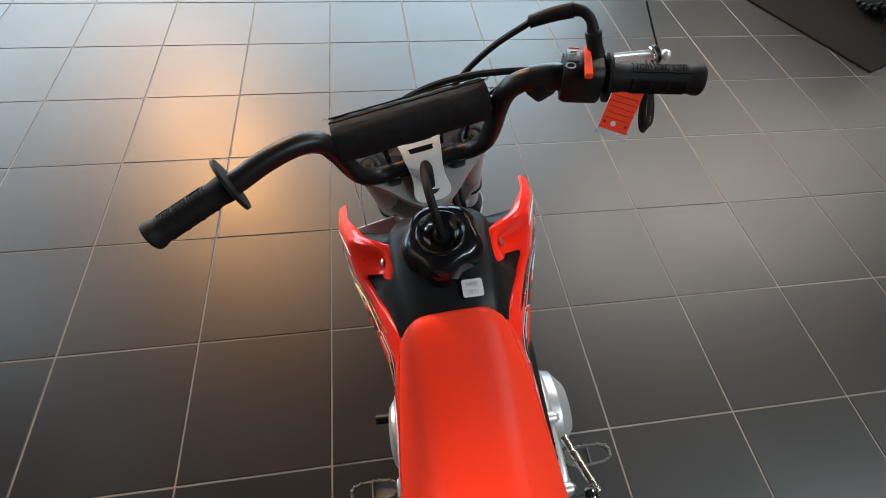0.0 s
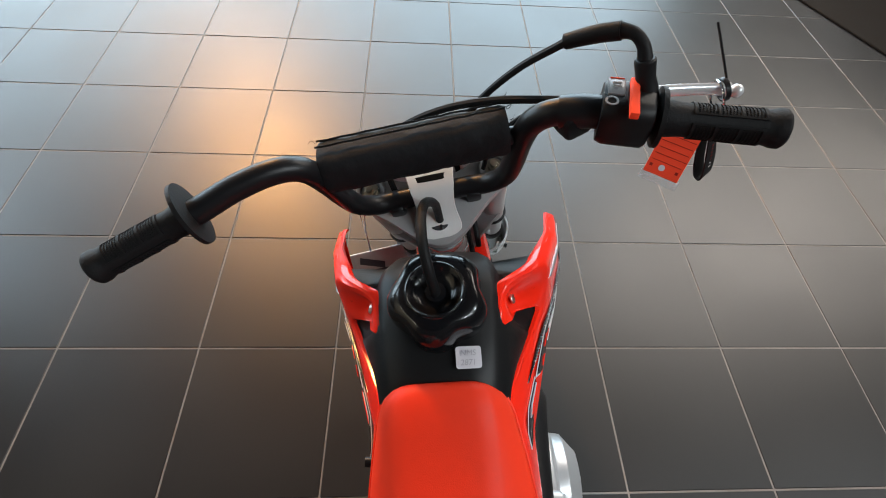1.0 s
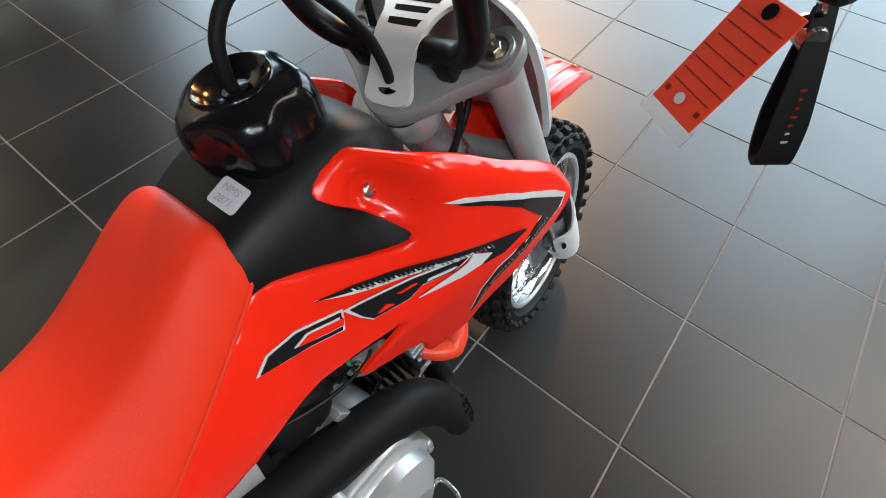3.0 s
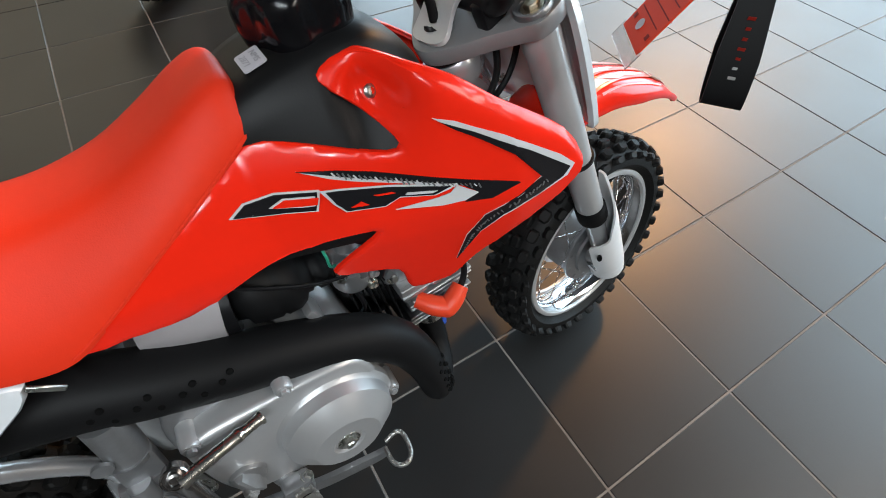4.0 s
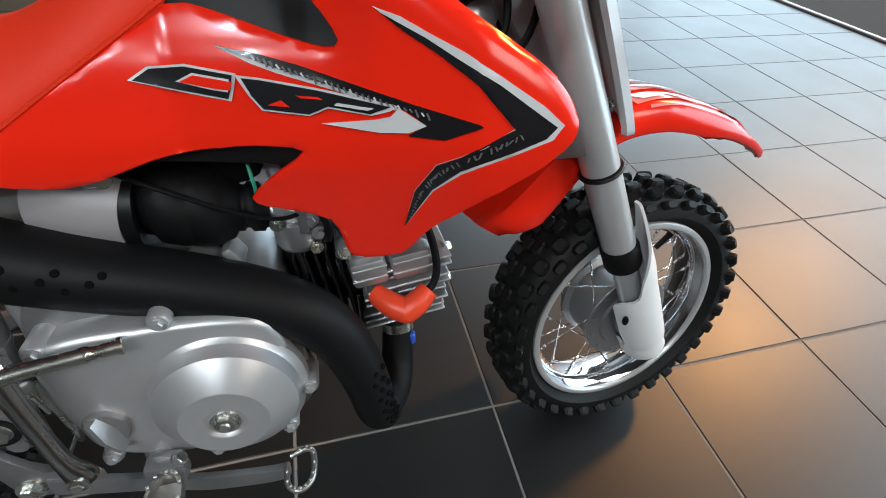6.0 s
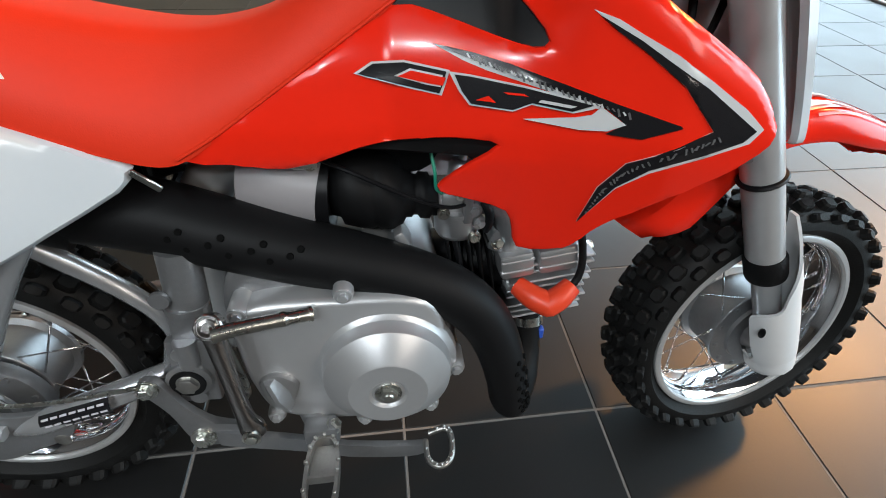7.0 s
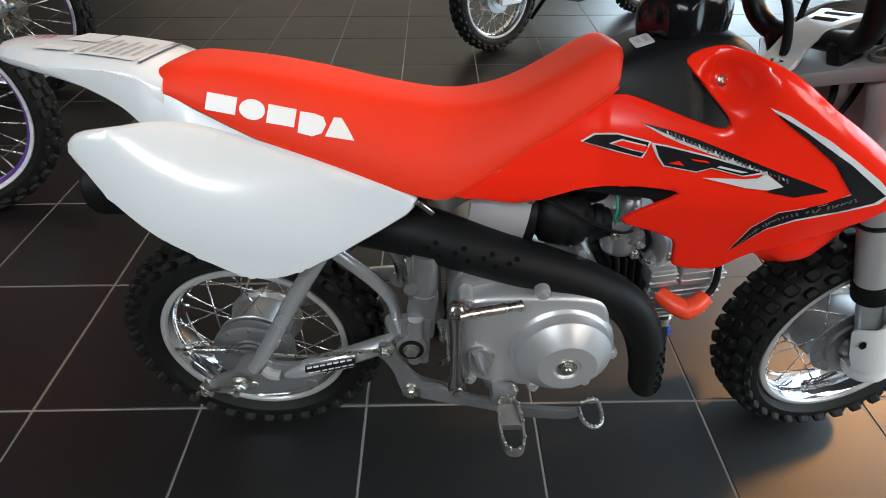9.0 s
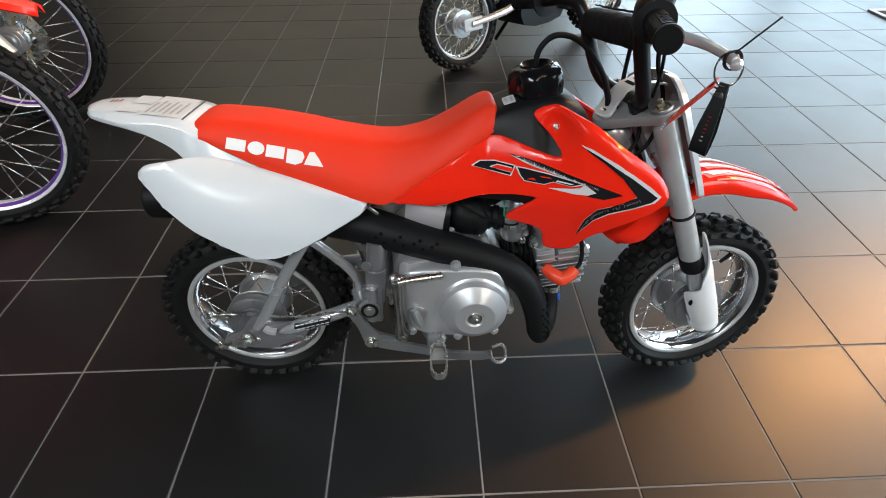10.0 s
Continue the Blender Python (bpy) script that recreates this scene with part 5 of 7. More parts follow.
for z in (0.296, 0.336):
    for y in (-0.035, 0.035):
        bm = bmesh.new()
        bolt(bm, (0.650, y, z), (1, 0, 0.1), 0.0055, 0.010)
        part("head_nut", bm, ZINC, engine)
bm = bmesh.new()
box(bm, (0.020, 0.024, 0.022), Matrix.Translation((0.600, -0.030, 0.250)) @ TILT_H, 0.004, 2)
part("exhaust_port", bm, RAW, engine)
# orange plug cap and lead
bm = bmesh.new()
tube(bm, [(0.574, -0.056, 0.305), (0.588, -0.072, 0.300), (0.602, -0.081, 0.2965)], [0.0105, 0.0130, 0.0132], 16, 4)
tube(bm, [(0.600, -0.081, 0.2955), (0.613, -0.079, 0.303), (0.627, -0.073, 0.313)], [0.0132, 0.0128, 0.0105], 16, 4)
bmesh.ops.create_icosphere(bm, subdivisions=2, radius=0.0131, matrix=Matrix.Translation((0.601, -0.081, 0.2962)))
part("plug_cap", bm, ORANGE, bike, "orange rubber spark plug cap", 50)
bm = bmesh.new()
tube(bm, [(0.625, -0.074, 0.311), (0.634, -0.070, 0.323), (0.636, -0.066, 0.345), (0.628, -0.060, 0.380), (0.605, -0.050, 0.415), (0.58, -0.03, 0.45)], 0.0040, 10, 6)
part("plug_lead", bm, RUBBER, bike, "black plug lead")
# intake: manifold elbow, carburettor with round float bowl, boot, air box
bm = bmesh.new()
tube(bm, [(0.512, -0.040, 0.405), (0.532, -0.044, 0.404), (0.552, -0.046, 0.394), (0.561, -0.044, 0.372), (0.562, -0.040, 0.352)], [0.0125, 0.0130, 0.0135, 0.0145, 0.016], 18, 5)
plate_between(bm, [(0.545, 0.372), (0.560, 0.376), (0.578, 0.364), (0.584, 0.350), (0.560, 0.346), (0.540, 0.352)], -0.030, -0.054, 0.004)
box(bm, (0.010, 0.040, 0.034), Matrix.Translation((0.517, -0.042, 0.404)), 0.003, 2)
inlet = part("inlet_manifold", bm, RAW, bike, "cast inlet manifold elbow", 40)
for p in ((0.577, -0.052, 0.362), (0.549, -0.052, 0.358)):
    bm = bmesh.new()
    bolt(bm, p, (0.2, -1, 0.4), 0.0048, 0.008)
    part("bolt", bm, ZINC, inlet)
bm = bmesh.new()
lathe(bm, [(0, 0), (0.014, 0.0), (0.0195, 0.003), (0.0225, 0.009), (0.0230, 0.028), (0.0245, 0.029), (0.0245, 0.033), (0.021, 0.034), (0, 0.034)], axis_to((0, 0, 1), (0.494, -0.037, 0.366)), 28)
box(bm, (0.036, 0.036, 0.024), Matrix.Translation((0.494, -0.037, 0.409)), 0.006, 2)
tube(bm, [(0.470, -0.037, 0.407), (0.514, -0.040, 0.405)], 0.0150, 20, 1)
lathe(bm, [(0, 0), (0.013, 0), (0.013, 0.020), (0.010, 0.025), (0.004, 0.026), (0.004, 0.034), (0, 0.034)], axis_to((0.1, 0, 1), (0.496, -0.036, 0.420)), 20)
carb = part("carburettor", bm, CASTING, bike, "small die-cast carburettor with a round float bowl", 35)
carb.matrix_basis = Matrix.Translation((0.016, 0.0, -0.003))
for p, d, r in (((0.478, -0.056, 0.402), (0, -1, 0), 0.0045), ((0.507, -0.056, 0.404), (0, -1, 0), 0.0055), ((0.512, -0.056, 0.390), (0.3, -1, 0), 0.0050), ((0.494, -0.054, 0.418), (0, -1, 0.4), 0.0040), ((0.508, -0.056, 0.374), (0.3, -1, 0), 0.0045)):
    bm = bmesh.new()
    lathe(bm, [(0, 0), (r * 1.35, 0.0), (r * 1.35, 0.004), (0, 0.004)], axis_to(d, p), 14)
    bolt(bm, Vector(p) + Vector(d) * 0.003, d, r * 0.8, 0.005)
    part("screw", bm, CASTING if r > 0.0045 else ZINC, carb, "", 35)
bm = bmesh.new()
tube(bm, [(0.515, -0.057, 0.412), (0.520, -0.060, 0.404), (0.522, -0.060, 0.392), (0.519, -0.058, 0.380)], [0.0035, 0.0045, 0.0045, 0.0035], 10, 4)
part("choke_lever", bm, STEEL_BLACK, carb, "black choke lever")
bm = bmesh.new()
rings = []
BOOT = [(0.372, 0.424, 0.026), (0.384, 0.424, 0.030), (0.387, 0.423, 0.036), (0.400, 0.421, 0.038), (0.413, 0.419, 0.0385), (0.416, 0.4185, 0.0365), (0.419, 0.418, 0.0385), (0.432, 0.415, 0.036), (0.440, 0.413, 0.030), (0.444, 0.412, 0.023), (0.449, 0.411, 0.0225), (0.451, 0.4105, 0.0195), (0.455, 0.410, 0.0195), (0.457, 0.4095, 0.0225), (0.466, 0.4085, 0.0225), (0.468, 0.408, 0.0190), (0.474, 0.407, 0.0190)]
for x, z, r in BOOT:
    rings.append([(x, -0.036 + r * math.cos(2 * math.pi * k / 28), z + r * math.sin(2 * math.pi * k / 28)) for k in range(28)])
loft(bm, rings)
boot = part("intake_boot", bm, SOFT_BLACK, bike, "black rubber bellows intake boot", 75)
boot.matrix_basis = Matrix.Translation((0.016, 0.0, -0.001))
bm = bmesh.new()
tube(bm, [(0.318, -0.024, 0.430), (0.350, -0.028, 0.426), (0.386, -0.033, 0.420)], [0.033, 0.0385, 0.0385], 28, 4)
air = part("air_box", bm, GREY_PLATE, bike, "silver air box neck", 40)
bm = bmesh.new()
tube(bm, [(0.384, -0.033, 0.4203), (0.395, -0.034, 0.4195)], 0.0375, 28, 1)
part("clamp_band", bm, STEEL_BLACK, air)
bm = bmesh.new()
box(bm, (0.040, 0.040, 0.012), Matrix.Translation((0.436, -0.052, 0.374)) @ Matrix.Rotation(radians(14), 4, "Y"), 0.004, 2)
box(bm, (0.010, 0.030, 0.022), Matrix.Translation((0.455, -0.058, 0.378)) @ Matrix.Rotation(radians(-28), 4, "Y"), 0.003, 2)
part("case_lug", bm, CASTING, bike, "cast aluminium lug on the crankcase", 40)
bm = bmesh.new()
plate_between(bm, [(0.37, 0.475), (0.42, 0.490), (0.49, 0.495), (0.55, 0.49), (0.55, 0.47), (0.50, 0.452), (0.475, 0.428), (0.395, 0.432)], 0.040, -0.030, 0.006)
sheet(bm, [(0.388, 0.4655), (0.410, 0.4725), (0.445, 0.4697), (0.474, 0.4688), (0.508, 0.4685), (0.518, 0.4600), (0.545, 0.466), (0.548, 0.492), (0.500, 0.500), (0.440, 0.492), (0.395, 0.476)], lambda x, z: flank(x, z) - 0.008, 0.006, 0.008, 2)
part("inner_shield", bm, BLACK, bike, "black plastic inner shield under the tank", 45)
bm = bmesh.new()
plate_between(bm, [(0.452, 0.424), (0.470, 0.446), (0.520, 0.447), (0.506, 0.424)], -0.024, -0.028, 0.0008, 1)
part("ignition_box", bm, PAPER, bike, "small pale ignition unit")
for pts, mat, r in (([(0.482, -0.060, 0.462), (0.485, -0.068, 0.445), (0.486, -0.066, 0.430), (0.492, -0.058, 0.420)], GREEN, 0.0016), ([(0.376, -0.048, 0.458), (0.410, -0.070, 0.452), (0.450, -0.074, 0.432), (0.480, -0.070, 0.416), (0.500, -0.066, 0.409), (0.514, -0.060, 0.408)], STEEL_BLACK, 0.0019),
                    ([(0.505, -0.05, 0.37), (0.51, -0.055, 0.34), (0.50, -0.05, 0.32)], STEEL_BLACK, 0.003)):
    bm = bmesh.new()
    tube(bm, pts, r, 8, 6)
    part("wire", bm, mat, bike)
bm = bmesh.new()
box(bm, (0.024, 0.003, 0.006), Matrix.Translation((0.263, -0.087, 0.458)) @ Matrix.Rotation(radians(42), 4, "Y"), 0.001, 1)
part("panel_tab", bm, ZINC, bike)
bm = bmesh.new()
lathe(bm, [(0, 0), (0.006, 0), (0.006, 0.010), (0, 0.010)], axis_to((0.3, -1, 0.1), (0.380, -0.062, 0.458)), 12)
box(bm, (0.012, 0.008, 0.020), Matrix.Translation((0.372, -0.064, 0.462)), 0.002, 1)
part("frame_bolt", bm, ZINC, bike)

# ---------------------------------------------------------------- exhaust: pipe, hot elbow and perforated shield
bm = bmesh.new()
tube(bm, [(0.598, -0.028, 0.262), (0.597, -0.036, 0.232), (0.593, -0.052, 0.198), (0.584, -0.074, 0.180), (0.570, -0.096, 0.180)], [0.0145, 0.0172, 0.0190, 0.0200, 0.0200], 20, 6)
pipe = part("exhaust_pipe", bm, EXHAUST, bike, "matt black exhaust header pipe", 45)
bm = bmesh.new()
tube(bm, [(0.18, -0.050, 0.405), (0.12, -0.054, 0.440), (0.02, -0.058, 0.468), (-0.082, -0.058, 0.475), (-0.100, -0.058, 0.476), (-0.104, -0.058, 0.476)], [0.026, 0.032, 0.033, 0.033, 0.032, 0.020], 20, 5)
part("silencer", bm, EXHAUST, bike, "matt black silencer behind the side panel", 45)
bm = bmesh.new()
EX = [(0.578, -0.096, 0.178, 0.0165), (0.568, -0.104, 0.180, 0.0200), (0.5605, -0.108, 0.196, 0.0218), (0.5555, -0.108, 0.228, 0.0228), (0.545, -0.104, 0.268, 0.0245), (0.528, -0.098, 0.303, 0.0260), (0.500, -0.092, 0.330, 0.0270), (0.456, -0.086, 0.351, 0.0280), (0.408, -0.081, 0.367, 0.0290), (0.360, -0.076, 0.380, 0.0305), (0.300, -0.067, 0.397, 0.0325), (0.240, -0.054, 0.411, 0.0335), (0.170, -0.046, 0.422, 0.0320)]
tube(bm, [e[:3] for e in EX], [e[3] for e in EX], 24, 6, None, True, 0.92)
shield = part("heat_shield", bm, EXHAUST, pipe, "matt black perforated exhaust heat shield", 60)
EXS = spline(EX, 8)


def on_shield(i, around, lift):
    """A place and outward way on the shield: i along it, around from straight out (0) to up (1)."""
    p = Vector(EXS[i][:3])
    t = (Vector(EXS[i + 1][:3]) - Vector(EXS[i - 1][:3])).normalized()
    out = Vector((0, -1, 0))
    out = (out - t * out.dot(t)).normalized()
    up = t.cross(out)
    if up.z < 0 and abs(up.z) > 0.3:
        up = -up
    d = (out * math.cos(around) + up * math.sin(around)).normalized()
    return p + d * (EXS[i][3] * (0.93 if abs(math.cos(around)) > 0.7 else 1.0) + lift), d


for row, base in enumerate((0.66, 0.38, 0.10)):
    for k in range(4 if row < 2 else 3):
        i = 71 + 4 * k + (0, 1, 3)[row]
        aro = base - 0.11 * k
        if i < len(EXS) - 2:
            at, d = on_shield(i, aro, 0.0)
            bm = bmesh.new()
            lathe(bm, [(0, 0.0012), (0.0027, 0.0012), (0.0035, -0.001)], axis_to(d, at), 12)
            part("vent_hole", bm, HOLE, pipe)
for k in range(11):
    i = 9 + 2 * k
    for aro in (0.45, 0.95) if k % 2 else (0.7, 1.2):
        at, d = on_shield(i, aro, 0.0)
        bm = bmesh.new()
        lathe(bm, [(0, 0.001), (0.0024, 0.001), (0.0031, -0.001)], axis_to(d, at), 10)
        part("vent_hole", bm, HOLE, pipe)
bm = bmesh.new()
lathe(bm, [(0.014, 0), (0.018, 0.0), (0.018, 0.010), (0.014, 0.010)], axis_to((0, -0.35, -1), (0.598, -0.034, 0.243)), 18, True)
part("exhaust_clamp", bm, ZINC, pipe)
bm = bmesh.new()
box(bm, (0.008, 0.010, 0.016), Matrix.Translation((0.612, -0.046, 0.224)), 0.002, 1)
part("blue_clip", bm, BLUE, pipe, "small blue plastic clip")

# ---------------------------------------------------------------- frame, swing arm, stand, pegs, pedals
bm = bmesh.new()
tube(bm, [(0.625, 0, 0.555), (0.50, 0, 0.50), (0.38, 0, 0.462), (0.30, 0, 0.440), (0.262, 0, 0.39), (0.256, 0, 0.30), (0.262, 0, 0.22)], 0.024, 18, 5)
tube(bm, [(0.30, 0.0, 0.445), (0.15, 0.0, 0.49), (0.0, 0.0, 0.53), (-0.06, 0, 0.55)], 0.016, 14, 4)
part("frame", bm, SILVER, bike, "silver painted backbone frame", 45)
for s in (-1, 1):
    bm = bmesh.new()
    tube(bm, [(0.262, s * 0.078, 0.392), (0.257, s * 0.082, 0.330)], 0.0175, 18, 1)
    tube(bm, [(0.2565, s * 0.0825, 0.337), (0.2560, s * 0.0828, 0.331)], 0.0192, 18, 1)
    box(bm, (0.038, 0.014, 0.076), Matrix.Translation((0.2545, s * 0.086, 0.300)) @ Matrix.Rotation(radians(6), 4, "Y"), 0.004, 2)
    box(bm, (0.040, 0.013, 0.084), Matrix.Translation((0.245, s * 0.089, 0.258)) @ Matrix.Rotation(radians(4), 4, "Y"), 0.004, 2)
    lathe(bm, [(0, 0), (0.021, 0.0), (0.021, 0.006), (0.017, 0.008), (0, 0.008)], axis_to((0, s, 0), (0.240, s * 0.094, 0.252)), 24)
    br = part("pivot_bracket", bm, RAW, bike, "silver welded pivot bracket", 40)
    bm = bmesh.new()
    bolt(bm, (0.240, s * 0.102, 0.252), (0, s, 0), 0.0100, 0.007)
    part("pivot_bolt", bm, DULL_STEEL, br)
    bm = bmesh.new()
    lathe(bm, [(0.0110, 0.0), (0.0165, 0.0), (0.0165, 0.0022), (0.0110, 0.0022)], axis_to((0, s, 0), (0.240, s * 0.1015, 0.252)), 24, True)
    part("washer", bm, BLACK, br)
    bm = bmesh.new()
    tube(bm, [(0.2475, s * 0.095, 0.301), (0.2465, s * 0.098, 0.272)], [0.0105, 0.0090], 16, 1)
    lathe(bm, [(0, 0), (0.0075, 0), (0.0075, 0.004), (0.004, 0.005), (0, 0.004)], axis_to((0, s, 0), (0.243, s * 0.100, 0.290)), 16)
    part("cast_lug", bm, CASTING, br, "", 40)
    for z in (0.228, 0.352):
        bm = bmesh.new()
        lathe(bm, [(0, 0), (0.0085, 0), (0.0085, 0.004), (0, 0.005)], axis_to((0, s, 0), (0.243, s * 0.096, z)), 14)
        part("weld_boss", bm, RAW, br)
    # swing arm side: lower arm, two stays that meet above, end plate and adjuster
    bm = bmesh.new()
    tube(bm, [(0.238, s * 0.074, 0.250), (0.150, s * 0.090, 0.228), (0.100, s * 0.095, 0.213), (0.078, s * 0.097, 0.206), (0.062, s * 0.098, 0.201)], [0.013, 0.0135, 0.0135, 0.0100, 0.0040], 14, 4)
    tube(bm, [(0.022, s * 0.094, 0.212), (0.058, s * 0.092, 0.267), (0.093, s * 0.089, 0.326), (0.124, s * 0.086, 0.374), (0.150, s * 0.080, 0.410)], 0.0108, 14, 4)
    tube(bm, [(0.218, s * 0.050, 0.250), (0.216, s * 0.050, 0.282), (0.204, s * 0.050, 0.310), (0.176, s * 0.052, 0.346), (0.128, s * 0.064, 0.405)], 0.0092, 14, 5)
    tube(bm, [(0.212, s * 0.044, 0.252), (0.226, s * 0.085, 0.252)], 0.0135, 14, 1)
    sw = part("swing_arm", bm, ARM, bike, "silver tubular swing arm", 45)
    bm = bmesh.new()
    plate_between(bm, [(-0.050, 0.176), (-0.040, 0.194), (-0.010, 0.209), (0.012, 0.236), (0.034, 0.242), (0.050, 0.226), (0.072, 0.222), (0.100, 0.222), (0.118, 0.207), (0.104, 0.184), (0.075, 0.172), (0.042, 0.160), (0.012, 0.161), (-0.012, 0.166), (-0.036, 0.164)], s * 0.092, s * 0.099, 0.002)
    part("end_plate", bm, RAW, sw, "", 40)
    for x, z, r in ((0.016, 0.183, 0.0060), (0.046, 0.2270, 0.0050), (0.098, 0.183, 0.0080)):
        bm = bmesh.new()
        lathe(bm, [(0, 0.0010), (r * 0.8, 0.0012), (r, 0.0)], axis_to((0, s, 0), (x, s * 0.099, z)), 16)
        part("plate_hole", bm, ZINC if r < 0.007 else DULL_STEEL, sw)
    bm = bmesh.new()
    box(bm, (0.004, 0.014, 0.026), Matrix.Translation((-0.050, s * 0.101, 0.179)) @ Matrix.Rotation(radians(-22), 4, "Y"), 0.001, 1)
    tube(bm, [(-0.066, s * 0.104, 0.170), (-0.010, s * 0.104, 0.190)], 0.0032, 8, 1)
    bolt(bm, (-0.052, s * 0.104, 0.176), (-1, 0, -0.4), 0.0055, 0.006)
    bolt(bm, (0.0, s * 0.103, 0.190), (0, s, 0), 0.0095, 0.010)
    lathe(bm, [(0, 0), (0.004, 0), (0.004, 0.012), (0, 0.012)], axis_to((0, s, 0), (0.0, s * 0.112, 0.190)), 10)
    part("chain_adjuster", bm, ZINC, sw, "zinc chain adjuster and axle nut")
    bm = bmesh.new()
    tube(bm, [(0.038, s * 0.100, 0.214), (0.046, s * 0.104, 0.210), (0.058, s * 0.104, 0.207)], 0.0075, 8, 3)
    part("weld_bead", bm, SILVER, sw)
bm = bmesh.new()
rows = []
for t in np.linspace(0, 1, 6):
    x, z = 0.095 + 0.070 * t, 0.2145 + 0.018 * t
    rows.append([(x, -0.0935 - 0.0143 * math.cos(a), z + 0.0143 * math.sin(a)) for a in np.linspace(-0.9, 0.9, 9)])
loft(bm, rows, False, False)
lab = part("warning_label", bm, DECAL_BLACK, bike, "black printed label wrapped on the swing arm")
for k in range(3):
    for q in range(7):
        bm = bmesh.new()
        x, z = 0.098 + 0.0092 * q + 0.002 * (k % 2), 0.2145 + 0.018 * ((0.003 + 0.0092 * q) / 0.070)
        aa = -0.55 + 0.5 * k
        rows = [[(x + u, -0.0935 - 0.0149 * math.cos(a), z + 0.257 * u + 0.0149 * math.sin(a)) for a in (aa, aa + 0.16)] for u in (0, 0.0070)]
        loft(bm, rows, False, False)
        part("print_bar", bm, PAPER, lab)
wheel(bike, (0.0, 0.0, 0.193), "rear_wheel", hub_mat=RAW)
# rear drum backing plate, with brake arm, rod and spring
bm = bmesh.new()
lathe(bm, [(0.012, -0.040), (0.012, -0.060), (0.030, -0.060), (0.034, -0.054), (0.052, -0.052), (0.058, -0.049), (0.060, -0.043), (0.060, -0.036)], Matrix.Translation((0, 0, 0.187)), 40)
tube(bm, [(0.030 * math.cos(a), -0.056, 0.187 + 0.036 * math.sin(a)) for a in np.linspace(0.3, 2.6, 8)], 0.003, 6, 2)
for k in range(10):
    a = 0.2 + 2 * math.pi * k / 10
    lathe(bm, [(0, 0), (0.0032, 0), (0.0032, 0.0025), (0, 0.003)], axis_to((0, -1, 0), (0.0530 * math.cos(a), -0.0505, 0.187 + 0.0530 * math.sin(a))), 8)
part("brake_backing_plate", bm, RAW, bike, "cast brake backing plate")
bm = bmesh.new()
tube(bm, [(-0.046, -0.068, 0.212), (-0.058, -0.074, 0.226), (-0.066, -0.078, 0.236)], 0.006, 8, 3, None, True, 0.6)
tube(bm, [(-0.085, -0.082, 0.236), (-0.060, -0.082, 0.236), (0.00, -0.088, 0.238), (0.10, -0.106, 0.246), (0.200, -0.112, 0.262)], 0.0022, 8, 4)
for k in range(22):
    x = -0.060 + 0.0022 * k
    lathe(bm, [(0.0038, -0.0007), (0.0050, -0.0007), (0.0050, 0.0007), (0.0038, 0.0007)], axis_to((1, -0.08, 0.03), (x, -0.082 - 0.0001 * k, 0.2362 + 0.00005 * k)), 10, True)
bolt(bm, (-0.066, -0.082, 0.237), (0, -1, 0), 0.006, 0.008)
part("brake_rod", bm, ZINC, bike, "rear brake rod with return spring")
bm = bmesh.new()
plate_between(bm, [(0.198, 0.262), (0.213, 0.264), (0.222, 0.246), (0.232, 0.222), (0.252, 0.197), (0.288, 0.181), (0.288, 0.157), (0.250, 0.160), (0.229, 0.163), (0.221, 0.182), (0.213, 0.216), (0.198, 0.248)], -0.100, -0.108, 0.002)
link = part("pedal_link", bm, RAW, bike, "silver brake pedal link plate", 40)
for x, z, r in ((0.206, 0.2555, 0.0070), (0.2365, 0.1765, 0.0085)):
    bm = bmesh.new()
    lathe(bm, [(0, 0), (r * 1.5, 0), (r * 1.5, 0.002), (0, 0.002)], axis_to((0, -1, 0), (x, -0.108, z)), 20)
    bolt(bm, (x, -0.110, z), (0, -1, 0), r, 0.007)
    part("link_bolt", bm, ZINC, link)
bm = bmesh.new()
rows = []
for x, y, z, h in spline([(0.250, -0.106, 0.172, 0.0120), (0.285, -0.110, 0.166, 0.0120), (0.318, -0.114, 0.162, 0.0115), (0.350, -0.118, 0.157, 0.0110), (0.385, -0.124, 0.152, 0.0110), (0.430, -0.130, 0.152, 0.0105), (0.456, -0.135, 0.157, 0.0095), (0.468, -0.139, 0.166, 0.0070)], 4):
    rows.append([(x, y, z - h), (x, y - 0.0035, z - h + 0.001), (x, y - 0.0045, z), (x, y - 0.0035, z + h - 0.001), (x, y, z + h), (x, y + 0.003, z + h), (x, y + 0.003, z - h)])
loft(bm, rows)
pedal = part("brake_pedal", bm, RAW, bike, "dull silver flat rear brake pedal", 40)
LOOP_P = [(0.466, -0.138, 0.172), (0.4665, -0.158, 0.172), (0.474, -0.168, 0.173), (0.484, -0.168, 0.174), (0.4915, -0.158, 0.176), (0.4925, -0.138, 0.179), (0.486, -0.131, 0.180), (0.470, -0.132, 0.175)]
bm = bmesh.new()
tube(bm, LOOP_P, 0.0030, 10, 5)
loop = part("toe_loop", bm, DULL_STEEL, pedal, "serrated steel toe loop")
for q in spline(LOOP_P, 2)[1:-1]:
    bm = bmesh.new()
    box(bm, (0.0030, 0.0030, 0.0040), Matrix.Translation((q[0], q[1], q[2] + 0.0028)) @ Matrix.Rotation(0.7, 4, "Z"), 0.0006, 1)
    part("tooth", bm, DULL_STEEL, pedal, smooth=0)
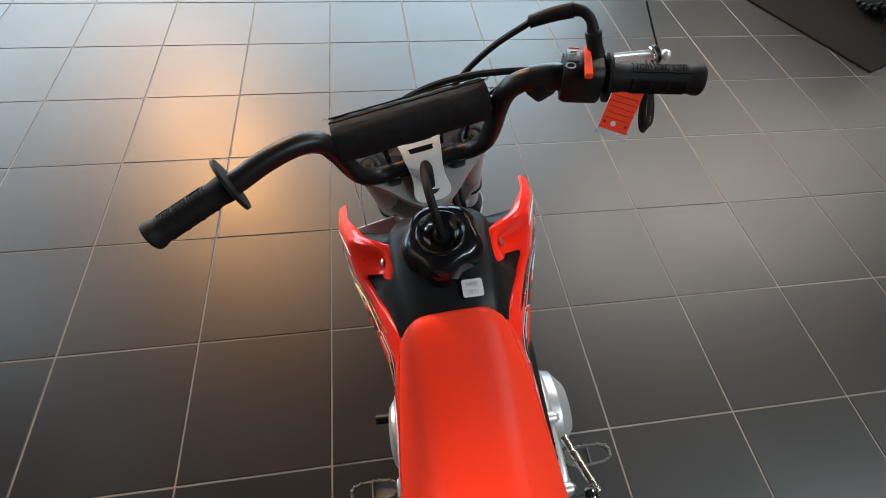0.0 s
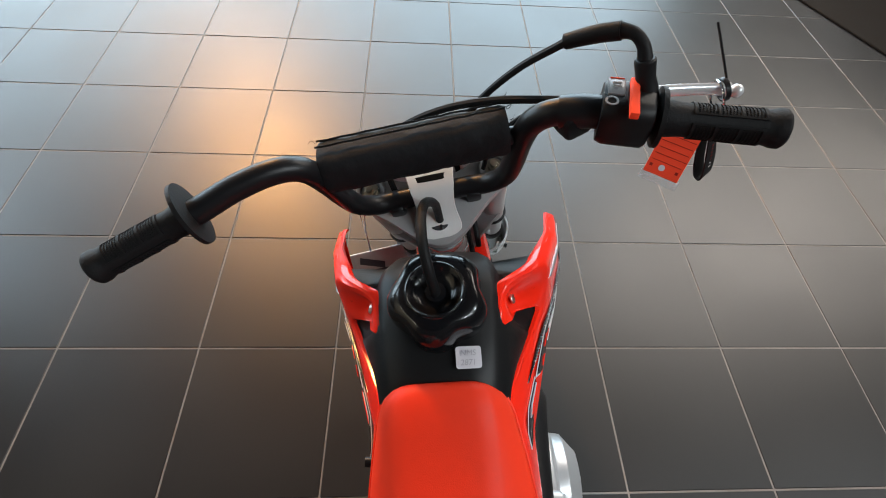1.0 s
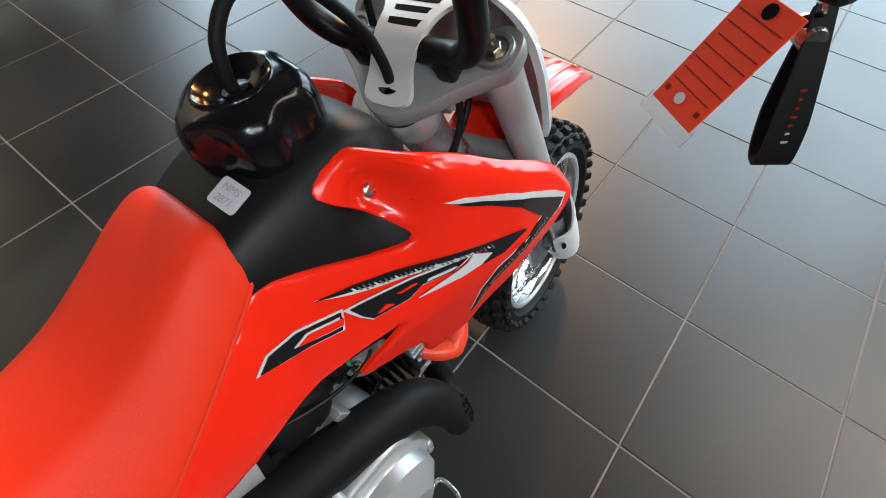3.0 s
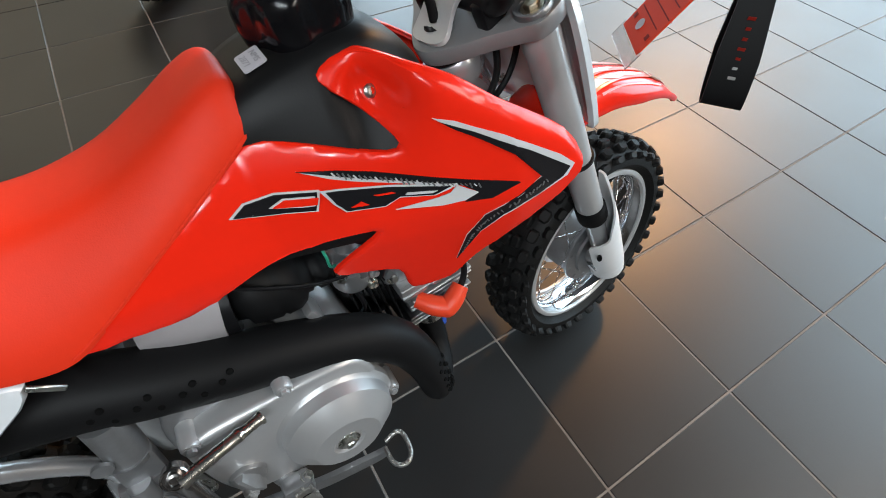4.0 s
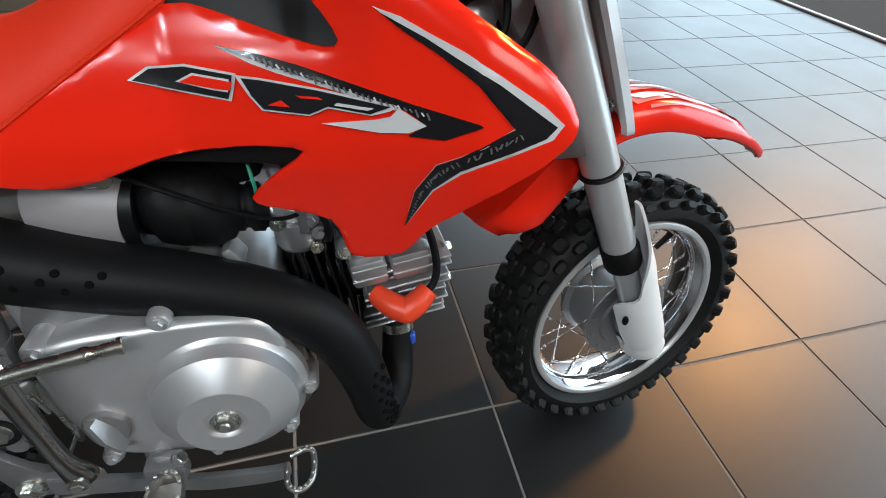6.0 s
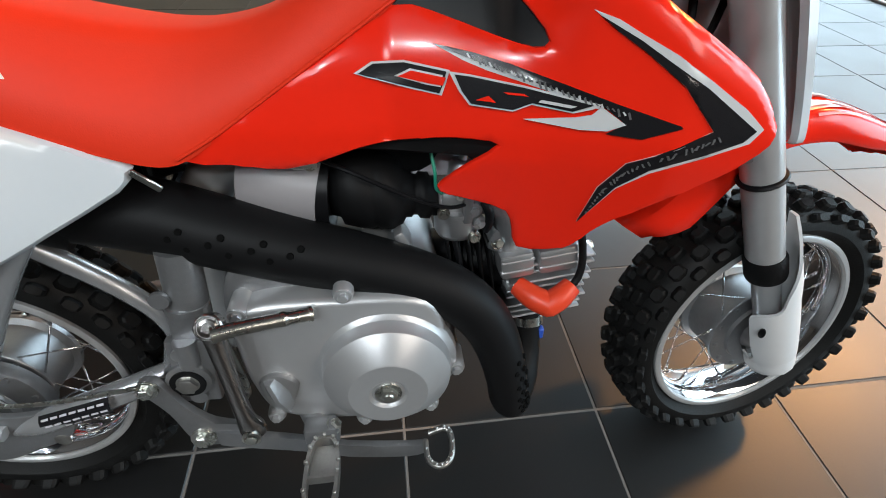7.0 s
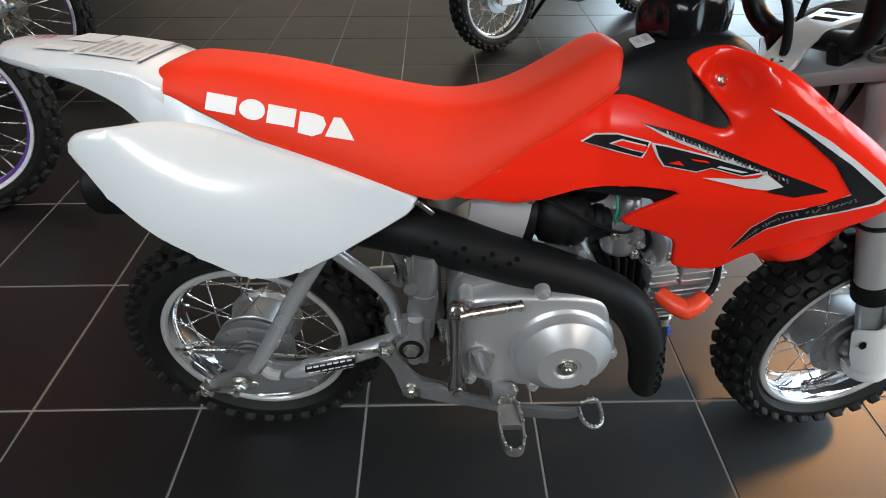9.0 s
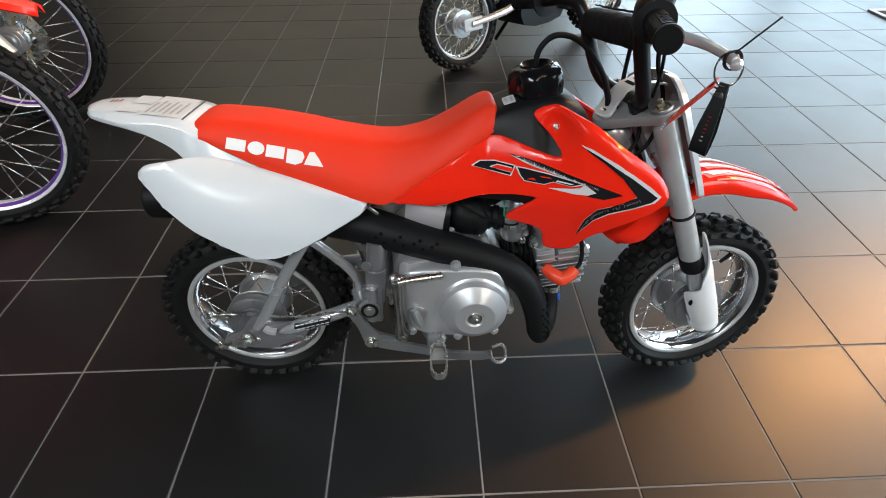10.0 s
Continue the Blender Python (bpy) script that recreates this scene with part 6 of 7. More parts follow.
# kick starter: forged arm, pivoting chromed lever
bm = bmesh.new()
rows = []
for x, y, z, w, d in spline([(0.2995, -0.131, 0.2040, 0.0070, 0.0070), (0.2992, -0.132, 0.2110, 0.0125, 0.0100), (0.2990, -0.134, 0.2250, 0.0120, 0.0095), (0.2982, -0.138, 0.2450, 0.0085, 0.0075), (0.2975, -0.140, 0.3000, 0.0078, 0.0070), (0.2970, -0.140, 0.3380, 0.0090, 0.0080), (0.2970, -0.139, 0.3560, 0.0105, 0.0090)], 4):
    rows.append([(x + w * math.cos(a), y + d * math.sin(a) * (0.85 if math.sin(a) > 0 else 1), z) for a in [2 * math.pi * k / 16 for k in range(16)]])
loft(bm, rows)
kick = part("kick_starter", bm, DARK_CHROME, bike, "dark chromed folding kick starter", 45)
bm = bmesh.new()
lathe(bm, [(0, 0), (0.0085, 0), (0.0090, 0.003), (0.0065, 0.0035), (0.0060, 0.001), (0, 0.001)], axis_to((0, -1, 0), (0.2992, -0.1410, 0.2130)), 20)
bolt(bm, (0.2992, -0.1425, 0.2130), (0, -1, 0), 0.0055, 0.004, washer=False)
part("pinch_bolt", bm, ZINC, kick)
bm = bmesh.new()
HEADK = axis_to((0.05, -0.86, 0.50), (0.2972, -0.142, 0.3560))
lathe(bm, [(0, -0.008), (0.0108, -0.008), (0.0112, -0.004), (0.0112, 0.003), (0.0100, 0.0042), (0.0095, 0.0042), (0.0090, 0.0030), (0.0070, 0.0030), (0.0068, 0.0065), (0.0045, 0.0070), (0.0040, 0.0052), (0, 0.0052)], HEADK, 28)
part("lever_pivot", bm, DARK_CHROME, kick, "dark chromed lever pivot")
bm = bmesh.new()
tube(bm, [(0.300, -0.147, 0.352), (0.310, -0.1445, 0.3525), (0.326, -0.1395, 0.3515), (0.345, -0.1335, 0.3495), (0.352, -0.131, 0.3488), (0.356, -0.130, 0.3482), (0.3715, -0.125, 0.3468)], [0.0075, 0.0062, 0.0060, 0.0060, 0.0066, 0.0054, 0.0056], 16, 3)
part("kick_lever", bm, ZINC, kick, "zinc plated folding kick lever")
bm = bmesh.new()
lathe(bm, [(0, 0), (0.0070, 0), (0.0070, 0.0030), (0.005, 0.004), (0, 0.004)], axis_to((1, 0.32, -0.1), (0.3705, -0.1253, 0.3469)), 14)
part("lever_tip", bm, ZINC, kick)
# foot pegs: bracket, arm and an oval serrated plate
for s in (-1, 1):
    bm = bmesh.new()
    tube(bm, [(0.345, s * 0.080, 0.200), (0.352, s * 0.104, 0.197), (0.360, s * 0.124, 0.194)], [0.016, 0.0155, 0.012], 16, 4)
    box(bm, (0.034, 0.022, 0.030), Matrix.Translation((0.362, s * 0.130, 0.194)), 0.006, 2)
    peg = part("foot_peg", bm, RAW, bike, "folding foot peg with a serrated steel plate", 40)
    bm = bmesh.new()
    bolt(bm, (0.374, s * 0.131, 0.203), (0.7, 0, 0.7), 0.006, 0.007)
    part("peg_bolt", bm, ZINC, peg)
    bm = bmesh.new()
    oval = [(0.366 + 0.0160 * math.copysign(abs(math.cos(a)) ** 0.7, math.cos(a)), s * (0.179 + 0.040 * math.copysign(abs(math.sin(a)) ** 0.7, math.sin(a)))) for a in [2 * math.pi * k / 40 for k in range(40)]]
    inner = [(0.366 + (x - 0.366) * 0.78, s * 0.179 + (y - s * 0.179) * 0.90) for x, y in oval]
    rows = [[(x, y, 0.190) for x, y in oval], [(x, y, 0.202) for x, y in oval], [(x, y, 0.202) for x, y in inner], [(x, y, 0.190) for x, y in inner]]
    loft(bm, rows + rows[:1], True, False)
    box(bm, (0.026, 0.0025, 0.010), Matrix.Translation((0.366, s * 0.182, 0.196)))
    box(bm, (0.025, 0.034, 0.0020), Matrix.Translation((0.366, s * 0.163, 0.1925)), 0.0006, 1)
    for k in range(0, 40, 3):
        box(bm, (0.0034, 0.0036, 0.0046), Matrix.Translation((oval[k][0] * 0.93 + 0.366 * 0.07, oval[k][1] * 0.95 + s * 0.179 * 0.05, 0.2040)), 0.0008, 1)
    part("serrated_plate", bm, DULL_STEEL, peg, "serrated steel tread plate", 40)
bm = bmesh.new()
tube(bm, [(0.40, 0.118, 0.205), (0.440, 0.128, 0.205), (0.470, 0.138, 0.212), (0.476, 0.165, 0.214)], 0.005, 10, 5)
tube(bm, [(0.475, 0.138, 0.214), (0.476, 0.166, 0.215)], 0.0085, 12, 1)
part("shift_lever", bm, STEEL_BLACK, bike, "gear lever with a black rubber tip")
bm = bmesh.new()
tube(bm, [(0.300, 0.092, 0.190), (0.288, 0.118, 0.120), (0.276, 0.150, 0.040), (0.272, 0.168, 0.0315)], [0.010, 0.009, 0.009, 0.008], 12, 4)
box(bm, (0.050, 0.030, 0.006), Matrix.Translation((0.272, 0.176, 0.0340)) @ Matrix.Rotation(radians(LEAN), 4, "X"), 0.002, 1)
part("side_stand", bm, STEEL_BLACK, bike, "black side stand standing on the tiles")
bm = bmesh.new()
tube(bm, [(0.33, -0.06, 0.176), (0.36, -0.09, 0.186)], 0.012, 12, 1)
tube(bm, [(0.28, -0.085, 0.205), (0.29, -0.098, 0.235), (0.285, -0.10, 0.30)], 0.0035, 8, 4)
lathe(bm, [(0, 0), (0.004, 0), (0.004, 0.03), (0.006, 0.031), (0.006, 0.040), (0, 0.041)], axis_to((0, -0.2, 1), (0.281, -0.096, 0.262)), 12)
part("breather_fitting", bm, ZINC, bike)
# shock absorber between the swing arm and the frame
bm = bmesh.new()
tube(bm, [(0.125, 0.0, 0.405), (0.255, 0.0, 0.440)], 0.011, 12, 1)
tube(bm, [(0.135 + 0.11 * t, 0.024 * math.cos(t * 38), 0.408 + 0.03 * t + 0.024 * math.sin(t * 38)) for t in np.linspace(0, 1, 90)], 0.0045, 8, 1)
part("rear_shock", bm, STEEL_BLACK, bike, "black coil spring rear shock")


# ---------------------------------------------------------------- things that hang on the bike
BW = bike.matrix_world


def hang(name, label, category):
    return tagged(new(name), label, category)


lever_at = BW @ ST @ Vector((0.6455, -0.271, 0.712))
# key ring, red card tag and strap hang from the lever
ring_thing = hang("key_tag", "red card tag in clear sleeve hanging from the lever", "tag")
bm = bmesh.new()
ring_c = lever_at + Vector((0.000, 0.000, -0.010))
tube(bm, [ring_c + Vector((0.015 * math.cos(a), 0.006 * math.sin(a), 0.016 * math.sin(a))) for a in np.linspace(0, 2 * math.pi, 22)], 0.0011, 6, 1)
part("split_ring", bm, CHROME, ring_thing, "steel split ring")
ring_low = ring_c + Vector((0, -0.006, -0.016))
p_top = BW @ Vector((0.684, -0.259, 0.718))
p_bot = BW @ Vector((0.649, -0.227, 0.653))
ax = (p_bot - p_top).normalized()
side_v = BW.to_3x3() @ Vector((0.0202, 0.0263, 0.0045))
side_v = (side_v - ax * side_v.dot(ax)).normalized()
nv = ax.cross(side_v)
TL, TW, TOP = 0.086, 0.0335, 0.024
tag_m = Matrix((side_v, ax, nv)).transposed().to_4x4()
tag_m.translation = p_top
bm = bmesh.new()
box(bm, (TW, TL - TOP, 0.0012), tag_m @ Matrix.Translation((0, (TL + TOP) / 2, 0)), 0.0003, 1)
part("card", bm, TAG_RED, ring_thing, "red printed card", 0)
bm = bmesh.new()
eye = tag_m @ Vector((0, TOP + 0.005, 0))
tube(bm, [ring_low, ring_low.lerp(eye, 0.5) + Vector((0, 0, -0.003)), eye], 0.0010, 6, 4)
part("cord", bm, RUBBER, ring_thing, "thin black cord")
bm = bmesh.new()
box(bm, (TW + 0.004, 0.010, 0.0006), tag_m @ Matrix.Translation((0, TL + 0.003, 0)))
part("sleeve_edge", bm, CLEAR, ring_thing, "clear vinyl sleeve edge", 0)
for s in (-1, 1):
    for k in range(7):
        bm = bmesh.new()
        box(bm, (TW * (0.92 if k % 2 else 0.84), 0.0005, 0.0002), tag_m @ Matrix.Translation((-0.0006 * (k % 3), 0.034 + 0.0064 * k, s * 0.0009)))
        part("print_line", bm, TAG_INK, ring_thing, "", 0)
    for nm, x, y, r, mt in (("hole", 0.002, TL - 0.008, 0.0030, PAPER), ("eyelet", 0.0, TOP + 0.005, 0.0036, HOLE)):
        bm = bmesh.new()
        lathe(bm, [(0, 0), (r, 0), (r, 0.0004), (0, 0.0004)], tag_m @ axis_to((0, 0, s), (x, y, s * 0.0008)), 16)
        part(nm, bm, mt, ring_thing)
    for x in (-0.0125, 0.0125):
        bm = bmesh.new()
        box(bm, (0.0028, 0.0028, 0.0002), tag_m @ Matrix.Translation((x, TL - 0.008, s * 0.0009)))
        part("print_line", bm, TAG_INK, ring_thing, "", 0)

strap = hang("strap_fob", "black strap key fob with pale print on the lever", "key fob")
s_top = BW @ Vector((0.673, -0.266, 0.700))
bm = bmesh.new()
rows = []
LOOP = [(0.0, 0.000), (0.006, -0.026), (0.009, -0.056), (0.007, -0.077), (0.000, -0.083), (-0.007, -0.077), (-0.009, -0.056), (-0.006, -0.026), (-0.001, 0.002)]
sw_dir = Vector((-0.65, 0.76, 0)).normalized()
flat_dir = Vector((0.76, 0.65, 0.0)).normalized()
for i, (u, z) in enumerate(spline(LOOP, 5)):
    c = s_top + flat_dir * u * 0.6 + Vector((0.15, 0.26, 0.84)) * z
    wd = 0.0050 + 0.0046 * min(1, -z / 0.055)
    rows.append([c - sw_dir * wd - flat_dir * 0.0007, c + sw_dir * wd - flat_dir * 0.0007, c + sw_dir * wd + flat_dir * 0.0007, c - sw_dir * wd + flat_dir * 0.0007])
loft(bm, rows, True, True)
part("strap", bm, SOFT_BLACK, strap, "folded black strap", 40)
bm = bmesh.new()
lathe(bm, [(0, -0.007), (0.0055, -0.007), (0.0060, -0.005), (0.0060, 0.005), (0.0055, 0.007), (0, 0.007)], axis_to(flat_dir, s_top + Vector((0.0, 0, -0.012))), 18)
part("rivet", bm, ZINC, strap, "steel rivet")
for k in range(7):
    bm = bmesh.new()
    c = s_top - flat_dir * 0.0061 + Vector((0.15, 0.26, 0.84)) * (-0.036 - 0.0048 * k)
    box(bm, (0.0022 if k % 3 else 0.0034, 0.0003, 0.0014), Matrix.Translation(c) @ Vector(flat_dir).to_track_quat("Y", "Z").to_matrix().to_4x4())
    part("print_bar", bm, PRINT if k > 4 else TAG_INK, strap, "", 0)

# booklet tag on a thread at the far side of the fork
book = hang("booklet_tag", "grey printed booklet tag hanging on a thread", "tag")
across = Vector((0.0, -0.096, 0.024)).normalized()
down = Vector((-0.041, 0.013, -0.106))
down = (down - across * down.dot(across)).normalized()
bk_m = BW @ Matrix.Translation(Vector((0.719, 0.162, 0.446)) + across * 0.049 + down * 0.054) @ Matrix((across, down.cross(across), -down)).transposed().to_4x4()
bm = bmesh.new()
box(bm, (0.098, 0.003, 0.108), bk_m, 0.0008, 1)
part("booklet", bm, FADED, book, "grey printed booklet", 0)
for k in range(6):
    for s in (-1, 1):
        bm = bmesh.new()
        box(bm, (0.040 - 0.006 * (k % 3), 0.0003, 0.0035), bk_m @ Matrix.Translation((0.004, s * 0.0018, 0.020 - 0.010 * k)))
        part("print_bar", bm, INK, book, "", 0)
for s in (-1, 1):
    bm = bmesh.new()
    box(bm, (0.038, 0.0003, 0.012), bk_m @ Matrix.Translation((-0.006, s * 0.0018, 0.034)) @ Matrix.Rotation(0.4, 4, "Y"))
    part("print_bar", bm, INK, book, "", 0)
bm = bmesh.new()
tube(bm, [bk_m @ Vector((-0.002, 0, 0.052)), BW @ Vector((0.715, 0.105, 0.530)), BW @ Vector((0.705, 0.085, 0.605))], 0.0007, 5, 4)
part("thread", bm, PAPER, book, "thin white thread")
bm = bmesh.new()
tube(bm, [bk_m @ Vector((0.000, 0, 0.052)), BW @ Vector((0.725, 0.108, 0.565)), BW @ Vector((0.708, 0.088, 0.608))], 0.0007, 5, 4)
part("thread", bm, PAPER, book, "thin white thread")


# ---------------------------------------------------------------- other bikes on display
def display_bike(at, heading, lean, label, R, rim, base, plastic, disc=0.0, W=0.075, spokes=32, knobs=34, rim_mat=None, dark=False, stripe=False):
    """A plainer dirt bike, built round its front wheel's contact; base is its wheelbase."""
    b = tagged(new("dirt_bike"), label, "motorcycle", "dirt bikes on display")
    b.matrix_world = pose(at[0], at[1], 0, 0, 0, heading) @ pose(0, 0, 0, lean, 0, 0)
    k = base / 0.905
    rk = radians(26)
    up = Vector((-math.sin(rk), 0, math.cos(rk)))
    axle = Vector((0, 0, R))
    wheel(b, axle, "front_wheel", R, W, rim, 0.05 if disc else 0.056 * k * 0.8, 0.08, spokes, knobs, disc=disc, rim_mat=rim_mat, detail=False, stripe=stripe)
    wheel(b, (-base, 0, R * 0.97), "rear_wheel", R * 0.97, W * 1.15, rim * 0.95, 0.06, 0.08, spokes, knobs, disc=disc * 0.9, rim_mat=rim_mat, detail=False, stripe=stripe)
    for s in (-1, 1):
        bm = bmesh.new()
        m = axis_to(up, axle + Vector((0, s * 0.085 * k, 0)))
        lathe(bm, [(0, -0.035), (0.020 * k, -0.035), (0.022 * k, 0.05), (0.018 * k, 0.12), (0.018 * k, 0.26 * k), (0.024 * k, 0.265 * k), (0.024 * k, 0.58 * k), (0, 0.58 * k)], m, 20)
        part("fork_leg", bm, STEEL_BLACK if dark else SILVER, b, "" if dark else "silver fork leg")
        bm = bmesh.new()
        tube(bm, [(-base, s * 0.095 * k, R), (-base + 0.20 * k, s * 0.09 * k, R + 0.02), (-base + 0.36 * k, s * 0.06 * k, R + 0.06 * k)], 0.016 * k, 12, 3)
        part("swing_arm", bm, STEEL_BLACK if dark else ARM, b)
        bm = bmesh.new()
        box(bm, (0.10 * k, 0.008, 0.055 * k), Matrix.Translation((-base + 0.01, s * 0.098 * k, R)), 0.003, 1)
        part("end_plate", bm, SILVER, b)
    for h in (0.40 * k, 0.56 * k):
        bm = bmesh.new()
        box(bm, (0.075 * k, 0.22 * k, 0.028 * k), axis_to(up, axle + up * h - Vector((0.02, 0, 0))) @ Matrix.Rotation(radians(90), 4, "X") @ Matrix.Rotation(0, 4, "Z"), 0.008, 2)
        part("fork_yoke", bm, SILVER, b)
    hd = axle + up * 0.60 * k
    bm = bmesh.new()
    tube(bm, [hd + Vector(q) * k for q in ((-0.12, 0.36, 0.09), (-0.07, 0.24, 0.10), (-0.03, 0.13, 0.09), (0.0, 0.07, 0.03), (0.0, 0.0, 0.02), (0.0, -0.07, 0.03), (-0.03, -0.13, 0.09), (-0.07, -0.24, 0.10), (-0.12, -0.36, 0.09))], 0.012, 12, 5)
    part("handlebar", bm, STEEL_BLACK, b, "black handlebar")
    bm = bmesh.new()
    tube(bm, [axle + up * 0.45 * k - Vector((0.04, 0, 0)), Vector((-0.45 * base, 0, R + 0.36 * k)), Vector((-0.66 * base, 0, R + 0.26 * k)), Vector((-0.64 * base, 0, R + 0.02))], 0.026 * k, 14, 5)
    tube(bm, [axle + up * 0.40 * k - Vector((0.04, 0, 0)), Vector((-0.32 * base, 0, R + 0.02)), Vector((-0.62 * base, 0, R - 0.04))], 0.02 * k, 12, 5)
    tube(bm, [Vector((-0.62 * base, 0, R + 0.30 * k)), Vector((-1.05 * base, 0, R + 0.42 * k))], 0.015 * k, 10, 1)
    part("frame", bm, STEEL_BLACK, b, "black tubular frame")
    bm = bmesh.new()
    plate_between(bm, [(-0.66 * base, R - 0.06), (-0.66 * base, R + 0.10 * k), (-0.50 * base, R + 0.14 * k), (-0.40 * base, R + 0.06 * k), (-0.40 * base, R - 0.06)], -0.10 * k, 0.10 * k, 0.012)
    box(bm, (0.11 * k, 0.13 * k, 0.15 * k), Matrix.Translation((-0.40 * base, 0, R + 0.14 * k)) @ Matrix.Rotation(radians(-20), 4, "Y"), 0.01, 2)
    part("engine", bm, STEEL_BLACK if plastic is BLACK else CASTING, b, "cast engine", 40)
    bm = bmesh.new()
    rings = []
    for x, z, h, w in spline([(-1.10, 0.53, 0.02, 0.05), (-0.95, 0.52, 0.07, 0.08), (-0.70, 0.48, 0.09, 0.09), (-0.52, 0.49, 0.09, 0.08), (-0.42, 0.55, 0.06, 0.06)], 4):
        rings.append([(x * base, w * k * q, R + z * k + hh * k * h) for q, hh in ((-1, -1), (-1.0, -0.3), (-0.7, 0), (0, 0.06), (0.7, 0), (1.0, -0.3), (1, -1))])
    loft(bm, rings)
    part("seat", bm, BLACK, b, "black seat", 50)
    for s in (-1, 1):
        bm = bmesh.new()
        sheet(bm, [(-0.60 * base, R + 0.44 * k), (-0.42 * base, R + 0.56 * k), (-0.24 * base, R + 0.54 * k), (-0.12 * base, R + 0.42 * k), (-0.16 * base, R + 0.30 * k), (-0.28 * base, R + 0.24 * k), (-0.42 * base, R + 0.32 * k)],
              lambda x, z: k * (0.09 + 0.06 * max(0, (x + 0.5 * base) / base)), 0.008, 0.03, 3, (s,))
        part("tank_cover", bm, plastic, b, "", 40)
        bm = bmesh.new()
        sheet(bm, [(-1.12 * base, R + 0.44 * k), (-0.95 * base, R + 0.48 * k), (-0.66 * base, R + 0.38 * k), (-0.70 * base, R + 0.26 * k), (-0.92 * base, R + 0.28 * k)], lambda x, z: 0.12 * k, 0.008, 0.03, 3, (s,))
        part("side_panel", bm, BLACK if plastic is BLACK else WHITE, b, "", 40)
    # unseen black sheets added to darken what the tiles mirror beside this bike
    if dark:
        for s in (-1, 1):
            bm = bmesh.new()
            sheet(bm, [(-0.70 * base, R + 0.40 * k), (-0.30 * base, R + 0.46 * k), (-0.16 * base, R + 0.34 * k), (-0.22 * base, R + 0.06 * k), (-0.40 * base, R - 0.10 * k), (-0.66 * base, R - 0.08 * k), (-0.80 * base, R + 0.16 * k)], lambda x, z: 0.15 * k, 0.008, 0.03, 3, (s,))
            part("reflection_blocker", bm, BLACK, b, "", 40)
    for nm, st in (("front_mudguard", [(-0.30, 0.10, 0.05), (-0.14, 0.16, 0.07), (0.00, 0.15, 0.075), (0.10, 0.11, 0.07), (0.19, 0.05, 0.050), (0.23, 0.02, 0.025)]), ("rear_mudguard", [(-1.0 * base / k - 0.36, 0.42, 0.03), (-base / k - 0.26, 0.44, 0.07), (-base / k - 0.05, 0.45, 0.08), (-base / k + 0.18, 0.44, 0.08)])):
        bm = bmesh.new()
        rings = []
        for x, z, w in spline(st, 4):
            rings.append([(x * k, w * k * q, 2 * R * (1 if nm[0] == "f" else 0.5) + z * k * (0.6 if nm[0] == "f" else 1) + hh) for q, hh in ((-1, -0.022), (-0.9, -0.006), (0, 0.004), (0.9, -0.006), (1, -0.022), (0.93, -0.026), (0, -0.002), (-0.93, -0.026))])
        loft(bm, rings)
        part(nm, bm, plastic, b, "", 50)
    bm = bmesh.new()
    tube(bm, [(-0.36 * base, -0.04 * k, R + 0.10 * k), (-0.34 * base, -0.10 * k, R - 0.02), (-0.60 * base, -0.13 * k, R + 0.10 * k), (-0.90 * base, -0.13 * k, R + 0.28 * k), (-1.15 * base, -0.12 * k, R + 0.36 * k)], [0.018, 0.02, 0.025, 0.042, 0.042], 14, 5)
    part("exhaust", bm, EXHAUST if plastic is BLACK else SILVER, b, "", 50)
    bm = bmesh.new()
    tube(bm, [(-0.60 * base, 0.06 * k, R - 0.04), (-0.62 * base, 0.16 * k, 0.025 + 0.16 * k * math.sin(radians(-lean)))], 0.010, 10, 1)
    part("side_stand", bm, STEEL_BLACK, b)
    return b


display_bike((-1.67, 0.57), 20, -8, "red motocross bike with silver wire wheels", 0.28, 0.226, 1.24, RED, disc=0.0, rim_mat=RIM_PALE, stripe=True)
display_bike((-1.95, 1.25), 20, -8, "red motocross bike with a brake disc, parked behind another", 0.30, 0.245, 1.30, RED, disc=0.10, rim_mat=RIM_PALE, stripe=True)
display_bike((0.58, 2.15), 32, -8, "small black dirt bike with a silver swing arm", 0.215, 0.160, 0.93, BLACK, W=0.070)
display_bike((1.42, -2.22), 158, -8, "black dirt bike with fat tyres on a brown mat", 0.30, 0.21, 1.25, BLACK, W=0.13, dark=True)
bm = bmesh.new()
box(bm, (1.7, 1.3, 0.008), Matrix.Translation((0.917, -1.877, 0.005)) @ Matrix.Rotation(radians(22.6), 4, "Z") @ Matrix.Translation((0.85, -0.65, 0)), 0.002, 1)
tagged(part("display_mat", bm, MAT_BROWN, None, "", 0), "thin brown display mat lying on the tiles", "mat")

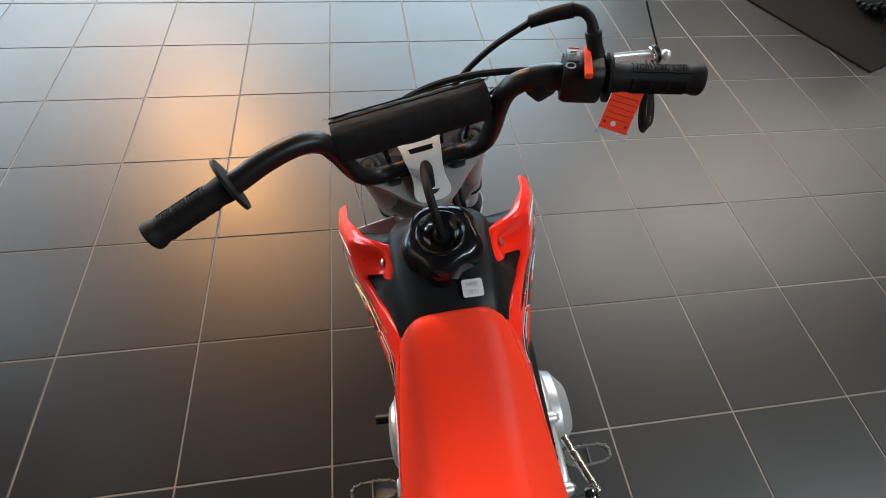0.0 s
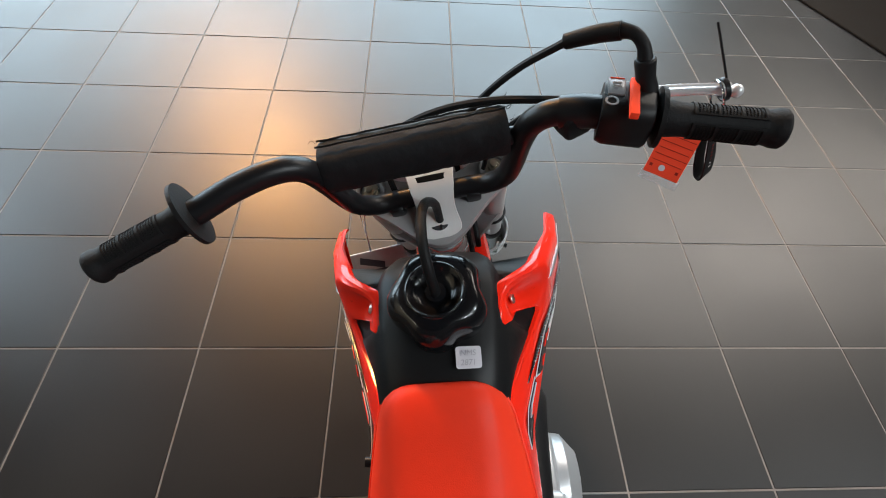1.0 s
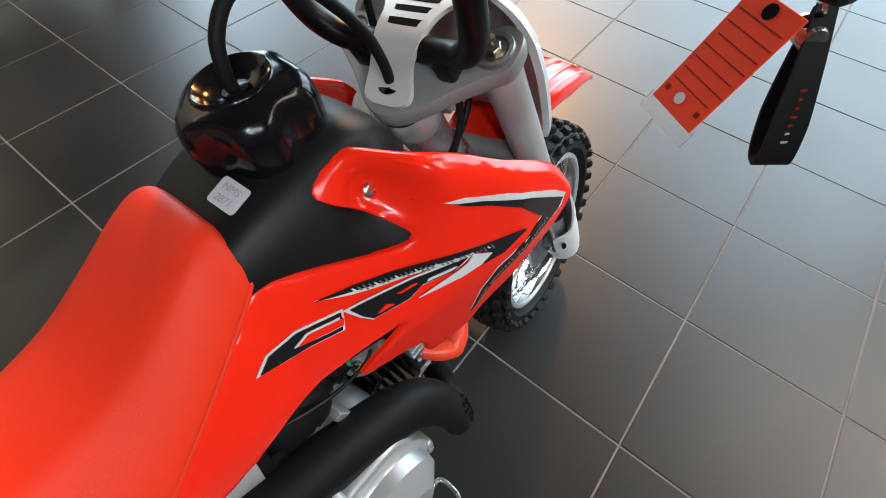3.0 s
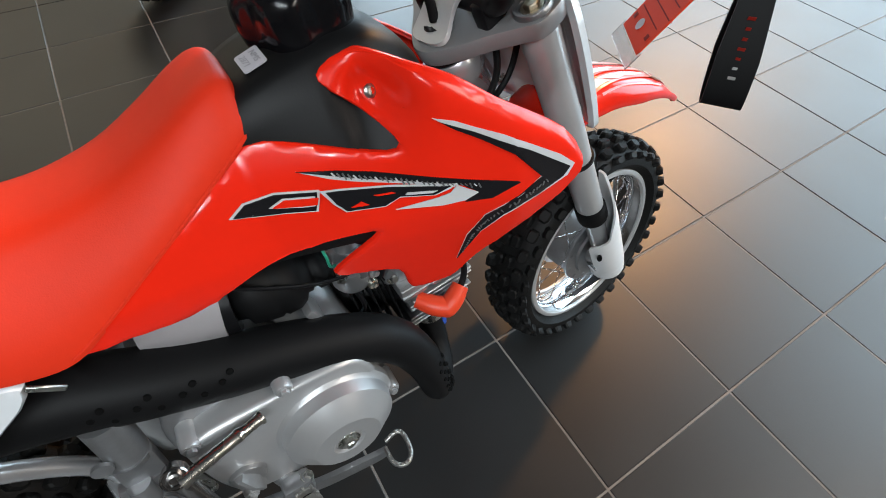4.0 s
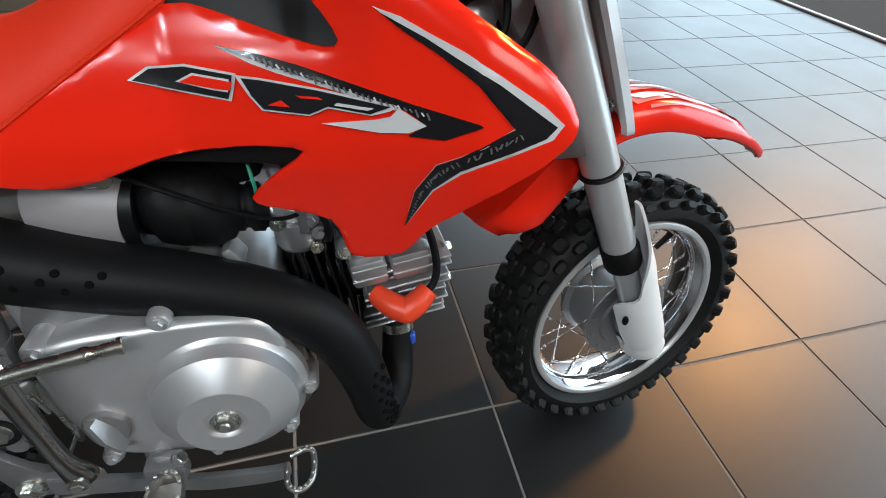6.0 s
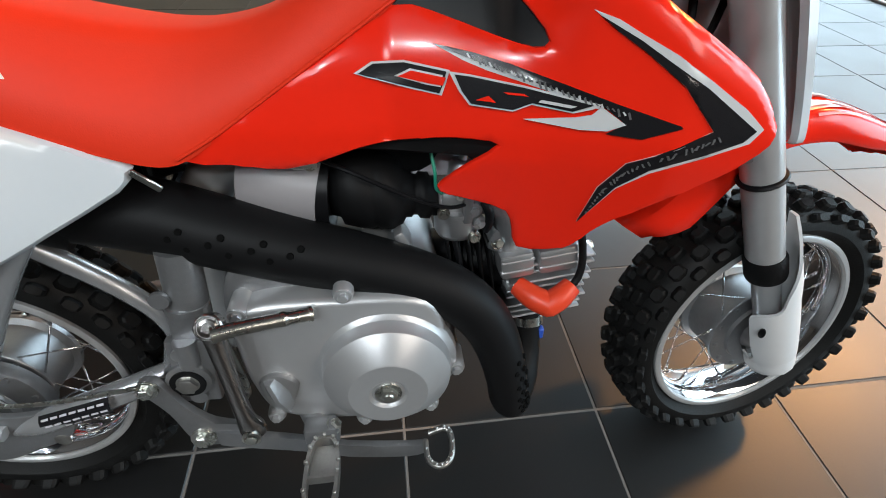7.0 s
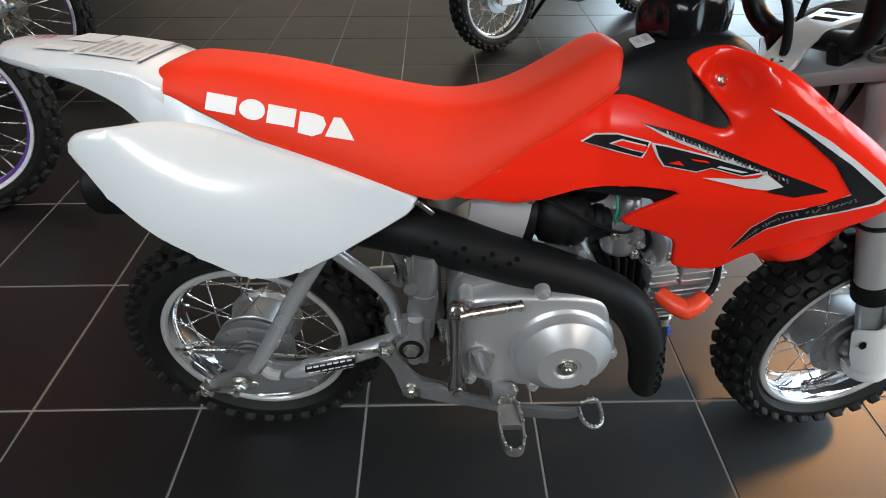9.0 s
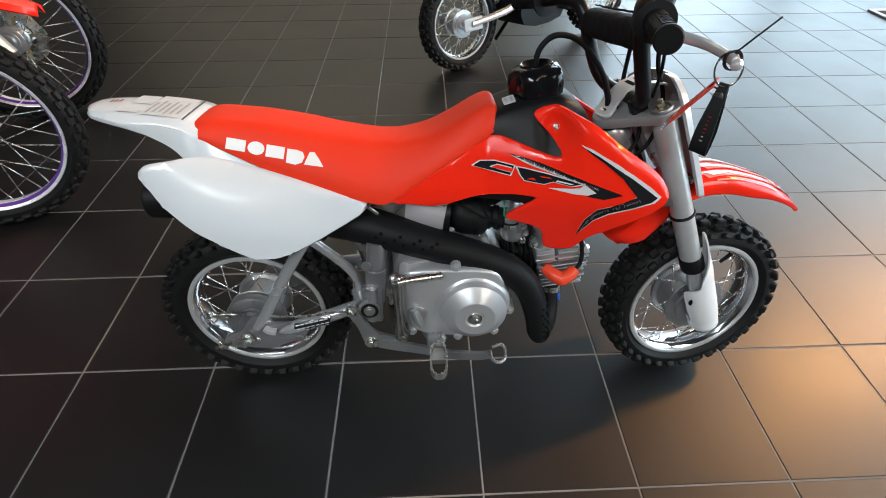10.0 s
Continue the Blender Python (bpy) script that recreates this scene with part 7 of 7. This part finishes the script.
# dark entrance mat by the shop window, framed by a thin metal strip
door_mat = tagged(new("entrance_mat"), "dark ribbed entrance mat in a thin metal edge strip", "mat")
bm = bmesh.new()
box(bm, (1.40, 2.5, 0.010), Matrix.Translation((3.14, 1.15, 0.0055)), 0.002, 1)
part("mat", bm, MAT_GREY, door_mat, "dark grey ribbed mat", 0)
for x0, x1, y0, y1 in ((2.405, 2.435, -0.13, 2.43), (3.845, 3.875, -0.13, 2.43), (2.436, 3.844, -0.13, -0.10), (2.436, 3.844, 2.40, 2.43)):
    bm = bmesh.new()
    box(bm, (x1 - x0, y1 - y0, 0.012), Matrix.Translation(((x0 + x1) / 2, (y0 + y1) / 2, 0.0065)), 0.003, 1)
    part("edge_strip", bm, YOKE, door_mat, "thin metal edge strip", 0)

# ---------------------------------------------------------------- floor tiles
PITCH, JOINT, DEEP = 0.30, 0.0036, 0.004


def tile_shape(bm, cx, cy, z, s):
    e = 0.0012
    rings = [[(cx + a * h, cy + b * h, zz) for a, b in ((-1, -1), (1, -1), (1, 1), (-1, 1))] for h, zz in ((s, z - DEEP), (s, z - e), (s - e, z))]
    loft(bm, rings, True, False)
    bm.verts.ensure_lookup_table()
    bm.faces.new(bm.verts[-4:])


half = (PITCH - JOINT) / 2
bm = bmesh.new()
tile_shape(bm, 0, 0, 0, half)
me = bpy.data.meshes.new("tile")
bmesh.ops.recalc_face_normals(bm, faces=bm.faces[:])
bm.to_mesh(me)
bm.free()
me.materials.append(TILE)
rest = bmesh.new()
rnd = random.Random(11)
for i in range(int(XA / PITCH), int(XB / PITCH)):
    for j in range(int(YA / PITCH), int(YB / PITCH)):
        cx, cy = (i + 0.5) * PITCH, (j + 0.5) * PITCH
        if -1.9 < cx < 2.2 and -1.6 < cy < 2.5:
            t = new("tile", me)
            t.parent = floor
            t.matrix_basis = pose(cx, cy, rnd.uniform(-0.0003, 0.0), rnd.uniform(-0.08, 0.08), rnd.uniform(-0.08, 0.08), 90 * rnd.randrange(4))
        else:
            tile_shape(rest, cx, cy, 0, half)
far = part("far_tiles", rest, TILE, floor, "dark tiles farther off", 0)
tagged(far, kind="stuff")
